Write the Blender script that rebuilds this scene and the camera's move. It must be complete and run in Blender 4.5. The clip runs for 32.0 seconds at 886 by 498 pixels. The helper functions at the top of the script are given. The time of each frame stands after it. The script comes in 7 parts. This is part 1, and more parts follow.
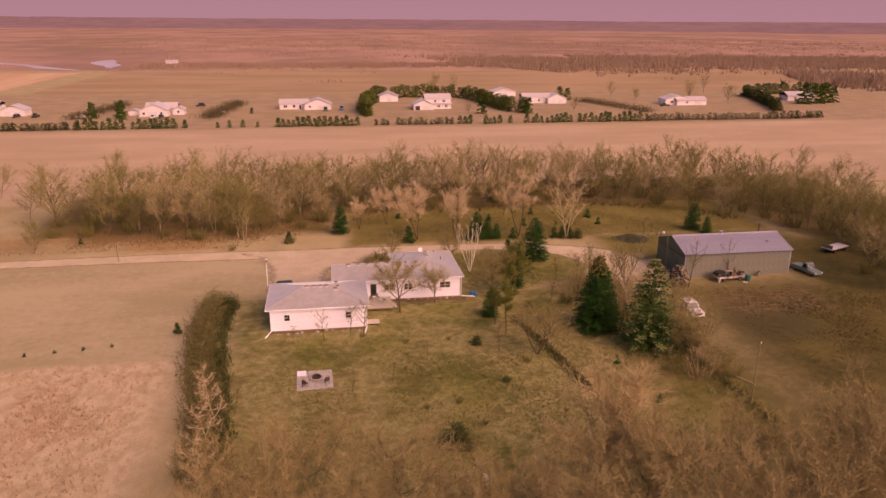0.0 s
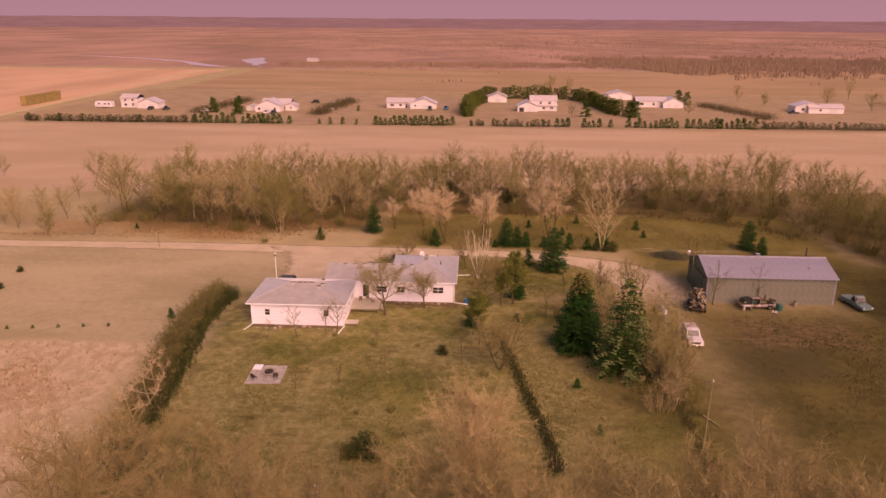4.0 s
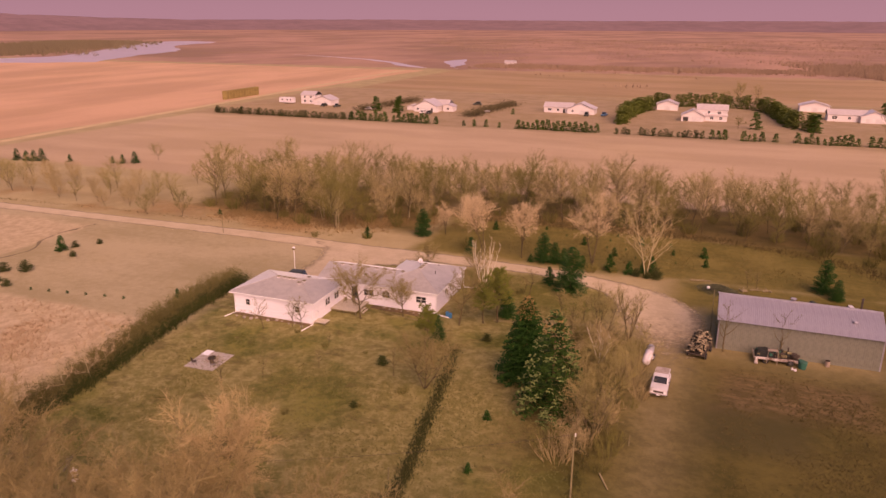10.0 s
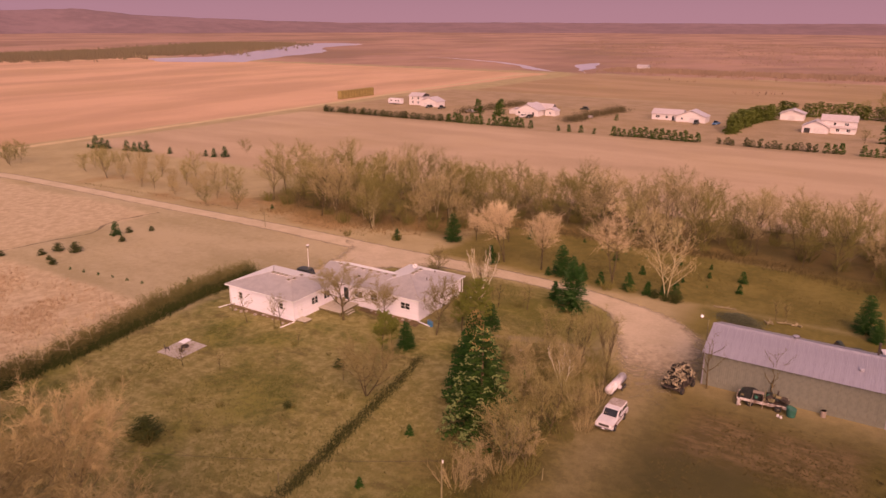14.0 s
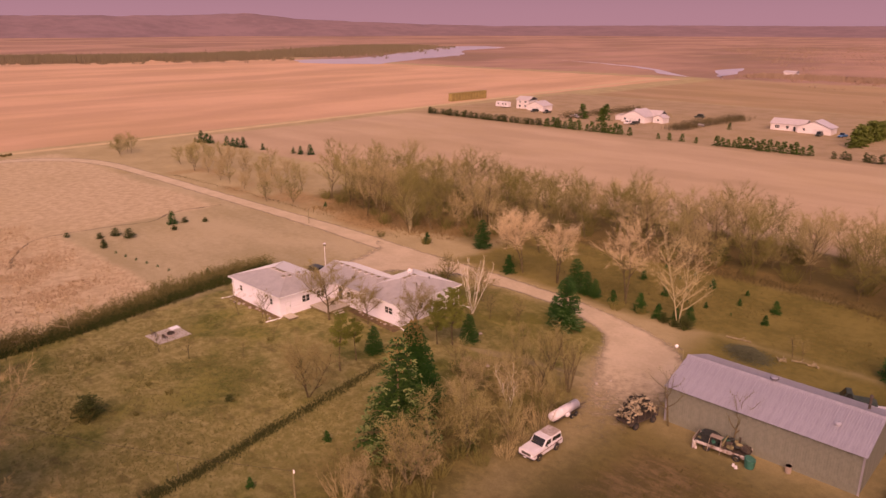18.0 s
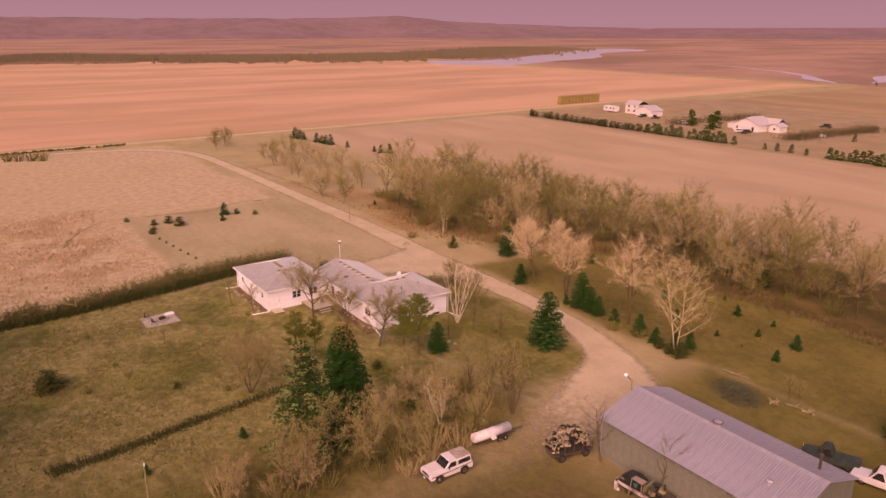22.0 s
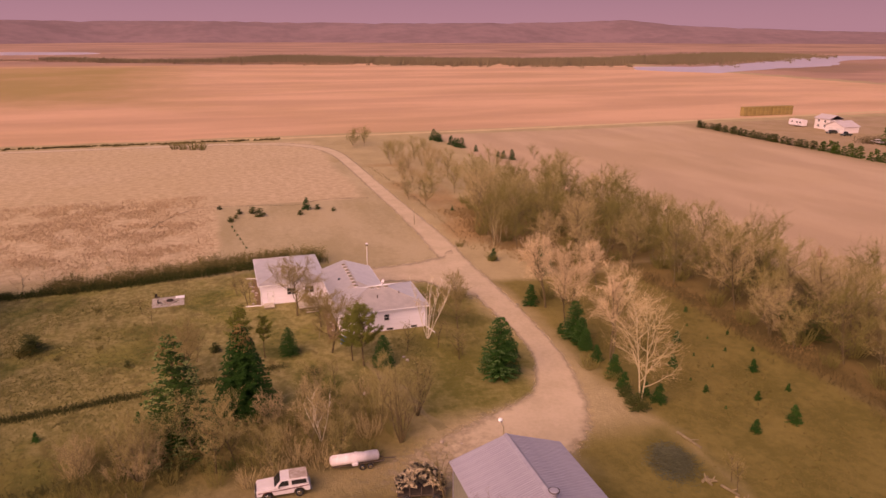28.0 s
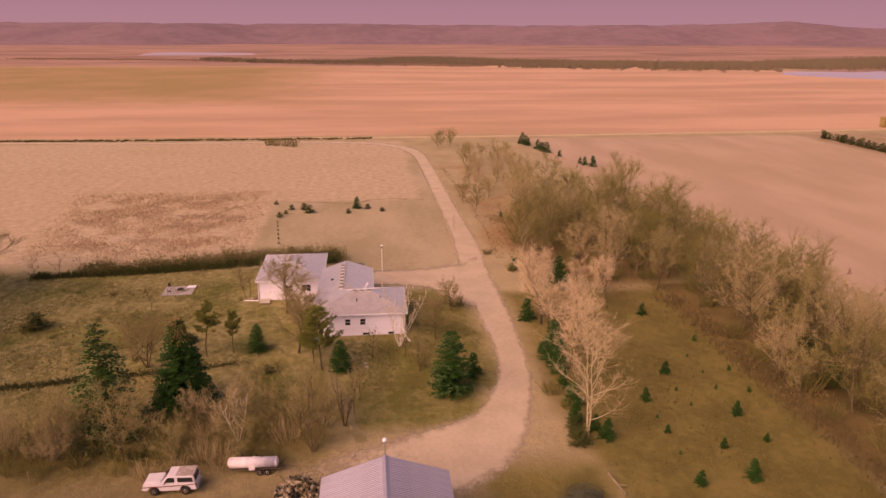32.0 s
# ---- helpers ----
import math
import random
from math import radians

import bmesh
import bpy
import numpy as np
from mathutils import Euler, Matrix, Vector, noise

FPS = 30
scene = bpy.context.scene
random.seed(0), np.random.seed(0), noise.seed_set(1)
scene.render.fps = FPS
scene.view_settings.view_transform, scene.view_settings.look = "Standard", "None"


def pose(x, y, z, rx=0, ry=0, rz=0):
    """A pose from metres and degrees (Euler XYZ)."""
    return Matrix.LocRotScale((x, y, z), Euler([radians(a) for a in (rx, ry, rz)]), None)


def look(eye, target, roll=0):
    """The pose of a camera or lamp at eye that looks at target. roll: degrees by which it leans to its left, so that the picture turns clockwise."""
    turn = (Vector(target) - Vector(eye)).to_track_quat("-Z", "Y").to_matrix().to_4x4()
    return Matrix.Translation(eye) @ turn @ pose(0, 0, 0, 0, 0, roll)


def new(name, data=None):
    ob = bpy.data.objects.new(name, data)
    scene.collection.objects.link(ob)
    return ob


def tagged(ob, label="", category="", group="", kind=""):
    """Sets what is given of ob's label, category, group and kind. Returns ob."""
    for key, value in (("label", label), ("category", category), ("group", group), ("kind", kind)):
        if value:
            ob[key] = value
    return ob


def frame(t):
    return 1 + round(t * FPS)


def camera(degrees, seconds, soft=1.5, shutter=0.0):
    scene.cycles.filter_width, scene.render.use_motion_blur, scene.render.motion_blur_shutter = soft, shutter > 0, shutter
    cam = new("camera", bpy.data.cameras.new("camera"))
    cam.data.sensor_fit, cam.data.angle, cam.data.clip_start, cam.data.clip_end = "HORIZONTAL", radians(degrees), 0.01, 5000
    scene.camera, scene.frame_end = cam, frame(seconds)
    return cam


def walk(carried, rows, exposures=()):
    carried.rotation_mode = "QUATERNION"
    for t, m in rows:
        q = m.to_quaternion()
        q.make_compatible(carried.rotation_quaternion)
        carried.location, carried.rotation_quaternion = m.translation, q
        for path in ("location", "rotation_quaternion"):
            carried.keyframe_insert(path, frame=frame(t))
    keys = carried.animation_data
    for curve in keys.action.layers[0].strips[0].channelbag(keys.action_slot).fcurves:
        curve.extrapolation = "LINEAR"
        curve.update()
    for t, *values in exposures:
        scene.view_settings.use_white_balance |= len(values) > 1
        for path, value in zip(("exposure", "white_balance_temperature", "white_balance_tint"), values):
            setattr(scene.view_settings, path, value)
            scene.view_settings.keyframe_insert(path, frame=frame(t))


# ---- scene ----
cam = camera(63.5, 32.0)
METRES, EYE, TILT, LEAN, TURN = 162.8, 37.7, 4.15, 0.1, -9.4
ROWS = [
    (0.0, 0.0, 0.0, 0.0, 0.19, -21.85, -0.49),
    (0.5, 0.0156, 0.0014, 0.0001, 1.66, -21.82, -0.38),
    (1.0, 0.0311, 0.0034, 0.0001, 3.11, -21.91, -0.29),
    (1.5, 0.0466, 0.0057, 0.0002, 4.56, -22.06, -0.17),
    (2.0, 0.0622, 0.0086, 0.0002, 6.03, -22.11, -0.03),
    (2.5, 0.0777, 0.0119, 0.0002, 7.49, -22.02, 0.07),
    (3.0, 0.0931, 0.0154, 0.0004, 9.02, -21.88, 0.17),
    (3.5, 0.1083, 0.0195, 0.0006, 10.52, -21.86, 0.28),
    (5.5, 0.1687, 0.0405, 0.0011, 16.44, -21.91, 0.82),
    (6.0, 0.1835, 0.0464, 0.001, 17.89, -21.83, 0.94),
    (6.5, 0.1978, 0.053, 0.0005, 19.35, -21.78, 1.02),
    (7.0, 0.2121, 0.0598, 0.0001, 20.89, -21.76, 1.15),
    (7.5, 0.226, 0.0669, -0.0006, 22.39, -21.65, 1.22),
    (8.0, 0.2399, 0.0747, -0.0013, 23.88, -21.56, 1.33),
    (8.5, 0.2535, 0.0826, -0.0019, 25.36, -21.51, 1.45),
    (9.0, 0.2667, 0.091, -0.0025, 26.82, -21.5, 1.56),
    (9.5, 0.2798, 0.0997, -0.0031, 28.26, -21.4, 1.66),
    (10.0, 0.2927, 0.1088, -0.004, 29.71, -21.33, 1.77),
    (10.5, 0.3055, 0.1181, -0.0049, 31.15, -21.26, 1.9),
    (11.0, 0.3177, 0.1279, -0.0058, 32.56, -21.14, 1.96),
    (11.5, 0.3299, 0.1379, -0.0066, 34.01, -21.03, 2.08),
    (12.0, 0.3416, 0.1482, -0.0074, 35.48, -21.0, 2.17),
    (12.5, 0.353, 0.159, -0.0083, 36.93, -20.96, 2.27),
    (13.0, 0.3641, 0.17, -0.009, 38.37, -20.93, 2.34),
    (13.5, 0.3748, 0.1812, -0.0098, 39.84, -20.81, 2.42),
    (14.0, 0.3852, 0.1928, -0.0106, 41.32, -20.68, 2.49),
    (14.5, 0.3954, 0.2044, -0.0116, 42.81, -20.6, 2.58),
    (16.5, 0.4346, 0.2532, -0.0155, 48.64, -20.17, 2.96),
    (17.0, 0.443, 0.2661, -0.0166, 50.07, -20.14, 3.02),
    (17.5, 0.4511, 0.2793, -0.0177, 51.51, -20.01, 3.1),
    (18.0, 0.4589, 0.2926, -0.0188, 52.98, -19.86, 3.15),
    (18.5, 0.4663, 0.3063, -0.0203, 54.45, -19.79, 3.23),
    (19.0, 0.4732, 0.3201, -0.0217, 55.92, -19.65, 3.28),
    (19.5, 0.4798, 0.3341, -0.023, 57.4, -19.6, 3.35),
    (20.0, 0.4861, 0.3483, -0.0243, 58.83, -19.45, 3.42),
    (20.5, 0.492, 0.3626, -0.0258, 60.24, -19.33, 3.47),
    (21.0, 0.4977, 0.377, -0.0271, 61.63, -19.23, 3.52),
    (21.5, 0.5029, 0.3915, -0.0285, 63.03, -19.11, 3.58),
    (22.0, 0.5076, 0.4061, -0.0298, 64.45, -19.01, 3.58),
    (22.5, 0.512, 0.4209, -0.0312, 65.91, -18.84, 3.62),
    (23.0, 0.516, 0.4359, -0.0325, 67.34, -18.76, 3.67),
    (23.5, 0.5197, 0.4509, -0.0339, 68.75, -18.66, 3.7),
    (24.0, 0.5229, 0.4659, -0.0353, 70.15, -18.48, 3.72),
    (24.5, 0.5257, 0.4811, -0.0366, 71.63, -18.4, 3.77),
    (25.0, 0.528, 0.4963, -0.0378, 73.07, -18.25, 3.82),
    (25.5, 0.53, 0.5115, -0.0391, 74.53, -18.14, 3.85),
    (27.5, 0.5348, 0.574, -0.0429, 80.64, -17.7, 3.95),
    (28.0, 0.5347, 0.5893, -0.0443, 82.06, -17.51, 3.96),
    (28.5, 0.5341, 0.6046, -0.0456, 83.48, -17.43, 3.97),
    (29.0, 0.5331, 0.6199, -0.0471, 84.83, -17.28, 3.99),
    (29.5, 0.5317, 0.6353, -0.0485, 86.19, -17.19, 4.0),
    (30.0, 0.5299, 0.6502, -0.0498, 87.63, -17.01, 3.99),
    (30.5, 0.5278, 0.6653, -0.0511, 89.17, -16.9, 4.0),
    (31.0, 0.5253, 0.6805, -0.0525, 90.6, -16.82, 4.0),
    (31.5, 0.5225, 0.6956, -0.0537, 92.09, -16.7, 4.0),
    (32.0, 0.5192, 0.7108, -0.0549, 93.53, -16.54, 3.99),
]
walk(cam, [(t, pose(0, 0, EYE, TILT, LEAN, TURN) @ pose(METRES * x, METRES * y, METRES * z, 90 + pitch, roll, yaw)) for t, x, y, z, yaw, pitch, roll in ROWS],
     exposures=[(0.0, 0.09, 9700, 63), (32.0, 0.09, 9700, 63)])

# ---- world and sun: a hazy, thinly overcast evening ----
SUN_AZ, SUN_EL = 142.0, 37.0
world = bpy.data.worlds.new("world")
scene.world = world
world.use_nodes = True
wn = world.node_tree
sky = wn.nodes.new("ShaderNodeTexSky")
sky.sky_type, sky.sun_disc = "NISHITA", False
sky.sun_elevation, sky.sun_rotation = radians(SUN_EL), radians(SUN_AZ)
sky.air_density, sky.dust_density, sky.ozone_density = 0.8, 1.55, 3.0
wn.links.new(sky.outputs[0], wn.nodes["Background"].inputs[0])
wn.nodes["Background"].inputs[1].default_value = 0.14
sun = new("sun", bpy.data.lights.new("sun", "SUN"))
sun.data.energy, sun.data.angle, sun.data.color = 2.8, radians(60), (1.0, 0.90, 0.75)
sx, sy = math.sin(radians(SUN_AZ)), math.cos(radians(SUN_AZ))
sun.matrix_world = look((0, 0, 200), (-200 * sx * math.cos(radians(SUN_EL)), -200 * sy * math.cos(radians(SUN_EL)), 200 - 200 * math.sin(radians(SUN_EL))))

# ---- materials ----


class Nodes:
    """Short hand for the nodes of one material."""

    def __init__(self, name):
        self.mat = bpy.data.materials.new(name)
        self.mat.use_nodes = True
        self.t = self.mat.node_tree
        self.bsdf = self.t.nodes["Principled BSDF"]

    def put(self, socket, value):
        if isinstance(value, bpy.types.NodeSocket):
            self.t.links.new(value, socket)
        elif isinstance(value, tuple) and len(value) == 3 and socket.type == "RGBA":
            socket.default_value = (*value, 1)
        else:
            socket.default_value = value

    def math(self, op, a, b=0.0, clamp=False):
        n = self.t.nodes.new("ShaderNodeMath")
        n.operation, n.use_clamp = op, clamp
        self.put(n.inputs[0], a)
        self.put(n.inputs[1], b)
        return n.outputs[0]

    def place(self):
        return self.t.nodes.new("ShaderNodeNewGeometry").outputs["Position"]

    def local(self):
        return self.t.nodes.new("ShaderNodeTexCoord").outputs["Object"]

    def xyz(self, v):
        n = self.t.nodes.new("ShaderNodeSeparateXYZ")
        self.put(n.inputs[0], v)
        return n.outputs

    def scaled(self, v, s):
        n = self.t.nodes.new("ShaderNodeMapping")
        self.put(n.inputs[0], v)
        n.inputs["Scale"].default_value = s
        return n.outputs[0]

    def noise(self, v, scale, detail=4.0, rough=0.6):
        n = self.t.nodes.new("ShaderNodeTexNoise")
        self.put(n.inputs["Vector"], v)
        n.inputs["Scale"].default_value, n.inputs["Detail"].default_value, n.inputs["Roughness"].default_value = scale, detail, rough
        return n.outputs["Fac"]

    def ramp(self, f, lo, hi):
        n = self.t.nodes.new("ShaderNodeMapRange")
        n.interpolation_type = "SMOOTHSTEP"
        self.put(n.inputs[0], f)
        n.inputs[1].default_value, n.inputs[2].default_value = lo, hi
        return n.outputs[0]

    def mix(self, f, a, b):
        n = self.t.nodes.new("ShaderNodeMix")
        n.data_type = "RGBA"
        self.put(n.inputs[0], f)
        self.put(n.inputs[6], a)
        self.put(n.inputs[7], b)
        return n.outputs[2]

    def bump(self, h, strength, distance):
        n = self.t.nodes.new("ShaderNodeBump")
        self.put(n.inputs["Height"], h)
        n.inputs["Strength"].default_value, n.inputs["Distance"].default_value = strength, distance
        self.t.links.new(n.outputs[0], self.bsdf.inputs["Normal"])

    def done(self, colour, rough=0.9, metal=0.0, spec=0.3):
        self.put(self.bsdf.inputs["Base Color"], colour)
        self.put(self.bsdf.inputs["Roughness"], rough)
        self.bsdf.inputs["Metallic"].default_value = metal
        self.bsdf.inputs["Specular IOR Level"].default_value = spec
        return self.mat


def surface(name, a, b, scale=3.0, rough=0.8, metal=0.0, spec=0.3, bump=0.3, depth=0.01, fine=6.0, vary=0.0, stretch=(1, 1, 1)):
    """A plain worn surface: two colours at two scales of noise, fine relief, and a shift from object to object."""
    m = Nodes(name)
    v = m.scaled(m.local(), stretch)
    big, small = m.noise(v, scale), m.noise(v, scale * fine, 3.0)
    f = m.ramp(m.math("ADD", m.math("MULTIPLY", big, 0.65), m.math("MULTIPLY", small, 0.35)), 0.36, 0.64)
    if vary:
        r = m.t.nodes.new("ShaderNodeObjectInfo").outputs["Random"]
        f = m.math("ADD", f, m.math("MULTIPLY", m.math("SUBTRACT", r, 0.5), vary), True)
    m.bump(small, bump, depth)
    return m.done(m.mix(f, a, b), rough, metal, spec)


def islands(name, a, b, rough=0.85, spec=0.2, c=None):
    """Foliage, twigs, tufts: colour from clump to clump and from plant to plant."""
    m = Nodes(name)
    g = m.t.nodes.new("ShaderNodeNewGeometry")
    r = m.t.nodes.new("ShaderNodeObjectInfo").outputs["Random"]
    f = m.math("ADD", m.math("MULTIPLY", g.outputs["Random Per Island"], 0.6), m.math("MULTIPLY", r, 0.4))
    col = m.mix(f, a, b)
    if c:
        col = m.mix(m.ramp(m.noise(m.place(), 0.06, 2.0), 0.45, 0.62), col, c)
    return m.done(col, rough, 0.0, spec)


def ground_material():
    m = Nodes("ground")
    p = m.place()
    x, y, _ = m.xyz(p)
    wob = m.math("SUBTRACT", m.noise(p, 0.05, 3.0), 0.5)
    fine = m.math("SUBTRACT", m.noise(p, 0.5, 3.0), 0.5)
    mid, blot, grain = m.noise(p, 0.12, 5.0), m.noise(p, 0.9, 5.0, 0.7), m.noise(p, 5.0, 3.0, 0.7)
    huge = m.noise(p, 0.012, 4.0)

    def patch(x0, x1, y0, y1, soft, wobble):
        dx = m.math("SUBTRACT", m.math("ABSOLUTE", m.math("SUBTRACT", x, (x0 + x1) / 2)), (x1 - x0) / 2)
        dy = m.math("SUBTRACT", m.math("ABSOLUTE", m.math("SUBTRACT", y, (y0 + y1) / 2)), (y1 - y0) / 2)
        d = m.math("MAXIMUM", dx, dy)
        d = m.math("ADD", d, m.math("MULTIPLY", m.math("ADD", wob, m.math("MULTIPLY", fine, 0.35)), wobble))
        return m.math("SUBTRACT", 1.0, m.ramp(d, -soft, soft))

    def two(a, b, f, lo=0.38, hi=0.62):
        return m.mix(m.ramp(f, lo, hi), a, b)

    col = two((0.48, 0.372, 0.198), (0.395, 0.305, 0.155), m.math("ADD", m.math("MULTIPLY", mid, 0.7), m.math("MULTIPLY", blot, 0.3)))   # pasture
    # flats and far fields: pink distance haze is mixed into the base colours
    marsh = two((0.50, 0.285, 0.205), (0.33, 0.192, 0.138), m.noise(m.scaled(p, (1, 0.55, 1)), 0.0075, 4.0, 0.6), 0.36, 0.64)
    col = m.mix(patch(-4000, 4000, 585, 5000, 8, 60), col, marsh)                            # river flats to the north
    col = m.mix(patch(-4000, -760, -3000, 5000, 20, 120), col, marsh)
    col = m.mix(m.math("MULTIPLY", m.ramp(m.noise(m.scaled(p, (0.8, 0.5, 1)), 0.005, 3.0), 0.50, 0.62), patch(-4000, 4000, 640, 5000, 30, 90)), col, (0.30, 0.180, 0.125))   # brown thickets
    col = m.mix(patch(150, 900, 610, 780, 25, 90), col, two((0.26, 0.165, 0.098), (0.34, 0.215, 0.130), m.noise(p, 0.02, 3.0)))   # brown river brush
    stubble = two((0.70, 0.415, 0.255), (0.56, 0.336, 0.200), m.noise(m.scaled(p, (1, 0.25, 1)), 0.02, 5.0))
    col = m.mix(patch(-800, -172, -900, 565, 2, 10), col, stubble)                           # big stubble field
    col = m.mix(patch(-790, -330, -600, 40, 60, 90), col, two((0.38, 0.262, 0.098), (0.46, 0.291, 0.135), huge))   # greening part of it
    hay = two((0.56, 0.395, 0.250), (0.49, 0.343, 0.212), m.noise(m.scaled(p, (0.3, 1, 1)), 0.05, 5.0))
    hay = m.mix(m.math("MULTIPLY", m.ramp(m.noise(m.scaled(p, (0.5, 1, 1)), 0.018, 4.0), 0.5, 0.68), 0.5), hay, (0.42, 0.30, 0.175))
    col = m.mix(patch(-160, 420, 158, 268, 2, 6), col, hay)                                  # hay field north of the wood
    col = m.mix(patch(-163, 420, 266, 400, 3, 8), col, two((0.43, 0.300, 0.178), (0.36, 0.254, 0.143), mid))
    col = m.mix(patch(-150, 420, 402, 580, 3, 8), col, two((0.46, 0.300, 0.168), (0.37, 0.244, 0.130), m.noise(m.scaled(p, (0.3, 1, 1)), 0.03, 4.0)))
    lot = two((0.61, 0.460, 0.285), (0.47, 0.348, 0.200), m.noise(m.scaled(p, (1.0, 0.75, 1)), 0.75, 5.0, 0.70), 0.36, 0.64)
    lot = m.mix(m.math("MULTIPLY", m.ramp(m.noise(m.scaled(p, (1.0, 0.4, 1)), 0.045, 4.0), 0.52, 0.66), 0.18), lot, (0.40, 0.300, 0.150))
    lotmask = m.math("MULTIPLY", patch(-157, -17.5, -90, 112, 2.0, 5), m.math("SUBTRACT", 1.0, patch(-61, -10, 79, 125, 1.0, 4)))
    mown = two((0.490, 0.388, 0.230), (0.380, 0.303, 0.162), m.math("ADD", m.math("MULTIPLY", m.noise(m.scaled(p, (0.45, 1, 1)), 0.07, 5.0), 0.65), m.math("MULTIPLY", blot, 0.35)), 0.40, 0.60)
    col = m.mix(patch(-110, 2, 78, 116, 2, 3), col, mown)                                    # mown grass west of the house
    col = m.mix(lotmask, col, lot)                                                           # rough uncut lot
    # near grass and dirt are toned darker, partly for the lens's edge falloff
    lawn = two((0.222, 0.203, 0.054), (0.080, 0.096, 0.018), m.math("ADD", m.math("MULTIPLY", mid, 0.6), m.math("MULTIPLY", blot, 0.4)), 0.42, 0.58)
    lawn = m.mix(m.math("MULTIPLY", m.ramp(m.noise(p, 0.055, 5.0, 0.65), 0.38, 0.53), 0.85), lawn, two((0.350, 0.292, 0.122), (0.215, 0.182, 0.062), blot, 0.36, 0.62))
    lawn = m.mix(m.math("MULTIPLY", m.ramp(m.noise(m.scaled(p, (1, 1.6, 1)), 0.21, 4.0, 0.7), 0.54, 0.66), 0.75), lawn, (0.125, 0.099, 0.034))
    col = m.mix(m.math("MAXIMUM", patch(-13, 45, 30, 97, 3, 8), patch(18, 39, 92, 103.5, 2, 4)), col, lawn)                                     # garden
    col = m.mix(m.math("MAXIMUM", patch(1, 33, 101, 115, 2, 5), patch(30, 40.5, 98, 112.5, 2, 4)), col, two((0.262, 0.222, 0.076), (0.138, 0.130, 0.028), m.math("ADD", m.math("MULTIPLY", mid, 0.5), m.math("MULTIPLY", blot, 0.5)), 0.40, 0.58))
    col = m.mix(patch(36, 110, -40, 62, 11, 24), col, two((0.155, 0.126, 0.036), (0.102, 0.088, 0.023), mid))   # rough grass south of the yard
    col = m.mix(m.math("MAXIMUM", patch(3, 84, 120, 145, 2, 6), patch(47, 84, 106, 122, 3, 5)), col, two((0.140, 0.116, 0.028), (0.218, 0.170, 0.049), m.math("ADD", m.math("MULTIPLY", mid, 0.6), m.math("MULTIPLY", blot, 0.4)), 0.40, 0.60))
    litter = m.math("MAXIMUM", patch(-54, 1, 129.5, 164, 3, 6), m.math("MAXIMUM", patch(1, 118, 143.6, 168, 1.5, 3), patch(86, 120, 78, 166, 4, 8)))
    col = m.mix(litter, col, two((0.195, 0.134, 0.048), (0.118, 0.089, 0.029), mid))          # leaf litter under the wood
    col = m.mix(m.math("MULTIPLY", patch(-105, -18, 121.5, 133, 2, 5), m.ramp(m.noise(p, 0.045, 4.0), 0.40, 0.60)), col, two((0.43, 0.268, 0.122), (0.34, 0.220, 0.098), blot))   # rust-coloured leaves
    col = m.mix(m.math("MULTIPLY", patch(34, 45.5, 66, 96, 3.0, 6), 0.8), col, two((0.165, 0.122, 0.042), (0.088, 0.072, 0.021), m.math("ADD", m.math("MULTIPLY", mid, 0.4), m.math("MULTIPLY", blot, 0.6)), 0.40, 0.60))   # thicket floor, darkened in colour for the lens falloff there
    dirt = two((0.122, 0.097, 0.026), (0.068, 0.058, 0.015), m.math("ADD", m.math("MULTIPLY", mid, 0.5), m.math("MULTIPLY", blot, 0.5)), 0.40, 0.60)
    col = m.mix(m.math("MAXIMUM", patch(47, 84, 48, 97, 8, 9), patch(71, 97, 66, 116, 5, 8)), col, dirt)                                      # machine yard
    col = m.mix(m.math("MULTIPLY", patch(54, 70, 81.5, 91, 2.0, 5), 0.8), col, two((0.205, 0.132, 0.070), (0.095, 0.068, 0.030), m.noise(m.scaled(p, (0.5, 1, 1)), 0.8, 5.0, 0.7), 0.40, 0.60))   # turned soil
    col = m.mix(m.math("MULTIPLY", patch(52.5, 62, 74, 82, 2.5, 5), 0.75), col, (0.065, 0.056, 0.022))   # patch of darker soil
    worn = two((0.46, 0.360, 0.205), (0.33, 0.255, 0.135), blot)
    col = m.mix(m.math("MULTIPLY", patch(43.0, 52.0, 97.0, 109, 2.6, 5), 0.75), col, worn)      # thin gravel before the shed
    col = m.mix(m.math("MULTIPLY", patch(46, 51.5, 58, 98, 3.5, 3.5), 0.12), col, worn)     # wheel-worn lane
    speck = m.ramp(grain, 0.35, 0.7)
    col = m.mix(m.math("MULTIPLY", m.math("SUBTRACT", 1.0, speck), 0.35), col, m.mix(0.5, col, (0.08, 0.068, 0.015)))
    col = m.mix(m.math("MULTIPLY", m.ramp(huge, 0.45, 0.65), 0.3), col, m.mix(0.4, col, (0.42, 0.291, 0.092)))
    m.bump(m.math("ADD", blot, m.math("MULTIPLY", grain, 0.5)), 0.6, 0.25)
    return m.done(col, 0.95, 0.0, 0.15)


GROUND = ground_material()


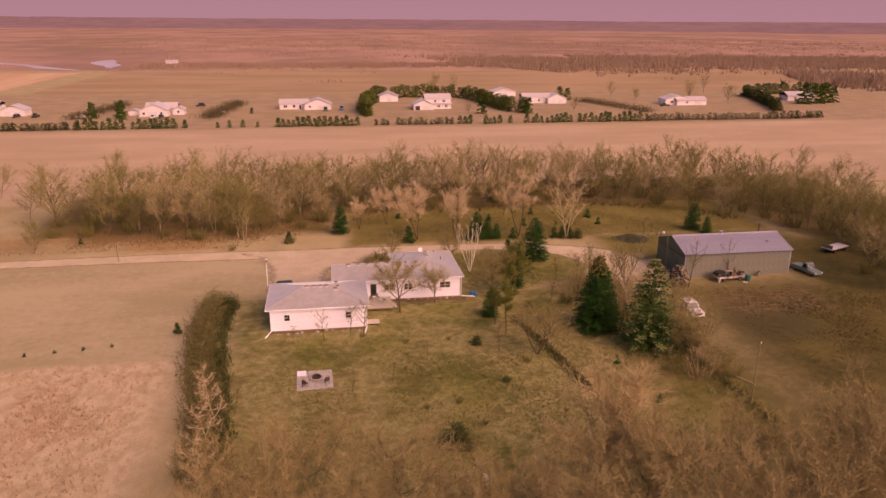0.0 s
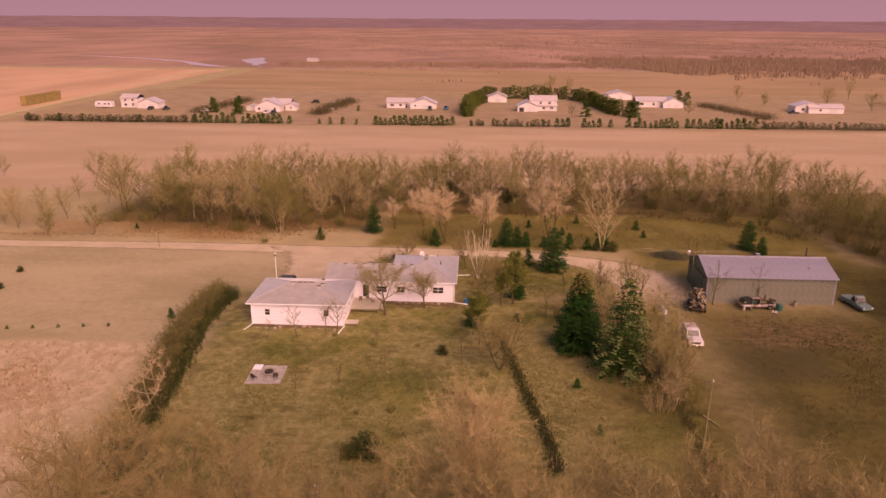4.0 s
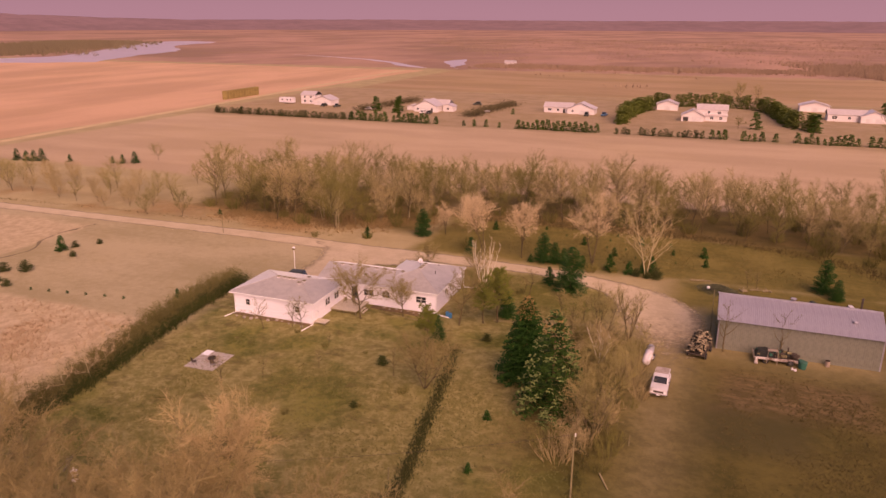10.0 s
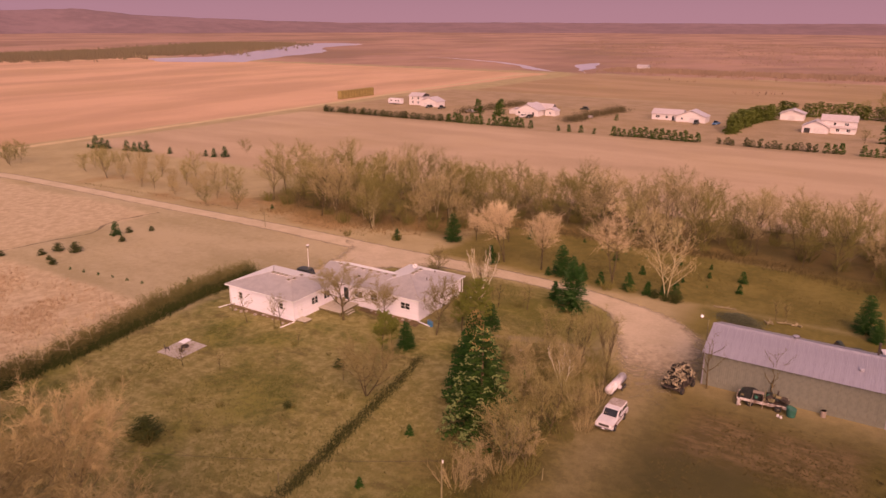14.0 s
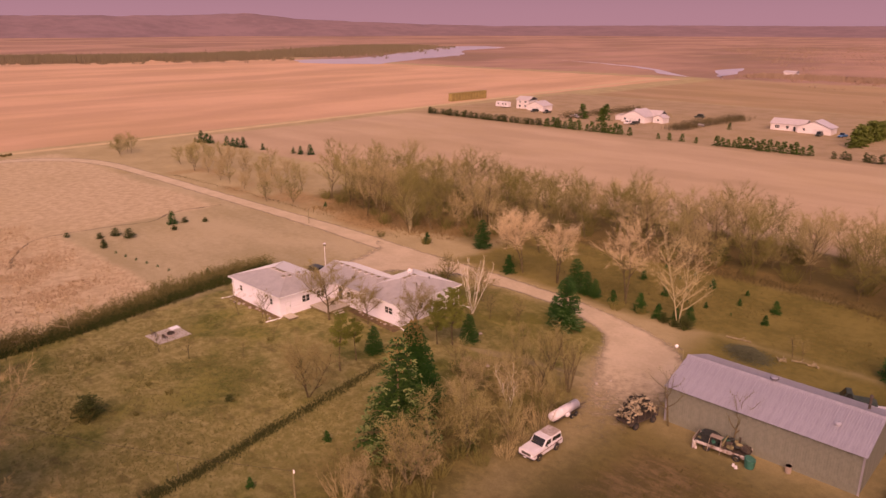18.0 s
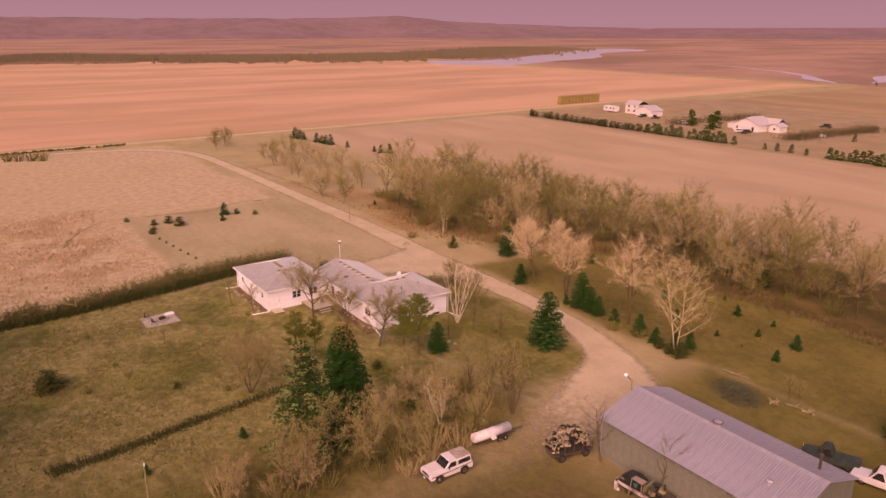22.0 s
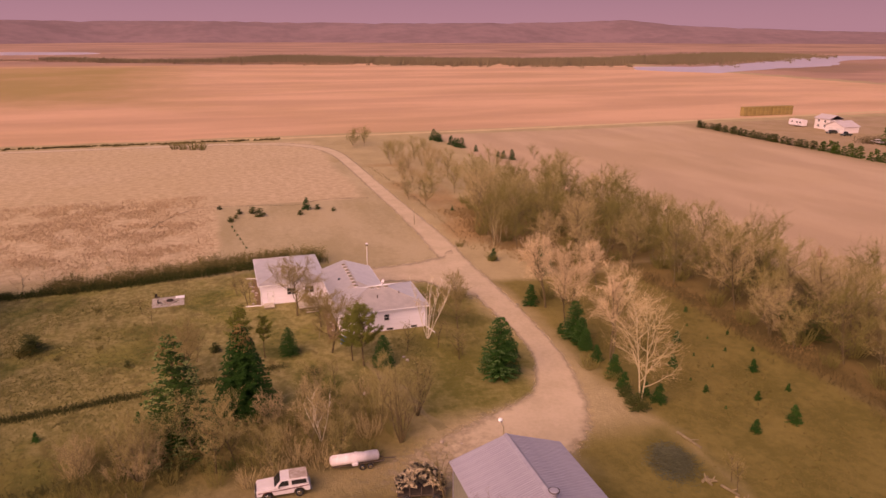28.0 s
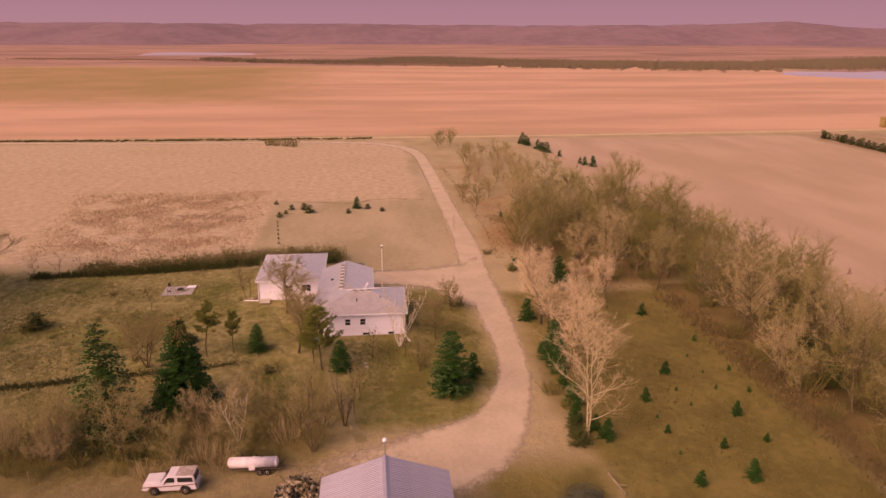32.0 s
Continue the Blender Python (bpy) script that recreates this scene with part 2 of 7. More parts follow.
def gravel_material():
    """Pale gravel with faint wheel lines, thinning out into the grass along its margins."""
    m = Nodes("gravel")
    p = m.place()
    a = m.t.nodes.new("ShaderNodeAttribute")
    a.attribute_name = "cover"
    big, small, patchy = m.noise(p, 0.25, 4.0), m.noise(p, 2.2, 4.0, 0.7), m.noise(p, 0.9, 4.0, 0.7)
    f = m.ramp(m.math("ADD", m.math("MULTIPLY", big, 0.6), m.math("MULTIPLY", small, 0.4)), 0.36, 0.64)
    m.bump(small, 0.5, 0.05)
    edge = m.math("ADD", a.outputs["Fac"], m.math("MULTIPLY", m.math("SUBTRACT", patchy, 0.5), 0.9))
    m.put(m.bsdf.inputs["Alpha"], m.ramp(edge, 0.15, 0.85))
    return m.done(m.mix(f, (0.575, 0.446, 0.290), (0.465, 0.360, 0.225)), 0.95)


GRAVEL = gravel_material()
TRACK = surface("dirt_track", (0.60, 0.443, 0.240), (0.50, 0.360, 0.188), 0.2, 0.95, fine=9)
# the pale pink sky reflection is put into the water's base colour
WATER = surface("sky_tinted_water", (0.45, 0.345, 0.345), (0.52, 0.405, 0.410), 0.02, 0.35, spec=0.5, bump=0.02)
# far hills and woods: distance haze is put into these base colours
HILL = surface("hazed_hill_grass", (0.265, 0.162, 0.162), (0.205, 0.126, 0.126), 0.006, 0.95, fine=4)
FARWOOD = islands("far_woods", (0.185, 0.145, 0.085), (0.205, 0.158, 0.094))
SIDING = surface("white_siding", (0.93, 0.89, 0.92), (0.85, 0.81, 0.835), 0.9, 0.55, bump=0.15, stretch=(0.4, 0.4, 6))
TRIM = surface("white_trim", (0.89, 0.87, 0.86), (0.80, 0.78, 0.77), 2.0, 0.5)
SHINGLE = surface("grey_shingles", (0.44, 0.392, 0.345), (0.35, 0.312, 0.270), 0.9, 0.30, spec=1.0, bump=0.25, depth=0.01, fine=9, stretch=(1, 1, 2))
for shingle_node in SHINGLE.node_tree.nodes:
    if shingle_node.type == "BSDF_PRINCIPLED":
        shingle_node.inputs["Sheen Weight"].default_value, shingle_node.inputs["Sheen Roughness"].default_value = 0.9, 0.30   # mineral granules
# far roofs: haze and sheen are put into the pale base colour
SHINGLE2 = surface("tan_shingles", (0.60, 0.505, 0.47), (0.51, 0.425, 0.395), 0.9, 0.35, spec=1.0, bump=0.2, depth=0.01, fine=9)
CONCRETE = surface("concrete", (0.48, 0.42, 0.36), (0.38, 0.33, 0.28), 1.2, 0.9)
GLASS = surface("dark_glass", (0.02, 0.022, 0.022), (0.035, 0.035, 0.034), 0.8, 0.06, spec=0.7, bump=0.0)
DECKWOOD = surface("weathered_deck_boards", (0.62, 0.545, 0.42), (0.48, 0.415, 0.31), 2.0, 0.85, vary=0.4, stretch=(1, 6, 1))
GREYWOOD = surface("grey_wood", (0.27, 0.221, 0.112), (0.17, 0.139, 0.068), 3.0, 0.9, vary=0.5)
LOGGREY = surface("bleached_logs", (0.33, 0.262, 0.150), (0.21, 0.165, 0.088), 3.0, 0.9, vary=0.8)
# the near-black tone on some logs paints the dark gaps of the heap
LOGWOOD = surface("cut_logs", (0.38, 0.30, 0.19), (0.018, 0.015, 0.010), 3.0, 0.9, vary=2.2)
METALROOF = surface("galvanised_roof", (0.42, 0.39, 0.42), (0.33, 0.305, 0.335), 0.5, 0.42, 0.3, 0.5, 0.1, stretch=(3, 0.4, 1))
METALWALL = surface("grey_green_steel_wall", (0.27, 0.265, 0.205), (0.205, 0.205, 0.155), 0.5, 0.55, 0.25, 0.4, 0.1, stretch=(3, 3, 0.5))
GREENWALL = surface("green_steel_wall", (0.08, 0.13, 0.10), (0.06, 0.10, 0.075), 0.6, 0.5, 0.2, 0.4)
BARK = surface("bark", (0.16, 0.118, 0.054), (0.085, 0.062, 0.029), 2.0, 0.95, vary=0.5, bump=0.6, depth=0.03)
WHITEBARK = surface("white_birch_bark", (0.80, 0.72, 0.56), (0.62, 0.54, 0.40), 2.0, 0.8, vary=0.2, stretch=(1, 1, 3))
WOODBARK = surface("grey_tan_bark", (0.22, 0.172, 0.090), (0.13, 0.102, 0.052), 2.0, 0.95, vary=0.6, bump=0.6, depth=0.03)
FARNEEDLE = islands("far_conifer_needles", (0.036, 0.088, 0.008), (0.080, 0.138, 0.020))
BELTNEEDLE = islands("shelterbelt_needles", (0.095, 0.130, 0.020), (0.175, 0.205, 0.044))
PALEBARK = surface("pale_bark", (0.53, 0.435, 0.25), (0.34, 0.27, 0.14), 2.0, 0.85, vary=0.2, stretch=(1, 1, 3))
TWIG = islands("bare_twigs", (0.237, 0.199, 0.072), (0.363, 0.294, 0.116))
OLIVETWIG = islands("olive_twigs", (0.142, 0.130, 0.034), (0.230, 0.196, 0.058))
YARDTWIG = islands("garden_tree_twigs", (0.216, 0.170, 0.065), (0.333, 0.262, 0.105))
PINKTWIG = islands("budding_twigs", (0.52, 0.385, 0.220), (0.67, 0.498, 0.288))
FRONTPINK = islands("rosy_brown_twigs", (0.392, 0.285, 0.133), (0.529, 0.390, 0.187))
FRONTTWIG = islands("brown_twigs", (0.245, 0.185, 0.076), (0.372, 0.280, 0.122))
PALETWIG = islands("pale_twigs", (0.470, 0.355, 0.185), (0.608, 0.465, 0.245))
DARKTWIG = islands("brush_twigs", (0.122, 0.114, 0.030), (0.211, 0.178, 0.054))
NEEDLE = islands("spruce_needles", (0.009, 0.054, 0.006), (0.028, 0.100, 0.013))
BLUENEEDLE = islands("blue_spruce_needles", (0.012, 0.048, 0.005), (0.036, 0.085, 0.012))
PINENEEDLE = islands("pine_needles", (0.105, 0.130, 0.020), (0.200, 0.210, 0.042))
CEDAR = islands("juniper_foliage", (0.038, 0.058, 0.010), (0.085, 0.094, 0.023))
CONE = islands("spruce_cones", (0.23, 0.148, 0.050), (0.36, 0.245, 0.090))
TIP = islands("pale_spruce_tips", (0.105, 0.145, 0.042), (0.20, 0.235, 0.084))
GREENTIP = islands("fresh_spruce_tips", (0.030, 0.085, 0.022), (0.070, 0.135, 0.042))
HEDGE = islands("hedge_twigs", (0.045, 0.056, 0.012), (0.115, 0.100, 0.032), c=(0.050, 0.070, 0.014))
FARBRUSH = islands("far_brush", (0.285, 0.190, 0.122), (0.315, 0.210, 0.137))
TUFT = islands("grass_tufts", (0.245, 0.212, 0.076), (0.145, 0.142, 0.042))
WEED = islands("dark_weeds", (0.085, 0.070, 0.021), (0.150, 0.115, 0.040))
HAY = surface("stacked_bales", (0.33, 0.24, 0.085), (0.23, 0.165, 0.06), 0.5, 0.95, vary=0.6, bump=0.5, depth=0.08)
CARWHITE = surface("white_car_paint", (0.72, 0.67, 0.66), (0.66, 0.60, 0.58), 2.0, 0.3, spec=0.5, bump=0.0)
CARRED = surface("dark_red_stripe", (0.17, 0.035, 0.03), (0.12, 0.03, 0.03), 3.0, 0.4)
CARDARK = surface("dark_car_paint", (0.024, 0.032, 0.022), (0.045, 0.050, 0.036), 2.0, 0.42, spec=0.4, bump=0.0)
CARBLUE = surface("blue_car_paint", (0.03, 0.15, 0.30), (0.04, 0.18, 0.34), 2.0, 0.3, bump=0.0)
CARTAN = surface("tan_car_paint", (0.36, 0.27, 0.21), (0.30, 0.23, 0.18), 2.0, 0.35, bump=0.0)
RUSTWHITE = surface("rust_flecked_white_paint", (0.66, 0.58, 0.53), (0.17, 0.10, 0.065), 1.6, 0.55, fine=5)
RUBBER = surface("tyre_rubber", (0.02, 0.02, 0.02), (0.035, 0.033, 0.03), 5.0, 0.9)
CHROME = surface("dull_chrome", (0.6, 0.58, 0.56), (0.5, 0.48, 0.46), 4.0, 0.25, 1.0)
STEEL = surface("rusty_steel", (0.12, 0.085, 0.06), (0.07, 0.055, 0.045), 3.0, 0.7, 0.3)
TANKWHITE = surface("white_tank_paint", (0.74, 0.68, 0.68), (0.60, 0.53, 0.52), 1.5, 0.4)
BARRELBLUE = surface("blue_plastic", (0.02, 0.17, 0.33), (0.03, 0.21, 0.38), 3.0, 0.4)
GREENPLASTIC = surface("dark_green_plastic", (0.015, 0.11, 0.075), (0.02, 0.14, 0.10), 3.0, 0.45)
BLACKTARP = surface("black_tarp", (0.018, 0.02, 0.018), (0.04, 0.042, 0.036), 2.0, 0.6, bump=0.8, depth=0.05)
ROCK = surface("pale_stones", (0.44, 0.36, 0.30), (0.32, 0.26, 0.21), 3.0, 0.9, vary=0.6)
LAMPGLASS = surface("lamp_globe", (0.85, 0.84, 0.82), (0.8, 0.79, 0.77), 3.0, 0.3)

# ---- mesh helpers ----


def mesh_of(bm, material, name="mesh", smooth=False):
    me = bpy.data.meshes.new(name)
    bm.to_mesh(me)
    bm.free()
    me.materials.append(material)
    if smooth:
        me.polygons.foreach_set("use_smooth", [True] * len(me.polygons))
    return me


def part(name, bm, material, parent, label="", smooth=False):
    me = bm if isinstance(bm, bpy.types.Mesh) else mesh_of(bm, material, name, smooth)
    ob = new(name, me)
    ob.parent = parent
    if label:
        tagged(ob, label)
    return ob


def thing(name, at, label, category, group="", kind="", turn=0.0, scale=1.0):
    ob = new(name)
    ob.empty_display_size = 0.3
    ob.matrix_world = pose(at[0], at[1], at[2] + (lift(at[0], at[1]) if at[2] < 0.5 else 0), 0, 0, turn) @ Matrix.Diagonal((scale, scale, scale, 1))
    return tagged(ob, label, category, group, kind)


def box(x0, x1, y0, y1, z0, z1, bevel=0.0, bm=None):
    b = bmesh.new()
    bmesh.ops.create_cube(b, size=1.0, matrix=Matrix.LocRotScale(((x0 + x1) / 2, (y0 + y1) / 2, (z0 + z1) / 2), None, (x1 - x0, y1 - y0, z1 - z0)))
    if bevel:
        bmesh.ops.bevel(b, geom=b.edges[:], offset=bevel, segments=1, affect="EDGES")
    return add(bm, b)


def add(bm, b):
    """Moves the faces of b into bm."""
    if bm is None:
        return b
    me = bpy.data.meshes.new("joined")
    b.to_mesh(me)
    b.free()
    bm.from_mesh(me)
    bpy.data.meshes.remove(me)
    return bm


def rod(a, b, r0, r1=None, n=8, bm=None):
    a, b = Vector(a), Vector(b)
    m = bmesh.new()
    d = b - a
    bmesh.ops.create_cone(m, cap_ends=True, segments=n, radius1=r0, radius2=r0 if r1 is None else r1, depth=d.length,
                          matrix=Matrix.Translation((a + b) / 2) @ d.to_track_quat("Z", "Y").to_matrix().to_4x4())
    return add(bm, m)


def prism(profile, axis, a, b, bevel=0.0, bm=None):
    """A profile of (u, v) corners drawn out along an axis: 'x' takes u as y and v as z, 'y' takes u as x and v as z, 'z' takes x and y."""
    m = bmesh.new()
    at = {"x": lambda u, v, w: (w, u, v), "y": lambda u, v, w: (u, w, v), "z": lambda u, v, w: (u, v, w)}[axis]
    lo = [m.verts.new(at(u, v, a)) for u, v in profile]
    hi = [m.verts.new(at(u, v, b)) for u, v in profile]
    n = len(profile)
    m.faces.new(lo)
    m.faces.new(hi[::-1])
    for i in range(n):
        m.faces.new((lo[i], hi[i], hi[(i + 1) % n], lo[(i + 1) % n]))
    bmesh.ops.recalc_face_normals(m, faces=m.faces[:])
    if bevel:
        bmesh.ops.bevel(m, geom=m.edges[:], offset=bevel, segments=2, affect="EDGES")
    return add(bm, m)


def from_lists(name, verts, faces, material, smooth=False):
    me = bpy.data.meshes.new(name)
    me.from_pydata(verts, [], faces)
    me.materials.append(material)
    if smooth:
        me.polygons.foreach_set("use_smooth", [True] * len(me.polygons))
    me.update()
    return me


def hip_roof(x0, x1, y0, y1, z, rise, ends="hh", thick=0.16):
    """A hipped or gabled roof over the longer side of a rectangle, with a thickness. ends: h or g for the low and the high end."""
    b = bmesh.new()
    along = (x1 - x0) >= (y1 - y0)
    if not along:
        x0, x1, y0, y1 = y0, y1, x0, x1
    half, mid = (y1 - y0) / 2, (y0 + y1) / 2
    r0 = x0 + (half if ends[0] == "h" else 0)
    r1 = x1 - (half if ends[1] == "h" else 0)
    pts = [(x0, y0, z), (x1, y0, z), (x1, y1, z), (x0, y1, z), (r0, mid, z + rise), (r1, mid, z + rise)]
    if not along:
        pts = [(y, x, h) for x, y, h in pts]
    top = [b.verts.new(p) for p in pts]
    low = [b.verts.new((p[0], p[1], p[2] - thick)) for p in pts]
    for f in ((0, 1, 5, 4), (1, 2, 5), (2, 3, 4, 5), (3, 0, 4)):
        b.faces.new([top[i] for i in f])
        b.faces.new([low[i] for i in f[::-1]])
    for i in range(4):
        j = (i + 1) % 4
        b.faces.new((top[i], low[i], low[j], top[j]))
    bmesh.ops.recalc_face_normals(b, faces=b.faces[:])
    return b


# ---- the ground, the roads, the water and the far hills ----
def lift(x, y):
    """The height of the ground: a low rise on which the house stands."""
    d = min(math.hypot(max(a - x, 0, x - b), max(c - y, 0, y - e)) for a, b, c, e in ((-7.5, 3.8, 85, 93), (0.5, 17.5, 94, 100), (9.2, 17.5, 100, 104)))
    u = max(0.0, 1 - d / 9.0)
    return 0.42 * u * u * (3 - 2 * u)


def grid_axis(lo, hi, near_lo, near_hi, near, far):
    a = list(np.arange(near_lo, near_hi + 0.1, near))
    return [lo + (near_lo - lo) * i / far for i in range(far)] + a + [near_hi + (hi - near_hi) * (i + 1) / far for i in range(far)]


gx, gy = grid_axis(-4900, 4900, -60, 100, 2.0, 14), grid_axis(-4900, 4900, 20, 170, 2.0, 14)
gv = [(x, y, lift(x, y)) for y in gy for x in gx]
gf = [(j * len(gx) + i, j * len(gx) + i + 1, (j + 1) * len(gx) + i + 1, (j + 1) * len(gx) + i) for j in range(len(gy) - 1) for i in range(len(gx) - 1)]
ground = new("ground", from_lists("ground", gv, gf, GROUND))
tagged(ground, "dry spring grass, fields and bare soil, gently mottled", "ground", kind="structure")


def smooth_line(pts, step):
    """Points along a smooth curve through pts."""
    out = []
    for i in range(len(pts) - 1):
        p0, p1, p2, p3 = (Vector(pts[max(0, min(len(pts) - 1, i + k))]) for k in (-1, 0, 1, 2))
        n = max(1, int((p2 - p1).length / step))
        for k in range(n):
            t = k / n
            out.append(0.5 * (2 * p1 + (p2 - p0) * t + (2 * p0 - 5 * p1 + 4 * p2 - p3) * t * t + (3 * p1 - p0 - 3 * p2 + p3) * t * t * t))
    return out + [Vector(pts[-1])]


def strip(name, pts, width, z, material, label, step=1.0, ragged=0.8, fade=0):
    line = smooth_line([(p[0], p[1], p[2] if len(p) > 2 else 0) for p in pts], step)
    wide = [p.z for p in line]
    line = [Vector((p.x, p.y, 0)) for p in line]
    v, f, cover = [], [], []
    soft = 1.28 if material is GRAVEL else 1.0
    for i, p in enumerate(line):
        d = (line[min(i + 1, len(line) - 1)] - line[max(i - 1, 0)]).normalized()
        s = Vector((-d.y, d.x, 0))
        w = wide[i] or (width[0] + (width[1] - width[0]) * i / (len(line) - 1) if isinstance(width, tuple) else width)
        for k, side in enumerate((-0.5, -0.25, 0, 0.25, 0.5)):
            e = ragged * (noise.noise(Vector((p.x * 0.35, p.y * 0.35, k * 7.0))) + 0.5 * noise.noise(Vector((p.x * 1.3, p.y * 1.3, k * 7.0)))) if abs(side) == 0.5 else 0
            q = p + s * (w * side * soft + e * (1 if side > 0 else -1))
            cover.append(0.0 if abs(side) == 0.5 else min(1.0, (len(line) - 1 - i) / fade) if fade else 1.0)
            v.append((q.x, q.y, lift(q.x, q.y) + z + 0.012 * (lift(q.x, q.y) > 0.001) - (0.012 if abs(side) == 0.5 else 0)))
        if i:
            for k in range(4):
                a = (i - 1) * 5 + k
                f.append((a, a + 1, a + 6, a + 5))
    me = from_lists(name, v, f, material, True)
    me.attributes.new("cover", "FLOAT", "POINT").data.foreach_set("value", cover)
    return tagged(new(name, me), label, "road", kind="structure")


strip("road", [(-175, -400, 4.0), (-164, -60, 4.0), (-158.5, 10, 4.2), (-157.6, 60, 4.6), (-157, 82, 4.6), (-152.6, 100, 5.0), (-143.6, 110.8, 4.8), (-130, 115.6, 4.3), (-110, 117.0, 3.8), (-62.5, 117.6, 3.7), (-36, 118.0, 3.9),
               (-20, 117.8, 4.6), (-7, 117.3, 4.4), (10, 117.2, 4.5), (20, 117.2, 3.7), (28, 116.7, 3.5), (34.6, 115.1, 4.4), (37.6, 114.0, 5.0), (40.5, 112.4, 6.6), (43.2, 110.0, 8.8), (45.6, 106.6, 10.4), (47.2, 102.6, 10.6), (48.0, 98.0, 9.0), (48.6, 93.0, 7.0), (49.0, 86.0, 5.5)],
      4.0, 0.020, GRAVEL, "pale gravel farm road with worn edges", ragged=0.45, fade=22)
SOIL = surface("bed_soil", (0.20, 0.125, 0.058), (0.115, 0.078, 0.036), 1.2, 0.95, bump=0.6, depth=0.05)
strip("flower_bed", [(8.6, 92.9), (13.0, 92.75), (18.6, 92.6)], 1.3, 0.03, SOIL, "bare brown flower bed along the back wall", ragged=0.2)
strip("flower_bed", [(-7.9, 84.15), (-2.0, 84.1), (4.2, 84.15)], 0.9, 0.03, SOIL, "narrow bare soil bed below the garage wall", ragged=0.2)
strip("mown_edge", [(-46, 66), (-54, 69.5), (-59.5, 73.2), (-61.5, 77), (-60.5, 87), (-58.5, 96), (-61, 100), (-62.4, 105.2), (-61, 113)], 0.35, 0.012, surface("matted_grass", (0.16, 0.12, 0.06), (0.22, 0.16, 0.085), 1.0), "dark matted edge of the mown grass")
strip("driveway", [(-3.2, 117.0, 25.0), (-3.6, 114.6, 20.0), (-4.4, 112.0, 13.0), (-4.9, 109.0, 9.0), (-5.1, 104.0, 7.8), (-5.0, 99.0, 7.6), (-4.8, 95.0, 7.0)], 8.0, 0.026, GRAVEL, "pale gravel driveway in front of the house", ragged=0.25)
strip("country_road", [(-167, 60), (-167, 100), (-167.5, 164), (-173, 307), (-178, 387), (-188, 560)], 4.2, 0.014, TRACK, "narrow dirt road along the stubble field", 8.0)
strip("garden_path", [(25.6, 95.0), (29, 95.9), (33.2, 97.2), (38.7, 98.2), (42.4, 99.2)], (0.8, 1.5), 0.018, surface("trodden_earth", (0.30, 0.235, 0.105), (0.22, 0.175, 0.070), 0.6), "faint gravel footpath through the grass")


def pond(name, pts, z, label):
    line = smooth_line([(x, y, 0) for x, y in pts + pts[:1]], 15.0)[:-1]
    v = [(p.x + 6 * noise.noise(p * 0.03), p.y + 9 * noise.noise(p * 0.03 + Vector((9, 0, 0))), z) for p in line]
    tagged(new(name, from_lists(name, v, [tuple(range(len(v)))], WATER)), label, "water", kind="structure")


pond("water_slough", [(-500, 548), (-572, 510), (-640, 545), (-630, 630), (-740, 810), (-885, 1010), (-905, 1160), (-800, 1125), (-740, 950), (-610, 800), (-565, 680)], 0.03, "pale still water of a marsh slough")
pond("water_creek", [(-152, 590), (-160, 605), (-172, 670), (-196, 740), (-204, 700), (-178, 640)], 0.03, "small creek pool coloured as if reflecting the sky")
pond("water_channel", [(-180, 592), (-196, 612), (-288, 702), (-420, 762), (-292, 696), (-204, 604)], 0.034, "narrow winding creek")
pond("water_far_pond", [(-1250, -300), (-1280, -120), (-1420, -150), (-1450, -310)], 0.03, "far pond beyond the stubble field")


def hills():
    """A ridge of bluffs round the west and the north-west, low elsewhere."""
    v, f = [], []
    prof = ((0.0, 0.0), (0.12, 0.25), (0.3, 0.72), (0.42, 1.0), (0.7, 0.92), (1.0, 0.75))
    n = 420
    for i in range(n + 1):
        az = -math.pi * 1.15 + i / n * math.pi * 1.75
        deg = math.degrees(az)
        w = max(0.0, min(1.0, (-deg - 36) / 30))
        h = 42 + 36 * w * w * (3 - 2 * w)
        big, small = noise.noise(Vector((deg * 0.06, 3, 0))), noise.noise(Vector((deg * 0.35, 8, 0)))
        h *= 1 + 0.09 * big + 0.025 * small
        h += 16 * math.exp(-((deg + 58.5) / 3.0) ** 2)
        r0 = 2700 + 260 * noise.noise(Vector((deg * 0.09, 1, 5))) + 500 * (1 - w)
        for u, g in prof:
            gull = 1 - 0.12 * max(0, noise.noise(Vector((deg * 0.9, u * 3, 2)))) * (0 < u < 0.5)
            r = r0 + u * 1100
            v.append((40 + r * math.sin(az), 60 + r * math.cos(az), -0.5 + h * g * gull))
        if i:
            for k in range(len(prof) - 1):
                a = (i - 1) * len(prof) + k
                f.append((a, a + 1, a + len(prof) + 1, a + len(prof)))
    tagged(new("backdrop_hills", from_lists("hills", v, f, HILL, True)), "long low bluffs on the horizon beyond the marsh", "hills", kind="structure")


hills()


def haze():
    """The mauve evening haze low over the horizon, as an added glowing ring far behind the hills."""
    m = Nodes("mauve_glow")
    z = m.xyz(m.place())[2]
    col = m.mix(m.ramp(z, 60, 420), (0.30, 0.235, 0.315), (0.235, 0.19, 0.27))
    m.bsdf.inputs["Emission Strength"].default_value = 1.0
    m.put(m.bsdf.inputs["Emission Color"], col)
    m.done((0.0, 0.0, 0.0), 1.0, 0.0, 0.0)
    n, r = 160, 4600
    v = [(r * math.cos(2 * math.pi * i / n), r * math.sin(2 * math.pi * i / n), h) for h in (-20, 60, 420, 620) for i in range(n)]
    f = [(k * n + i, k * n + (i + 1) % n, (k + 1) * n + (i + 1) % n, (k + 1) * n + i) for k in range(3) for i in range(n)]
    tagged(new("backdrop_glow_ring", from_lists("haze", v, f, m.mat, True)), "added glowing ring coloured as mauve evening haze low over the horizon", "sky", kind="structure")


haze()

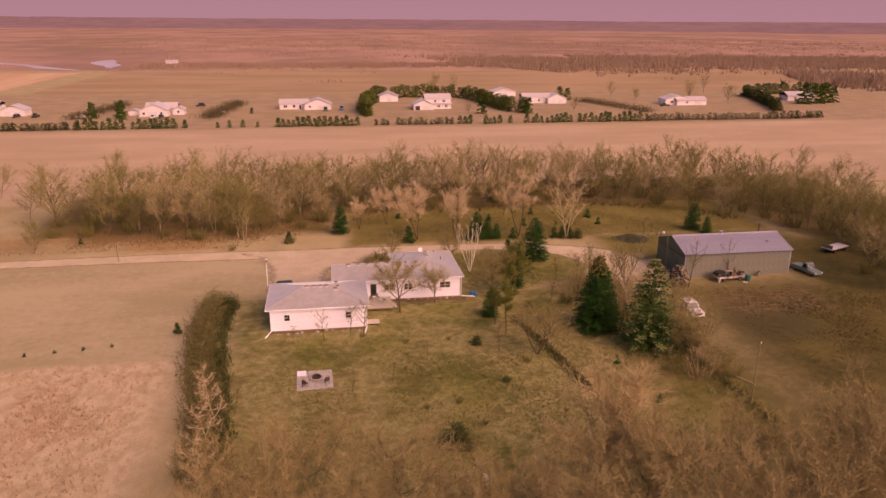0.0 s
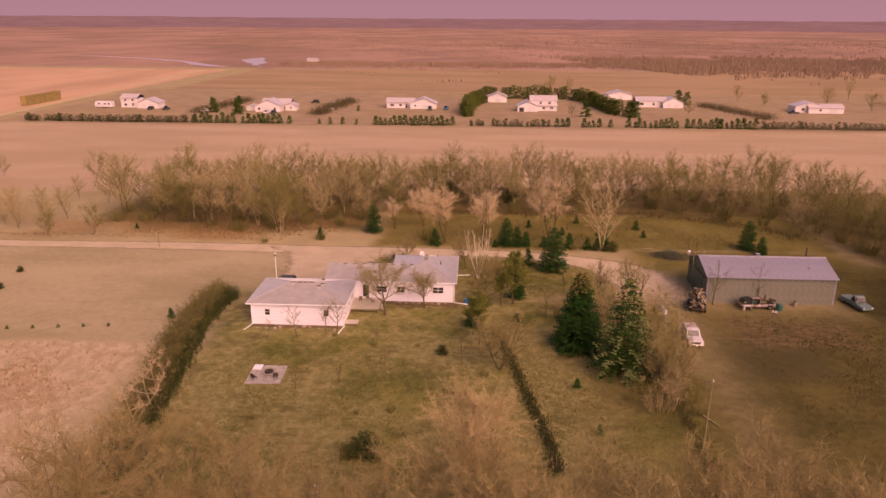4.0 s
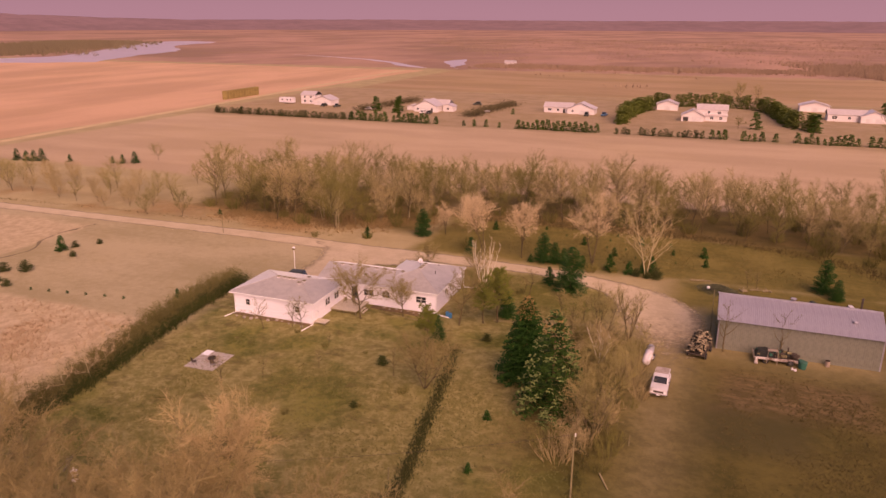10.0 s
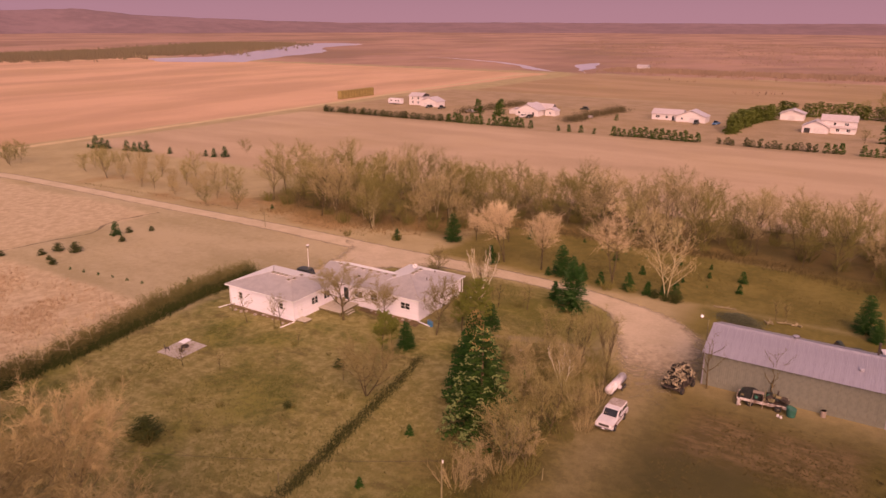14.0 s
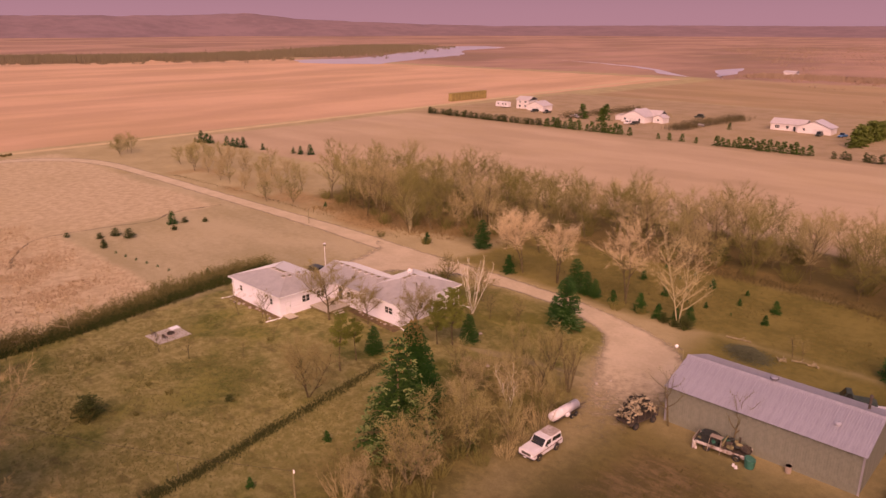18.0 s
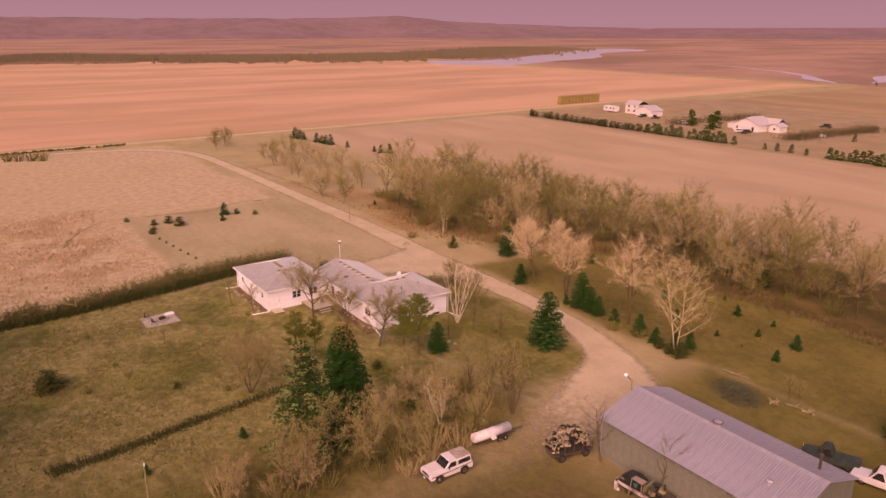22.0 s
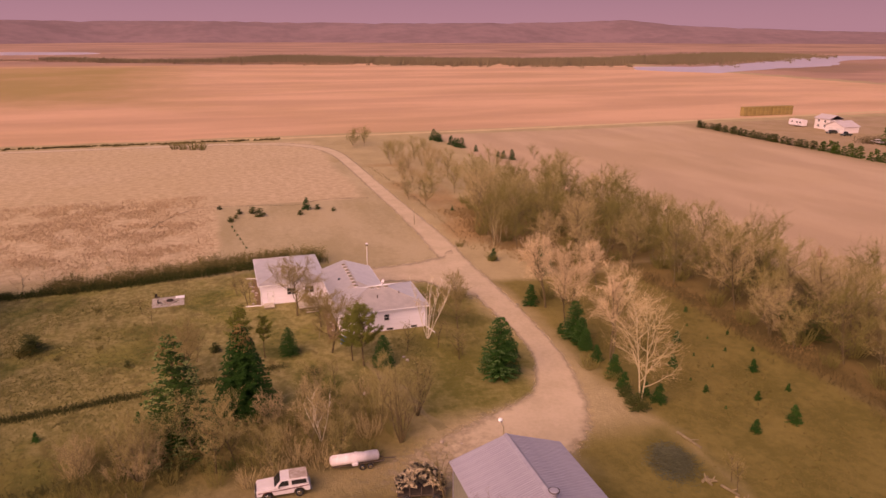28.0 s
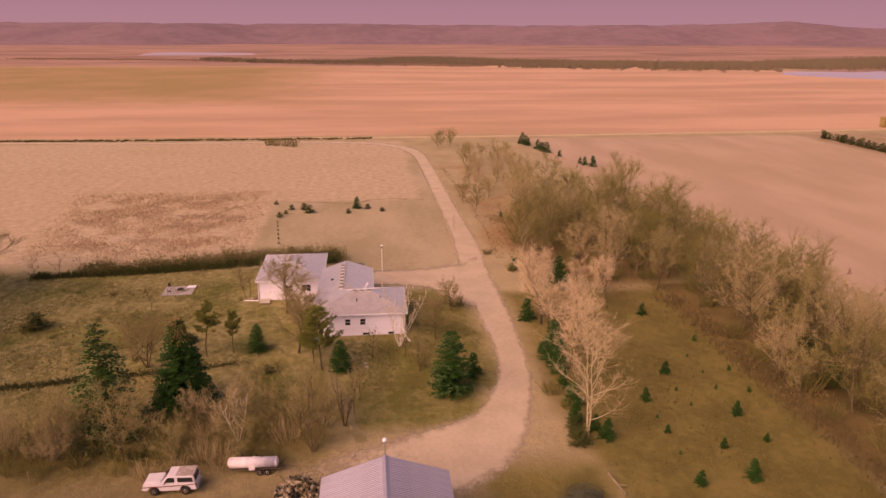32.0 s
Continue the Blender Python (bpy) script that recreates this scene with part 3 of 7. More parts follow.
# ---- trees and bushes ----
rng = random.Random(7)


def tube(v, f, pts, radii, n):
    """A tapering tube through pts into the lists v, f."""
    base = len(v)
    for i, p in enumerate(pts):
        d = (pts[min(i + 1, len(pts) - 1)] - pts[max(i - 1, 0)])
        d = d.normalized() if d.length > 1e-6 else Vector((0, 0, 1))
        s = d.cross(Vector((0.3, 0.9, 0.1))).normalized()
        u = d.cross(s)
        for k in range(n):
            a = 2 * math.pi * k / n
            q = p + (s * math.cos(a) + u * math.sin(a)) * radii[i]
            v.append((q.x, q.y, q.z))
        if i:
            for k in range(n):
                a, b = base + (i - 1) * n + k, base + (i - 1) * n + (k + 1) % n
                f.append((a, b, b + n, a + n))


def bare_tree(seed, height, spread, stems=1, lean=0.15, limbs=9, shoots=7, twigs=7, fork=0.28, thick=0.018, fine=0.016, droop=0.0, up=0.0, short=1.0):
    """Lists of a leafless tree: trunk and limbs, and the twigs of its crown."""
    r = random.Random(seed)
    tv, tf, cv, cf = [], [], [], []

    def bend(p, d, length, n, wander, up):
        pts = [p.copy()]
        for _ in range(n):
            d = (d + Vector((r.uniform(-1, 1), r.uniform(-1, 1), r.uniform(-1, 1) + up)) * wander).normalized()
            pts.append(pts[-1] + d * length / n)
        return pts, d

    for s in range(stems):
        a = r.uniform(0, 2 * math.pi) if stems < 3 else s * 2.4 + r.uniform(-0.3, 0.3)
        d = Vector((math.cos(a) * lean * (1.6 if stems > 1 else 1), math.sin(a) * lean * (1.6 if stems > 1 else 1), 1)).normalized()
        h = height * r.uniform(0.8, 1.0) if s else height
        trunk, _ = bend(Vector((math.cos(a), math.sin(a), 0)) * (0.12 * (stems > 1)), d, h * 0.92, 7, 0.10, 0.5)
        r0 = height * thick / (1 if stems == 1 else 1.4)
        tube(tv, tf, trunk, [r0 * (1 - 0.92 * i / 7) + 0.006 for i in range(8)], 6)
        for l in range(limbs):
            t = fork + (0.97 - fork) * (l + r.random()) / limbs
            i = min(6, int(t * 7))
            p = trunk[i].lerp(trunk[i + 1], t * 7 - i)
            a = l * 2.4 + r.uniform(-0.5, 0.5)
            out = spread * (0.64 + 0.42 * math.sin(math.pi * t)) * (1.0 - 0.25 * t) * r.uniform(0.7, 1.15)
            d = Vector((math.cos(a), math.sin(a), r.uniform(0.3, 1.0) + up)).normalized()
            limb, d = bend(p, d, out * 1.25, 5, 0.24, 0.35 - droop)
            lr = r0 * (1 - t) * 0.55 + 0.018
            tube(tv, tf, limb, [lr * (1 - 0.85 * k / 5) + 0.004 for k in range(6)], 4)
            for k in range(shoots):
                u = 0.25 + 0.75 * (k + r.random()) / shoots
                j = min(4, int(u * 5))
                q = limb[j].lerp(limb[j + 1], u * 5 - j)
                e = (d + Vector((r.uniform(-1, 1), r.uniform(-1, 1), r.uniform(-0.7, 0.9) - droop)) * 1.3).normalized()
                shoot, e = bend(q, e, out * r.uniform(0.32, 0.62), 2, 0.35, 0.2 - droop)
                sd = e.cross(Vector((r.uniform(-1, 1), r.uniform(-1, 1), r.uniform(-1, 1)))).normalized() * fine * 0.75
                b = len(cv)
                cv.extend((tuple(shoot[0] - sd), tuple(shoot[0] + sd), tuple(shoot[1] + sd * 0.7), tuple(shoot[1] - sd * 0.7), tuple(shoot[2])))
                cf.extend(((b, b + 1, b + 2, b + 3), (b + 3, b + 2, b + 4)))
                for w in range(twigs):
                    x = r.random() * 1.99
                    j = int(x)
                    z = shoot[j].lerp(shoot[j + 1], x - j)
                    g = (e + Vector((r.uniform(-1, 1), r.uniform(-1, 1), r.uniform(-0.8, 0.9) - droop)) * 1.4).normalized() * out * r.uniform(0.12, 0.34) * short
                    sd = g.cross(Vector((r.uniform(-1, 1), r.uniform(-1, 1), r.uniform(-1, 1)))).normalized() * fine * 0.55
                    b = len(cv)
                    cv.extend((tuple(z - sd), tuple(z + sd), tuple(z + g)))
                    cf.append((b, b + 1, b + 2))
    return (tv, tf), (cv, cf)


def tree_kind(seed, bark, twig, **kw):
    (tv, tf), (cv, cf) = bare_tree(seed, **kw)
    return from_lists("trunk", tv, tf, bark, True), from_lists("crown", cv, cf, twig)


def plant(name, meshes, at, label, category, group="", scale=1.0, turn=None, names=("trunk", "crown", "cone_growth", "bough_tip"), tall=1.0):
    ob = thing(name, (at[0], at[1], at[2] if len(at) > 2 else -0.02), label, category, group, turn=rng.uniform(0, 360) if turn is None else turn)
    ob.scale = (scale, scale, scale * tall)
    for n, me in zip(names, meshes):
        n = "bough_tip" if me.name.startswith("bough_tip") else n
        p = part(n, me, None, ob)
        if n in ("cone_growth", "bough_tip"):
            tagged(p, "rust-brown cone growth" if n == "cone_growth" else "pale new growth", kind="stuff")
    return ob


def conifer(seed, height, base, tiers, per, leaf, low=0.03, needle=NEEDLE, droop=0.35, ragged=0.25, cones=0, curve=1.0, tips=0.0, tip=TIP):
    """Meshes of a spruce or pine: trunk, boughs built of small ragged sprays, and cones near the top."""
    r = random.Random(seed)
    tv, tf, v, f, kv, kf, pv, pf = [], [], [], [], [], [], [], []
    tube(tv, tf, [Vector((0, 0, 0)), Vector((0, 0, height * 0.5)), Vector((0, 0, height * 0.98))], [height * 0.018, height * 0.011, 0.01], 6)
    for t in range(tiers):
        u = (t + 0.5) / tiers
        z = height * (low + (0.985 - low) * u)
        reach = base * ((1 - u) ** curve) * 1.02 + 0.10
        for k in range(max(4, int(per * (1 - 0.6 * u)))):
            a = r.uniform(0, 2 * math.pi)
            out = reach * r.uniform(1 - ragged * 1.3, 1 + ragged * 0.5)
            d = Vector((math.cos(a), math.sin(a), 0))
            side = Vector((-d.y, d.x, 0))
            pale = r.random() < tips
            n = max(2, int(out / leaf))
            for i in range(n + 1):
                s = i / n
                if s < 0.2 and r.random() < 0.6:
                    continue
                c = d * out * s + Vector((0, 0, z + r.uniform(-0.1, 0.1) * leaf + out * (0.10 * s - droop * s * s + 0.12 * s ** 4)))
                for w in (-1, 0, 1):
                    g = (d * r.uniform(0.5, 1.0) + side * w * r.uniform(0.5, 1.1) + Vector((0, 0, r.uniform(-0.35, 0.15)))) * leaf * r.uniform(0.7, 1.25)
                    e = g.cross(Vector((r.uniform(-0.4, 0.4), r.uniform(-0.4, 0.4), 1))).normalized() * leaf * 0.26
                    if pale and s > 0.72:
                        b = len(pv)
                        pv.extend((tuple(c + g * 0.2 - e * 0.7), tuple(c + g * 0.7 - e), tuple(c + g * 1.05), tuple(c + g * 0.6 + e), tuple(c + g * 0.6 + Vector((0, 0, leaf * 0.24)))))
                        pf.extend(((b, b + 1, b + 4), (b + 1, b + 2, b + 4), (b + 2, b + 3, b + 4), (b + 3, b, b + 4)))
                    b = len(v)
                    v.extend((tuple(c - e * 0.6), tuple(c + g * 0.55 - e), tuple(c + g), tuple(c + g * 0.5 + e), tuple(c + g * 0.45 - Vector((0, 0, leaf * 0.28)))))
                    f.extend(((b, b + 1, b + 2), (b, b + 2, b + 3), (b, b + 4, b + 2)))
            if cones and u > 0.76 and r.random() < cones * (u - 0.66) * 3:
                c = d * out * r.uniform(0.75, 1.0) + Vector((0, 0, z - out * droop * 0.7))
                for _ in range(4):
                    q = c + Vector((r.uniform(-0.25, 0.25), r.uniform(-0.25, 0.25), r.uniform(0.0, 0.2)))
                    b = len(kv)
                    kv.extend(((q.x, q.y, q.z + 0.04), (q.x + 0.08, q.y, q.z - 0.06), (q.x - 0.05, q.y + 0.08, q.z - 0.06), (q.x - 0.05, q.y - 0.08, q.z - 0.06), (q.x, q.y, q.z - 0.24)))
                    kf.extend(((b, b + 1, b + 2), (b, b + 2, b + 3), (b, b + 3, b + 1), (b + 4, b + 2, b + 1), (b + 4, b + 3, b + 2), (b + 4, b + 1, b + 3)))
    out = [from_lists("trunk", tv, tf, BARK, True), from_lists("crown", v, f, needle)]
    return out + ([from_lists("cone_growth", kv, kf, CONE)] if cones else []) + ([from_lists("bough_tip", pv, pf, tip)] if tips else [])


def brush(seed, height, spread, stems, twig, fine=0.014, twigs=6):
    """One mesh of a leafless bush of many stems."""
    r = random.Random(seed)
    v, f = [], []
    for _ in range(stems):
        a, o = r.uniform(0, 2 * math.pi), math.sqrt(r.random()) * spread
        p = Vector((math.cos(a) * o * 0.6, math.sin(a) * o * 0.6, 0))
        d = Vector((math.cos(a) * o * 0.7 / spread, math.sin(a) * o * 0.7 / spread, r.uniform(0.8, 1.4))).normalized()
        h = height * r.uniform(0.55, 1.0)
        pts = [p]
        for k in range(3):
            d = (d + Vector((r.uniform(-1, 1), r.uniform(-1, 1), 0.3)) * 0.2).normalized()
            pts.append(pts[-1] + d * h / 3)
        tube(v, f, pts, [fine * 1.5, fine * 1.2, fine * 0.8, fine * 0.3], 3)
        for _ in range(twigs):
            x = 0.4 + r.random() * 2.59
            j = int(x)
            z = pts[j].lerp(pts[j + 1], x - j)
            g = (d + Vector((r.uniform(-1, 1), r.uniform(-1, 1), r.uniform(-0.5, 0.8)))).normalized() * height * r.uniform(0.12, 0.3)
            s = g.cross(Vector((r.uniform(-1, 1), r.uniform(-1, 1), r.uniform(-1, 1)))).normalized() * fine * 0.8
            b = len(v)
            v.extend((tuple(z - s), tuple(z + s), tuple(z + g * 0.6 + s * 0.6), tuple(z + g)))
            f.extend(((b, b + 1, b + 2), (b, b + 2, b + 3)))
    return from_lists("bush", v, f, twig)


# the wood along the north side of the road
ROSETWIG = islands("rosy_tan_twigs", (0.326, 0.249, 0.116), (0.446, 0.340, 0.163))
wood_kinds = [tree_kind(11 + i, bk, tw, height=h, spread=s, stems=st, limbs=16 if st == 1 else 9, shoots=11, twigs=20, fork=fk, fine=0.022, thick=0.0105, up=0.25, lean=0.2, short=0.85)
              for i, (h, s, st, fk, bk, tw) in enumerate(((9.2, 4.5, 1, 0.16, BARK, TWIG), (8.2, 4.6, 1, 0.14, WOODBARK, OLIVETWIG), (7.2, 3.6, 2, 0.1, WOODBARK, ROSETWIG), (7.8, 4.8, 1, 0.12, BARK, OLIVETWIG), (6.2, 3.6, 2, 0.08, WOODBARK, TWIG), (10.0, 4.2, 1, 0.24, BARK, ROSETWIG)))]
pale_wood = tree_kind(31, PALEBARK, TWIG, height=8.0, spread=2.6, stems=2, lean=0.12, limbs=10, twigs=14, fork=0.3, fine=0.02, thick=0.010, up=0.4)
under_tree = [tree_kind(33 + i, BARK, DARKTWIG, height=3.6, spread=2.0, stems=3, lean=0.3, limbs=8, shoots=6, twigs=12, fork=0.1, fine=0.02, thick=0.012, up=0.3, short=0.8) for i in range(2)]
tan_brush = [brush(45 + i, 2.8, 2.2, 34, (ROSETWIG, OLIVETWIG)[i], 0.018, 20) for i in range(2)]
under = [brush(41 + i, 2.6, 1.8, 34, DARKTWIG, 0.034, 12) for i in range(3)]


def inside(x, y, poly):
    hit = False
    for i in range(len(poly)):
        (x0, y0), (x1, y1) = poly[i - 1], poly[i]
        if (y0 > y) != (y1 > y) and x < (x1 - x0) * (y - y0) / (y1 - y0) + x0:
            hit = not hit
    return hit


def scatter(poly, gap, seed, tries=4000):
    r = random.Random(seed)
    xs, ys = [p[0] for p in poly], [p[1] for p in poly]
    got = []
    for _ in range(tries):
        x, y = r.uniform(min(xs), max(xs)), r.uniform(min(ys), max(ys))
        if inside(x, y, poly) and all((x - a) ** 2 + (y - b) ** 2 > gap * gap for a, b in got):
            got.append((x, y))
    return got


WOOD = [(-52, 132), (-38, 131), (-28, 128), (-14, 127), (-4, 133.5), (3, 141), (9, 145.5), (20, 146), (34, 145.5), (50, 147), (66, 144.5), (79, 137), (86, 124), (90.5, 112), (86, 100), (80.5, 88), (84, 80), (104, 84),
        (118, 110), (112, 140), (95, 160), (62, 168), (20, 164.5), (-5, 163.5), (-38, 161), (-52, 148)]
for k, (x, y) in enumerate(scatter(WOOD, 4.35, 3, 12000)):
    if rng.random() < 0.02:
        plant("birch_tree", pale_wood, (x, y), "slender leafless tree with pale bark in the wood", "tree", "trees of the wood", rng.uniform(0.75, 1.0))
    else:
        plant("bare_tree", rng.choice(wood_kinds), (x, y), "leafless grey-brown tree in a dense wood", "tree", "trees of the wood", rng.uniform(0.72, 1.15))
for x, y in ((-20.9, 131.7), (-15.1, 126.9), (-16.4, 128.4), (-5.5, 139.7), (-9.8, 141.6), (-35.1, 136.0), (-31.0, 134.5), (4.0, 150.0)):
    plant("birch_tree", pale_wood, (x, y), "white-stemmed birch at the edge of the wood", "tree", "wood birches", rng.uniform(0.85, 1.1))
for x, y in scatter([(-50, 134), (-14, 131), (2, 144), (20, 148), (60, 149), (84, 128), (92, 100), (106, 96), (100, 140), (62, 164), (-36, 157)], 9.5, 15):
    plant("understorey_tree", rng.choice(under_tree), (x, y), "low dark leafless tree under the taller wood", "tree", "trees of the wood", rng.uniform(0.8, 1.3))
for x, y, s in ((-70.5, 166.0, 0.75), (-60.0, 158.5, 0.8), (-66, 150, 0.5), (-97, 172, 0.5), (-56.2, 121.6, 0.5), (-58, 147, 0.7)):
    plant("bare_tree", wood_kinds[(0, 1, 3)[int(-x) % 3]], (x, y), "solitary leafless tree at the edge of the hay field", "tree", "field trees", s)
for x, y in scatter([(-112, 128.5), (-66, 124), (-58, 127), (-60, 138), (-100, 142), (-130, 146)], 5.0, 5):
    plant("bare_tree", wood_kinds[rng.choice((0, 2, 4))], (x, y), "small leafless tree beside the farm road", "tree", "roadside trees", rng.uniform(0.45, 0.72))
for x, y in ((-143, 125.4), (-141, 128), (-146, 129), (-139, 124), (-49, 123.6)):
    plant("bare_tree", rng.choice(wood_kinds), (x, y), "solitary leafless tree beside the road", "tree", "roadside trees", 0.6)
for x, y in scatter(WOOD, 5.2, 9):
    plant("understorey_bush", [rng.choice(under)], (x, y), "tangled leafless undergrowth at the edge of the wood", "bush", "bushes of the wood", rng.uniform(0.7, 1.2), names=("brushwood",))

# pink budding trees, the pale cottonwood and other single trees
pink = [tree_kind(51 + i, BARK, PINKTWIG, height=h, spread=s, stems=st, lean=0.16, limbs=lb, shoots=11, twigs=36 if h < 12 else 28, fork=fk, fine=0.017, thick=0.017, up=0.55, short=1.15) for i, (h, s, st, lb, fk) in enumerate(((9.6, 3.9, 2, 11, 0.34), (9.0, 3.4, 2, 10, 0.30), (12.6, 4.4, 2, 11, 0.36)))]
for x, y, k, s in ((15.6, 122.9, 0, 1.0), (22.4, 122.6, 1, 1.0), (34.3, 122.5, 2, 0.95), (11.0, 133.5, 0, 0.72), (5.5, 131.0, 1, 0.6)):
    plant("maple_tree", pink[k], (x, y), "leafless tree with a dense haze of pinkish budding twigs", "tree", "budding trees", s)
front = [tree_kind(55 + i, WOODBARK, FRONTTWIG, height=11.5, spread=5.2, stems=1, limbs=18, shoots=10, twigs=38, fork=0.28, fine=0.024, thick=0.012, up=0.1) for i in range(2)]
for x, y in scatter([(-9, 30), (48, 30), (46, 44), (38, 42), (31, 40), (24, 42), (15, 43), (5, 43), (-6, 44)], 4.1, 57):
    plant("maple_tree", front[int(x) % 2], (x, y), "tall leafless tree with hazy brown budding twigs", "tree", "front trees", rng.uniform(0.82, 1.0))
tall_pink = tree_kind(57, WOODBARK, FRONTPINK, height=12.6, spread=5.0, stems=1, limbs=18, shoots=12, twigs=56, fork=0.3, fine=0.021, thick=0.012, up=0.15)
plant("maple_tree", tall_pink, (20.0, 46.3), "tall leafless tree with a dense crown of pinkish twigs", "tree", "front trees")
willow = tree_kind(58, WOODBARK, TWIG, height=6.6, spread=1.7, stems=7, lean=0.32, limbs=8, shoots=6, twigs=14, fork=0.22, fine=0.016, thick=0.012, up=0.6)
plant("willow_tree", willow, (42.6, 71.5), "fan-shaped bare willow of many pale stems", "tree")
clump = tree_kind(64, BARK, TWIG, height=7.8, spread=1.9, stems=6, lean=0.17, limbs=8, shoots=6, twigs=12, fork=0.3, fine=0.016, thick=0.013, up=0.8)
plant("yard_tree", clump, (43.3, 94.8), "clump of tall bare stems with pale twigs beside the lane", "tree", "yard trees")
plant("yard_tree", clump, (39.0, 97.6), "clump of tall bare stems with pale twigs in the thicket", "tree", "yard trees", 0.8)
wallside = tree_kind(66, BARK, DARKTWIG, height=6.4, spread=2.4, stems=1, lean=0.25, limbs=9, shoots=6, twigs=8, fork=0.3, fine=0.014, thick=0.016, up=0.6)
plant("yard_tree", wallside, (54.4, 95.9), "twisted dark bare tree against the shed wall", "tree", "yard trees")
plant("yard_tree", wallside, (60.6, 96.1), "thin dark bare tree against the shed wall", "tree", "yard trees", 0.85)
forked = tree_kind(59, BARK, YARDTWIG, height=6.4, spread=3.2, stems=3, lean=0.34, limbs=10, shoots=9, twigs=34, fork=0.25, fine=0.015, thick=0.017, up=0.3)
plant("yard_tree", forked, (23.8, 74.6), "low-forked leafless tree on the open lawn", "tree", "yard trees", turn=15)
cotton = tree_kind(61, PALEBARK, PALETWIG, height=12.0, spread=4.3, stems=2, lean=0.12, limbs=15, shoots=10, twigs=13, fork=0.16, fine=0.014, thick=0.0105, up=0.45)
plant("cottonwood_tree", cotton, (43.0, 121.0), "tall bare cottonwood with pale bark and open limbs", "tree", turn=20)
birch = tree_kind(63, WHITEBARK, PALETWIG, height=9.2, spread=1.0, stems=9, lean=0.19, limbs=7, shoots=6, twigs=8, fork=0.35, fine=0.012, thick=0.0052, up=1.5)
plant("birch_tree", birch, (21.4, 103.8), "clump of white birch stems beside the house", "tree", turn=40)
yard = [tree_kind(71 + i, BARK, YARDTWIG, height=6.4, spread=3.6, stems=1, limbs=14, shoots=11, twigs=44, fork=0.26, fine=0.017, thick=0.022, up=0.1) for i in range(2)]
small = [tree_kind(81 + i, BARK, YARDTWIG, height=3.6, spread=1.4, stems=1, limbs=9, shoots=6, twigs=14, fork=0.32, fine=0.011, thick=0.014, up=0.3) for i in range(2)]
for x, y, s, lab in ((8.9, 88.9, 1.05, "spreading leafless tree beside the wooden deck"), (14.0, 91.4, 0.72, "leafless tree before the long wall of the house"), 
                     (21.9, 91.6, 0.95, "leafless tree at the corner of the house"),   
                     (19.5, 108.4, 0.7, "thin leafless tree on the lawn"), (9.5, 111.5, 0.6, "leafless shrub tree beside the gravel")):
    plant("yard_tree", yard[int(x) % 2], (x, y), lab, "tree", "yard trees", s)
for x, y, s in ((1.7, 68.6, 0.75), (-1.2, 81.3, 1.1), (3.7, 82.6, 1.25), (8.9, 80.2, 0.6), (19.5, 76.0, 1.0), (10.6, 74.7, 0.6), (6.1, 70.2, 0.7), (24.1, 100.4, 1.0), (34, 99, 1.1), (36.9, 98.5, 1.1),
                (24.1, 104.3, 1.05), (27.9, 105.8, 1.15), (2.0, 83.0, 1.0), (30.5, 90.6, 1.0), (-5, 82.3, 0.5), (22.4, 106, 0.7), (27, 106.5, 0.7)):
    plant("young_tree", small[int(x) % 2], (x, y), "thin leafless sapling in the dry lawn", "tree", "saplings", s)
for x, y, s in ((44.5, 83, 0.9), (41, 86.5, 1.0), (38.5, 90.5, 0.9), (43.5, 78, 0.9), (41.5, 73, 0.9), (36.5, 87.5, 0.8), (40.5, 93.5, 0.9), (44, 72, 0.8), (36, 95, 0.8), (45, 88.5, 0.7), (33, 88, 0.7), (41, 67, 0.8),
                (40.8, 76.2, 0.9), (42.0, 79.6, 0.9), (38.2, 83.6, 0.8), (40.6, 71.8, 0.8)):
    plant("thicket_tree", wood_kinds[(0, 2, 4)[int(x * 2) % 3]], (x, y), "leafless brushy tree in a tangled thicket", "tree", "thicket", s * 0.72)
for x, y in scatter([(38, 66), (44.5, 66), (46, 80), (45.5, 93), (40, 97), (35, 96), (31, 91), (37, 82)], 2.5, 13):
    plant("thicket_bush", [rng.choice(tan_brush + under[:1])], (x, y), "dense leafless brush in the thicket", "bush", "thicket", rng.uniform(0.5, 0.9), names=("brushwood",))
snag_small = tree_kind(93, PALEBARK, PINKTWIG, height=4.2, spread=1.8, limbs=7, shoots=9, twigs=18, fork=0.2, fine=0.014, thick=0.016, up=0.2)
for x, y in ((-11.6, 63.2), (-12.2, 57.6), (-12.4, 66.5), (-12.0, 54.5), (-12.0, 60.2), (-13.4, 70.2), (-10.8, 51.5), (-10.2, 48)):
    plant("pale_sapling", snag_small, (x, y), "grey-tan bare sapling in the hedge", "tree", "hedge saplings", rng.uniform(0.7, 1.1))
snag = tree_kind(91, WHITEBARK, PALETWIG, height=5.2, spread=1.2, stems=4, lean=0.24, limbs=6, shoots=5, twigs=5, fork=0.25, fine=0.016, thick=0.012, up=0.8)
plant("dead_tree", snag, (40.8, 87.6), "bleached leaning dead tree above the thicket", "tree", turn=200)

# spruces and pines
big = conifer(101, 9.9, 3.1, 36, 30, 0.32, cones=1.7, droop=0.25, ragged=0.18, curve=0.72)
blue = conifer(102, 11.6, 4.0, 16, 24, 0.42, needle=BLUENEEDLE, cones=1.0, droop=0.40, ragged=0.17, tips=0.62, curve=0.78)
mid_spruce = conifer(103, 6.6, 2.05, 26, 20, 0.26, droop=0.14, ragged=0.18, curve=0.55, tips=0.30, tip=GREENTIP)
little = conifer(104, 3.0, 1.1, 16, 11, 0.25, droop=0.2)


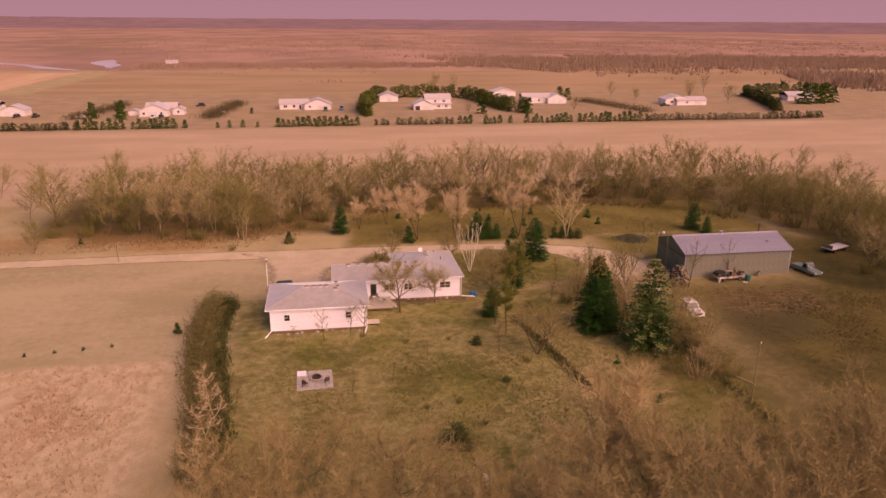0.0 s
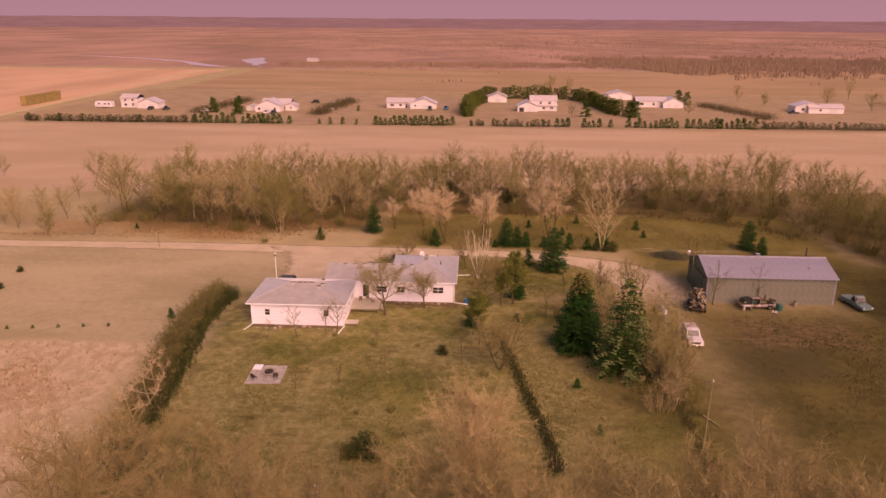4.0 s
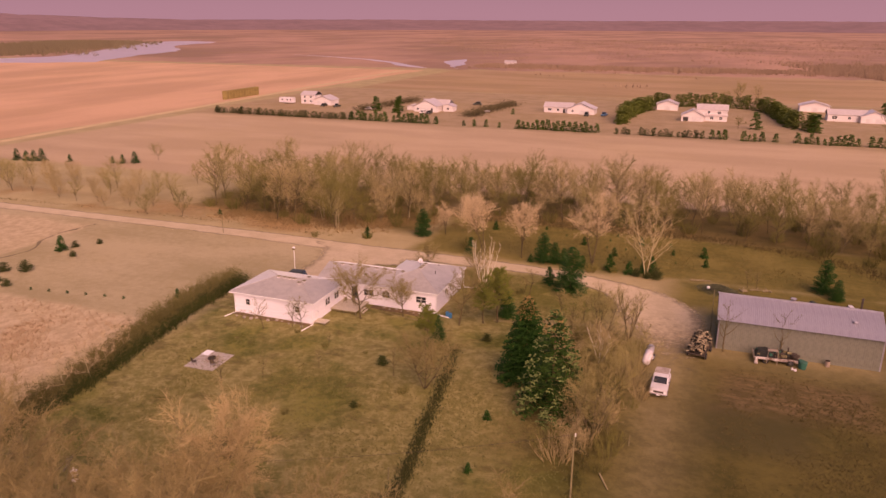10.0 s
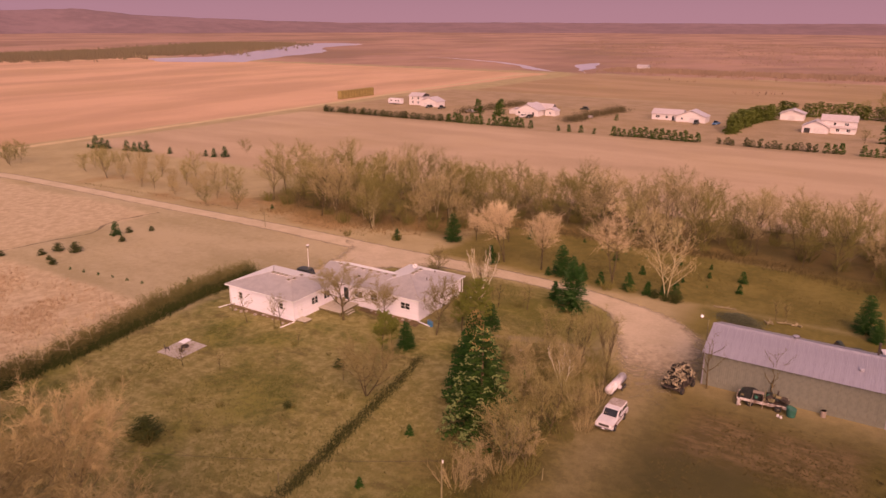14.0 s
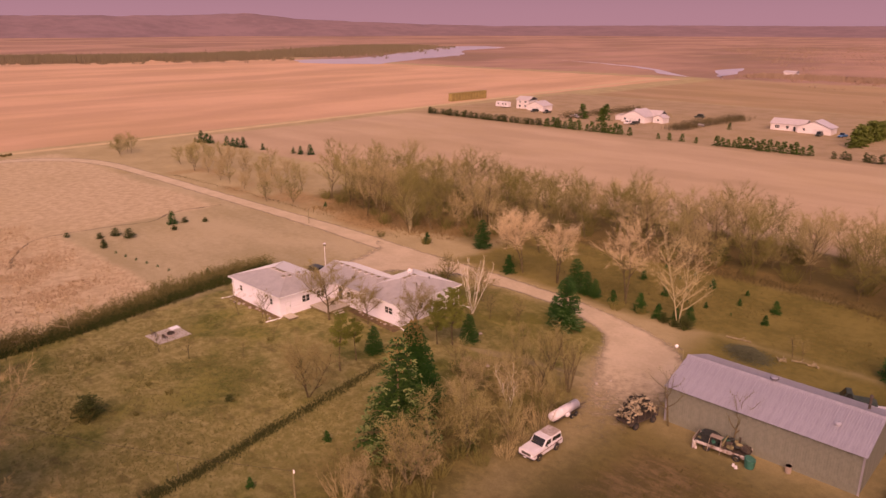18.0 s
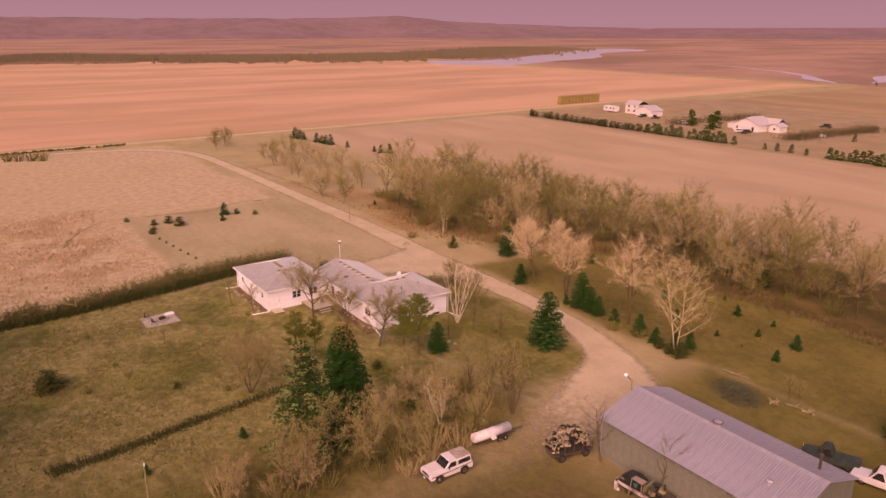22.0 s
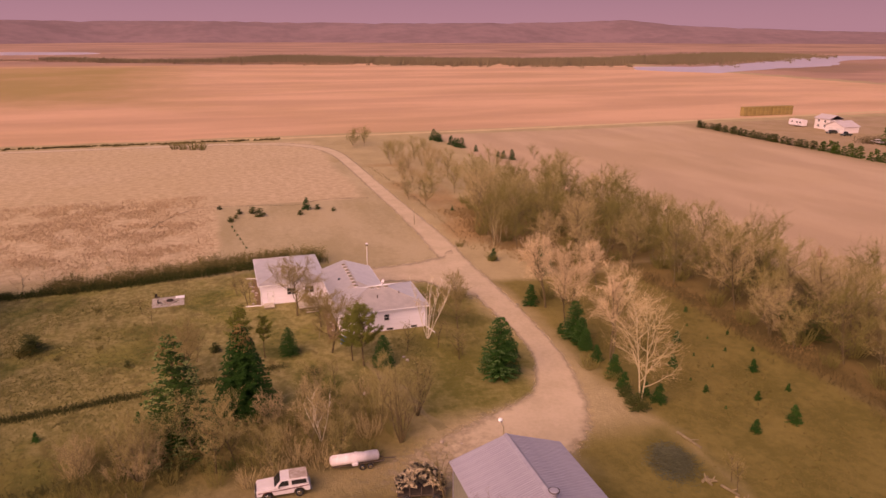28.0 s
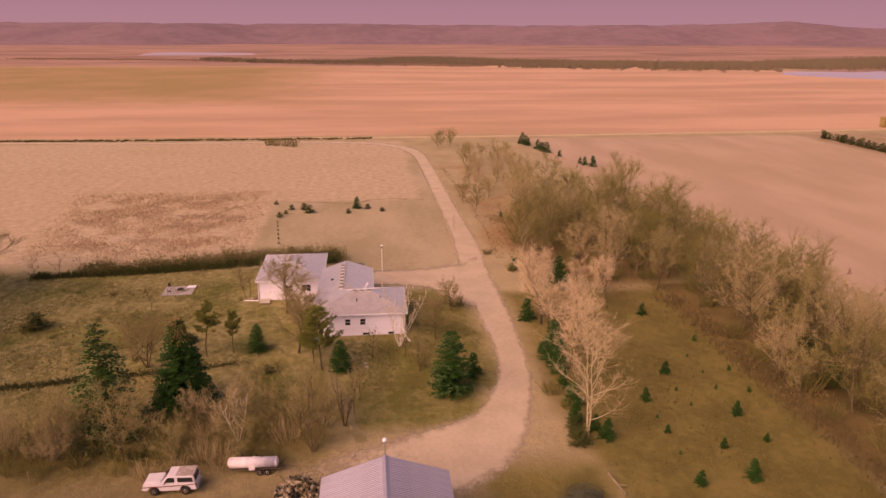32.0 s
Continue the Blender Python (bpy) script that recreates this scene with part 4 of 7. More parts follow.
def loose_pine(seed, height, spread, limbs, bare=0.2):
    """Meshes of an open pine: a thin trunk, rising limbs at uneven heights and tufts of long needles with gaps between."""
    r = random.Random(seed)
    tv, tf, v, f = [], [], [], []
    stem = [Vector((r.uniform(-0.12, 0.12) * k, r.uniform(-0.12, 0.12) * k, height * k / 5)) for k in range(6)]
    tube(tv, tf, stem, [height * 0.016 * (1 - 0.17 * k) + 0.01 for k in range(6)], 6)
    for l in range(limbs):
        u = bare + (1 - bare) * (l + r.random()) / limbs
        k = min(4, int(u * 5))
        p = stem[k].lerp(stem[k + 1], u * 5 - k)
        a = l * 2.4 + r.uniform(-0.7, 0.7)
        out = spread * (0.30 + 0.85 * math.sin(math.pi * min(1.0, 0.22 + 0.78 * u))) * r.uniform(0.55, 1.15)
        d = Vector((math.cos(a), math.sin(a), r.uniform(0.15, 0.55)))
        limb = [p, p + d * out * 0.5, p + d * out + Vector((0, 0, 0.15 * out))]
        tube(tv, tf, limb, [0.035, 0.025, 0.01], 4)
        for _ in range(int(9 + 11 * out)):
            x = r.uniform(0.55, 1.95)
            q = limb[int(x)].lerp(limb[int(x) + 1], x % 1) + Vector((r.uniform(-0.28, 0.28), r.uniform(-0.28, 0.28), r.uniform(-0.1, 0.25)))
            for _ in range(13):
                g = Vector((r.uniform(-1, 1), r.uniform(-1, 1), r.uniform(-0.45, 1.0))).normalized() * r.uniform(0.16, 0.34)
                e = g.cross(Vector((r.uniform(-1, 1), r.uniform(-1, 1), r.uniform(-1, 1)))).normalized() * 0.03
                b = len(v)
                v.extend((tuple(q - e), tuple(q + e), tuple(q + g)))
                f.append((b, b + 1, b + 2))
    return [from_lists("trunk", tv, tf, BARK, True), from_lists("crown", v, f, PINENEEDLE)]


pine = loose_pine(105, 7.6, 2.2, 38, 0.3)
juniper = conifer(107, 2.2, 1.3, 13, 15, 0.2, low=0.03, needle=CEDAR, droop=0.05, ragged=0.4, curve=0.42)
tiny = conifer(106, 1.0, 0.42, 8, 7, 0.17, low=0.02, droop=0.1)
plant("spruce_tree", big, (33.5, 81.0), "tall dense dark green spruce with brown cones at the top", "tree", "spruces")
plant("blue_spruce", blue, (37.8, 74.8), "tall blue-green spruce with open boughs and cones at the top", "tree", "spruces")
for x, y, s in ((33.3, 108.8, 1.1), (26.3, 121.8, 0.78), (27.0, 96.8, 0.6), (68.4, 122.2, 0.8), (69.8, 119.4, 0.5), (2.0, 128.6, 0.8), (28.2, 121.7, 0.56), (29.8, 121.5, 0.44), (20.7, 86.6, 0.55)):
    plant("spruce_tree", mid_spruce, (x, y), "dark green spruce standing in the grass", "tree", "spruces", s)
for x, y, s in ((13.8, 121.3, 1.05), (32.9, 121.3, 0.7), (37.3, 121.1, 0.95), (40.4, 120.5, 0.75), (43.9, 122.6, 0.75), (42.3, 121.9, 0.6), (29.5, 111.7, 0.95), (24.4, 120.8, 0.5), (-7.1, 123.7, 0.75), (-19.4, 86.8, 0.5),
                (32.1, 70.7, 0.4), (33.1, 61.7, 0.35)):
    plant("small_spruce", little, (x, y), "small bushy young spruce in the grass", "tree", "small spruces", s)
for x, y, s in ((31.1, 133.6, 0.53), (37, 129, 0.53), (22.7, 140.9, 0.28), (43.4, 128.8, 0.31), (40.7, 137.2, 0.53), (46.5, 133, 0.37), (51.4, 133.2, 0.68), (45.8, 137.6, 0.31), (51.8, 128.3, 0.5), (31, 141.3, 0.22), (36.2, 140.9, 0.22), (35.2, 137.7, 0.19),
                (38.5, 133.4, 0.15), (35.2, 133.2, 0.15), (27.1, 138, 0.14), (31.4, 138, 0.14), (40.6, 128.9, 0.14), (47.1, 128.5, 0.14), (13.5, 137.5, 0.6), (-43, 128, 0.4)):
    plant("small_spruce", little, (x, y), "little planted spruce in the open pasture", "tree", "pasture spruces", s)
for x, y, s in ((26.3, 94.6, 1.0), (24.6, 93.6, 0.75)):
    plant("pine_tree", pine, (x, y), "loose yellow-green pine with a thin crown", "tree", "pines", s)
for x, y, s in ((-46.7, 81.6, 0.55), (-49.5, 82.6, 0.4), (-53.1, 83.5, 0.55), (-52.8, 86.2, 0.75), (-49.8, 87.6, 0.85), (-48.8, 95.9, 0.5), (-52.6, 100.1, 0.55), (-50.2, 103.2, 0.45), (-58.5, 79.5, 0.45)):
    plant("juniper_bush", juniper, (x, y), "small dark green juniper in the mown grass", "bush", "junipers", s)
plant("small_spruce", little, (-53.2, 97.7), "young green spruce in the mown grass", "tree", "junipers", 0.95)
plant("juniper_bush", juniper, (10.9, 56.8), "broad dark green juniper on the lawn", "bush", scale=1.1)
for x, y, s in ((44.6, 119.8, 0.85), (41.6, 120.0, 0.6), (43.2, 119.6, 0.5), (26.6, 88.6, 0.5), (17.1, 78.1, 0.55), (18.4, 68.3, 0.35)):
    plant("juniper_bush", juniper, (x, y), "rounded dark green juniper in the dry grass", "bush", "yard junipers", s)
plant("small_spruce", little, (36.6, 86.8), "small bushy young spruce in the thicket", "tree", "small spruces", 0.45)
thin_pine = loose_pine(108, 7.0, 1.7, 24, 0.45)
for x, y, s in ((21.5, 80.75, 0.95), (20.75, 83.75, 0.72)):
    plant("pine_tree", thin_pine, (x, y), "thin yellow-green pine on a bare stem in the lawn", "tree", "pines", s)
plant("juniper_bush", juniper, (15, 158), "dark green juniper in the wood", "bush", scale=1.6)
plant("juniper_bush", juniper, (36, 150.5), "dark green juniper at the edge of the wood", "bush", scale=1.3)
plant("juniper_bush", juniper, (28.5, 152.5), "dark green juniper in the wood", "bush", scale=1.4)
for i in range(6):
    plant("seedling", tiny, (-41.9 + 3.1 * i, 81.7 + 0.4 * i), "tiny dark seedling in a planted row", "bush", "seedling row", 0.5)
for x, y, s in ((-149.5, 154.0, 0.5), (-146.0, 154.5, 1.45), (-143.6, 155.2, 1.2), (-141.6, 155.6, 1.0), (-134.2, 157.2, 1.15), (-131.0, 157.6, 1.0), (-128.4, 157.8, 1.1), (-126.0, 158.4, 1.25), (-118.0, 160.5, 0.75), (-105.5, 163.5, 0.7), (-102.5, 164.0, 0.9), (-99.5, 165.5, 1.15)):
    plant("small_spruce", little, (x, y), "dark spruce in a broken row along the field edge", "tree", "field spruces", s)
for x, y, s in ((11.3, 56.4, 1.0), (12.0, 56.0, 0.9), (23.0, 61.4, 0.4), (14.3, 60.2, 0.4), (18.9, 68.5, 0.35), (9.0, 63.9, 0.45), (-1.3, 62.6, 0.5), (12.3, 124.5, 0.9), (34.5, 119.5, 0.7), (38, 120.4, 0.5), (6.2, 110.6, 0.6), (8.0, 112.5, 0.7), (9.5, 57.2, 0.8), (10, 56.5, 0.6), (12.5, 64.6, 0.6),
                (22, 72.6, 0.7), (3.5, 81.8, 0.5), (8.6, 79.8, 0.5), (26.4, 106, 0.4), (14, 80, 0.4), (-16.5, 120.8, 0.5), (-7, 123.3, 0.6), (9.3, 56.3, 0.8)):
    plant("shrub", [under[int(x) % 3]], (x, y), "low leafless shrub in the grass", "bush", "shrubs", s * (0.5 if y < 84 else 1.0), names=("brushwood",))
for x, y in ((-150.6, 66.2), (-149.2, 69.0), (-147.6, 72.2), (-146.2, 75.0)):
    plant("roadside_bush", [under[0]], (x, y), "leafless willow bush beside the country road", "bush", "roadside bushes", 1.1, names=("brushwood",))


def hedge(name, pts, width, height, step, seed, label, material=HEDGE, stems=9, per=4):
    """A row of brush, bush by bush."""
    r = random.Random(seed)
    ob = thing(name, (0, 0, 0), label, "hedge")
    line = smooth_line([(x, y, 0) for x, y in pts], step)
    for m in range(0, len(line), per):
        v, f = [], []
        o = line[m]
        for n in range(m, min(m + per, len(line))):
            p = line[n] - o
            h0 = height(n / len(line)) if callable(height) else height
            h0 *= 0.85 + 0.5 * noise.noise(Vector((n * 0.21, seed, 0)))
            for _ in range(stems):
                q = p + Vector((r.gauss(0, width * 0.3), r.gauss(0, width * 0.3), 0))
                h = h0 * r.uniform(0.5, 1.1)
                d = Vector((r.uniform(-0.4, 0.4), r.uniform(-0.4, 0.4), 1))
                tube(v, f, [q, q + d * h * 0.5, q + d * h], [0.022, 0.016, 0.006], 3)
                for _ in range(9):
                    z = q + d * h * r.uniform(0.15, 1.0)
                    g = Vector((r.uniform(-1, 1), r.uniform(-1, 1), r.uniform(-0.3, 0.9))) * h0 * 0.3
                    s = g.cross(Vector((r.uniform(-1, 1), r.uniform(-1, 1), r.uniform(-1, 1)))).normalized() * 0.022
                    b = len(v)
                    v.extend((tuple(z - s), tuple(z + s), tuple(z + g * 0.6 + s), tuple(z + g)))
                    f.extend(((b, b + 1, b + 2), (b, b + 2, b + 3)))
        part("bush", from_lists(name, v, f, material), None, ob).matrix_local = pose(o.x, o.y, lift(o.x, o.y) - 0.03)


HEDGEBROWN = islands("brown_hedge_twigs", (0.115, 0.104, 0.030), (0.205, 0.168, 0.060))
HEDGEGREEN = islands("dark_green_hedge", (0.030, 0.048, 0.010), (0.072, 0.086, 0.022))
hedge("hedge", [(-12.2, 55), (-12.9, 64), (-14.3, 73), (-15.6, 82), (-16.0, 90), (-15.2, 95)], 3.0, lambda u: 1.9 + 1.1 * u, 0.5, 17, "long leafless brown hedge beside the lawn", HEDGEBROWN, stems=30)
hedge("hedge", [(-10.2, 48), (-10.8, 56), (-11.4, 64), (-12.7, 73), (-13.9, 82), (-14.3, 89), (-13.8, 94)], 1.9, lambda u: 0.9 + 1.0 * u, 0.5, 18, "dense dark green skirt of the hedge along the lawn", HEDGEGREEN, stems=34)
WEEDGREEN = islands("matted_green_weeds", (0.040, 0.052, 0.012), (0.085, 0.088, 0.026))
hedge("weed_row", [(28.3, 55), (28.0, 60), (27.0, 66), (26.0, 72), (24.9, 79), (23.6, 85.5)], 1.35, lambda u: 0.62 - 0.38 * u, 0.5, 19, "low row of dead weeds and dark grass across the lawn", WEEDGREEN, stems=34)
hedge("brush_row", [(42.3, 56), (42.3, 63), (41.8, 72), (43, 80)], 1.5, 1.0, 0.6, 23, "leafless brush row beside the machine yard", stems=8)
hedge("wood_edge_brush", [(8, 143.8), (18, 144.2), (28, 143.9), (38, 144.4), (50, 144.8), (62, 142), (74, 136.5), (80, 129)], 4.2, 0.85, 0.7, 25, "low brown brush along the edge of the wood", islands("brown_brush", (0.105, 0.080, 0.027), (0.175, 0.128, 0.048)), stems=20)
hedge("ditch_weeds", [(-100, 121.5), (-70, 123), (-40, 123.2), (-14, 122.6)], 1.6, 0.35, 1.2, 27, "dead reddish weeds along the road ditch", WEED, stems=6)

# ---- the house ----
house = thing("house", (0, 0, 0), "long single-storey white house with grey hipped shingle roofs", "house")


def wall_with_openings(axis, at, a0, a1, z0, z1, thick, openings, bm=None):
    """A wall along x (axis 'x', standing at y = at) or y, from a0 to a1, with rectangular openings (a, b, z, Z) cut through."""
    edges = sorted({a0, a1, *[o[0] for o in openings], *[o[1] for o in openings]})
    b = bm
    for lo, hi in zip(edges, edges[1:]):
        mine = sorted((o[2], o[3]) for o in openings if o[0] <= lo + 1e-6 and o[1] >= hi - 1e-6)
        z = z0
        for zl, zh in mine + [(z1, z1)]:
            if zl - z > 1e-4:
                c = (lo, hi, at - thick / 2, at + thick / 2, z, zl) if axis == "x" else (at - thick / 2, at + thick / 2, lo, hi, z, zl)
                b = box(*c, bm=b)
            z = zh
    return b


def window(parent, axis, at, a0, a1, z0, z1, out, sashes=1, label=""):
    """A framed window in a wall: frame, panes with mullions, sill. out: the sign of the outside."""
    f = None
    w = 0.07
    o = at + out * 0.09

    def bar(a, b, c, d, dep=0.06):
        return (a, b, o - dep, o + dep, c, d) if axis == "x" else (o - dep, o + dep, a, b, c, d)

    for c in ((a0 - w, a1 + w, z1, z1 + w), (a0 - w, a1 + w, z0 - w, z0), (a0 - w, a0, z0, z1), (a1, a1 + w, z0, z1)):
        f = box(*bar(*c), bm=f)
    win = part("window", f, TRIM, parent, label or "white-framed window with dark glass")
    n = sashes
    for i in range(n):
        l, r = a0 + (a1 - a0) * i / n, a0 + (a1 - a0) * (i + 1) / n
        part("pane", box(*[v for v in (bar(l + 0.02, r - 0.02, z0 + 0.01, (z0 + z1) / 2 - 0.02, 0.012))]), GLASS, win)
        part("pane", box(*[v for v in (bar(l + 0.02, r - 0.02, (z0 + z1) / 2 + 0.02, z1 - 0.01, 0.012))]), GLASS, win)
        part("rail", box(*bar(l, r, (z0 + z1) / 2 - 0.02, (z0 + z1) / 2 + 0.02, 0.03)), TRIM, win)
        if i:
            part("mullion", box(*bar(l - 0.035, l + 0.035, z0, z1, 0.05)), TRIM, win)
    part("sill", box(*bar(a0 - 0.1, a1 + 0.1, z0 - w - 0.04, z0 - w + 0.005, 0.085)), TRIM, win)


CAP = surface("ridge_caps", (0.46, 0.41, 0.37), (0.38, 0.34, 0.305), 2.0, 0.6)
EZ = 3.28   # the eaves
FZ = 0.42   # top of the foundation
GW = [(-6.05, -5.4, 1.75, 2.55), (1.55, 2.2, 1.75, 2.55)]
HW = [(7.2, 8.6, 1.75, 2.6), (10.0, 11.1, 1.75, 2.6), (15.05, 16.5, 1.75, 2.6)]
part("foundation", box(-7.75, 4.05, 84.65, 93.15, -0.3, FZ, bm=box(0.45, 17.85, 93.55, 100.25, -0.3, FZ, bm=box(9.15, 17.85, 100.25, 104.45, -0.3, FZ))), CONCRETE, house)
part("wall", wall_with_openings("x", 84.7, -7.8, 4.1, FZ, EZ, 0.2, GW), SIDING, house, "white lap siding, south wall of the garage wing")
part("wall", wall_with_openings("y", -7.7, 84.8, 93.2, FZ, EZ, 0.2, []), SIDING, house)
GE = [(85.35, 86.25, FZ + 0.25, 2.45), (88.1, 89.3, 1.65, 2.6), (90.6, 91.8, 1.65, 2.6)]
part("wall", wall_with_openings("y", 4.0, 84.8, 93.5, FZ, EZ, 0.2, GE), SIDING, house)
part("wall", wall_with_openings("x", 93.1, -7.6, 0.3, FZ, EZ, 0.2, []), SIDING, house)
HD = (5.25, 6.1, 1.0, 2.75)
part("wall", wall_with_openings("x", 93.6, 4.1, 17.9, FZ, EZ, 0.2, HW + [HD]), SIDING, house, "long white siding wall behind the deck")
EW = [(97.1, 97.75, 1.85, 2.65), (99.0, 99.65, 1.85, 2.65)]
part("wall", wall_with_openings("y", 17.8, 93.7, 104.5, FZ, EZ, 0.2, EW), SIDING, house)
part("wall", wall_with_openings("x", 104.4, 9.1, 17.7, FZ, EZ, 0.2, []), SIDING, house)
part("wall", wall_with_openings("y", 9.2, 100.3, 104.3, FZ, EZ, 0.2, []), SIDING, house)
part("wall", wall_with_openings("x", 100.2, 0.5, 9.1, FZ, EZ, 0.2, []), SIDING, house)
part("wall", wall_with_openings("y", 0.5, 93.2, 100.1, FZ, EZ, 0.2, []), SIDING, house)
for a, b, c, d in GW:
    window(house, "x", 84.7, a, b, c, d, -1)
for a, b, c, d in HW:
    window(house, "x", 93.6, a, b, c, d, -1, 2)
for a, b, c, d in GE[1:]:
    window(house, "y", 4.0, a, b, c, d, 1, 2)
for a, b, c, d in EW:
    window(house, "y", 17.8, a, b, c, d, 1, 1)
door = part("door", box(4.0, 4.06, 85.37, 86.23, FZ + 0.27, 2.43), TRIM, house, "plain white side door")
part("door_handle", rod((4.1, 86.1, 1.6), (4.1, 86.1, 1.75), 0.025), STEEL, door)
part("door_panel", box(4.06, 4.075, 85.5, 86.1, 1.7, 2.3), SIDING, door)
door = part("door", box(5.27, 6.08, 93.5, 93.56, 1.02, 2.73), surface("dark_green_door", (0.02, 0.05, 0.035), (0.03, 0.06, 0.045), 2.0, 0.4), house, "dark green glazed back door on the deck")
part("pane", box(5.4, 5.95, 93.485, 93.5, 1.3, 2.6), GLASS, door)
for yb in (99.2, 102.4):
    bwin = part("window", box(17.86, 17.93, yb, yb + 1.0, 0.45, 0.82), TRIM, house, "low basement window near the ground")
    part("pane", box(17.93, 17.945, yb + 0.09, yb + 0.91, 0.5, 0.77), GLASS, bwin)
# roofs
part("roof", hip_roof(-8.3, 4.55, 84.15, 93.65, EZ + 0.2, 1.3), SHINGLE, house, "grey shingle hip roof of the garage wing")
part("roof", hip_roof(-0.05, 13.4, 93.1, 100.75, EZ + 0.19, 1.28, "gh"), SHINGLE, house, "grey shingle roof of the long middle wing")
part("roof", hip_roof(8.7, 18.35, 93.1, 104.95, EZ + 0.21, 1.48), SHINGLE, house, "grey shingle hip roof of the east wing")
part("soffit", box(-8.2, 4.45, 84.25, 93.55, EZ, EZ + 0.05), TRIM, house)
part("soffit", box(4.5, 18.25, 93.2, 100.6, EZ - 0.002, EZ + 0.048), TRIM, house)
part("soffit", box(8.8, 18.25, 100.604, 104.85, EZ - 0.002, EZ + 0.048), TRIM, house)
for c in ((-8.34, 4.59, 84.10, 84.15), (-8.34, 4.59, 93.65, 93.70), (4.65, 18.39, 93.04, 93.1), (8.66, 18.39, 104.95, 105.0)):
    g = part("gutter", box(*c, EZ + 0.03, EZ + 0.19), TRIM, house, "white eaves gutter")
for c in ((84.15, 93.65, -8.35, -8.3), (84.15, 93.04, 4.55, 4.6), (93.1, 104.95, 18.35, 18.4)):
    part("fascia", box(c[2], c[3], c[0], c[1], EZ + 0.03, EZ + 0.19), TRIM, house)
part("gable_wall", prism([(93.3, EZ + 0.02), (100.5, EZ + 0.02), (96.9, EZ + 1.25)], "x", 0.02, 0.2), SIDING, house)
part("covered_door", box(-3.7, 0.5, 84.585, 84.6, FZ + 0.1, 2.75), SIDING, house, "closed-in garage door panel")
part("gutter", box(0.0, 8.66, 100.75, 100.8, EZ + 0.03, EZ + 0.19), TRIM, house, "white eaves gutter")


def roof_vent(x, y, z, tilt=0.0):
    v = part("roof_vent", box(-0.2, 0.2, -0.2, 0.2, -0.12, 0.12, 0.03), TANKWHITE, house, "small square white roof vent")
    v.matrix_local = pose(x, y, z)
    part("cap", box(-0.24, 0.24, -0.24, 0.24, 0.12, 0.16), GREYWOOD, v)


for x in (-3.2, -2.3, -1.5, -0.7):
    roof_vent(x, 88.55, EZ + 1.42)
for x, y in ((0.4, 87.8), (0.7, 88.6), (0.5, 90.2)):
    roof_vent(x, y, EZ + 1.24)
for i in range(8):
    roof_vent(2.4 + 1.35 * i, 96.5, EZ + 1.40)
for y in (98.3, 99.2, 100.2):
    roof_vent(13.8, y, EZ + 1.60)
for x, y, z in ((15.3, 101.6, EZ + 1.0), (15.9, 98.6, EZ + 0.95)):
    part("vent_pipe", rod((x, y, z - 0.3), (x, y, z + 0.45), 0.06), STEEL, house)
part("skylight", box(6.6, 7.0, 94.9, 95.3, EZ + 0.75, EZ + 0.97), GLASS, house)


def dish(x, y, z):
    d = thing("satellite_dish", (x, y, z), "white satellite dish on the house roof", "satellite dish", turn=15, scale=0.62)
    b = bmesh.new()
    bmesh.ops.create_uvsphere(b, u_segments=20, v_segments=12, radius=0.8)
    bmesh.ops.delete(b, geom=[v for v in b.verts if v.co.z > -0.45], context="VERTS")
    bmesh.ops.translate(b, verts=b.verts[:], vec=(0, 0, 0.55))
    bmesh.ops.solidify(b, geom=b.faces[:], thickness=0.02)
    r = part("reflector", b, TANKWHITE, d, smooth=True)
    r.matrix_local = pose(0, 0, 0.75, 55, 0, 0)
    part("mast", rod((0, 0, -0.35), (0, 0, 0.7), 0.04), STEEL, d)
    part("feed_arm", rod((0, 0.05, 0.5), (0, -0.55, 1.05), 0.02), STEEL, d)


dish(13.1, 99.9, EZ + 1.70)
# lighter caps along the hips and ridges
for a, b in (((-8.3, 84.15, EZ + 0.2), (-3.55, 88.9, EZ + 1.5)), ((4.55, 84.15, EZ + 0.2), (-0.2, 88.9, EZ + 1.5)), ((-3.55, 88.9, EZ + 1.5), (-0.2, 88.9, EZ + 1.5)), ((-8.3, 93.65, EZ + 0.2), (-3.55, 88.9, EZ + 1.5)),
             ((4.55, 93.65, EZ + 0.2), (-0.2, 88.9, EZ + 1.5)), ((-0.05, 96.92, EZ + 1.47), (9.6, 96.92, EZ + 1.47)), ((18.35, 93.1, EZ + 0.21), (13.52, 97.93, EZ + 1.69)), ((18.35, 104.95, EZ + 0.21), (13.52, 100.12, EZ + 1.69)),
             ((8.7, 104.95, EZ + 0.21), (13.52, 100.12, EZ + 1.69)), ((13.52, 97.93, EZ + 1.69), (13.52, 100.12, EZ + 1.69))):
    part("ridge_cap", rod((a[0], a[1], a[2] - 0.01), (b[0], b[1], b[2] - 0.01), 0.055, n=5), CAP, house)
# downspouts with white extensions
for x, y, dx, dy in ((-7.75, 84.45, -0.5, -1.3), (4.2, 84.45, -0.35, -1.7), (18.05, 93.4, 1.6, -0.3), (18.1, 104.6, 1.6, 0.4)):
    ds = part("downspout", rod((x, y, 0.25), (x, y, EZ + 0.05), 0.055, n=4), TRIM, house, "white downspout")
    part("extension", rod((x, y, 0.42), (x + dx * 1.25, y + dy * 1.25, 0.36), 0.085, n=6), TRIM, ds)

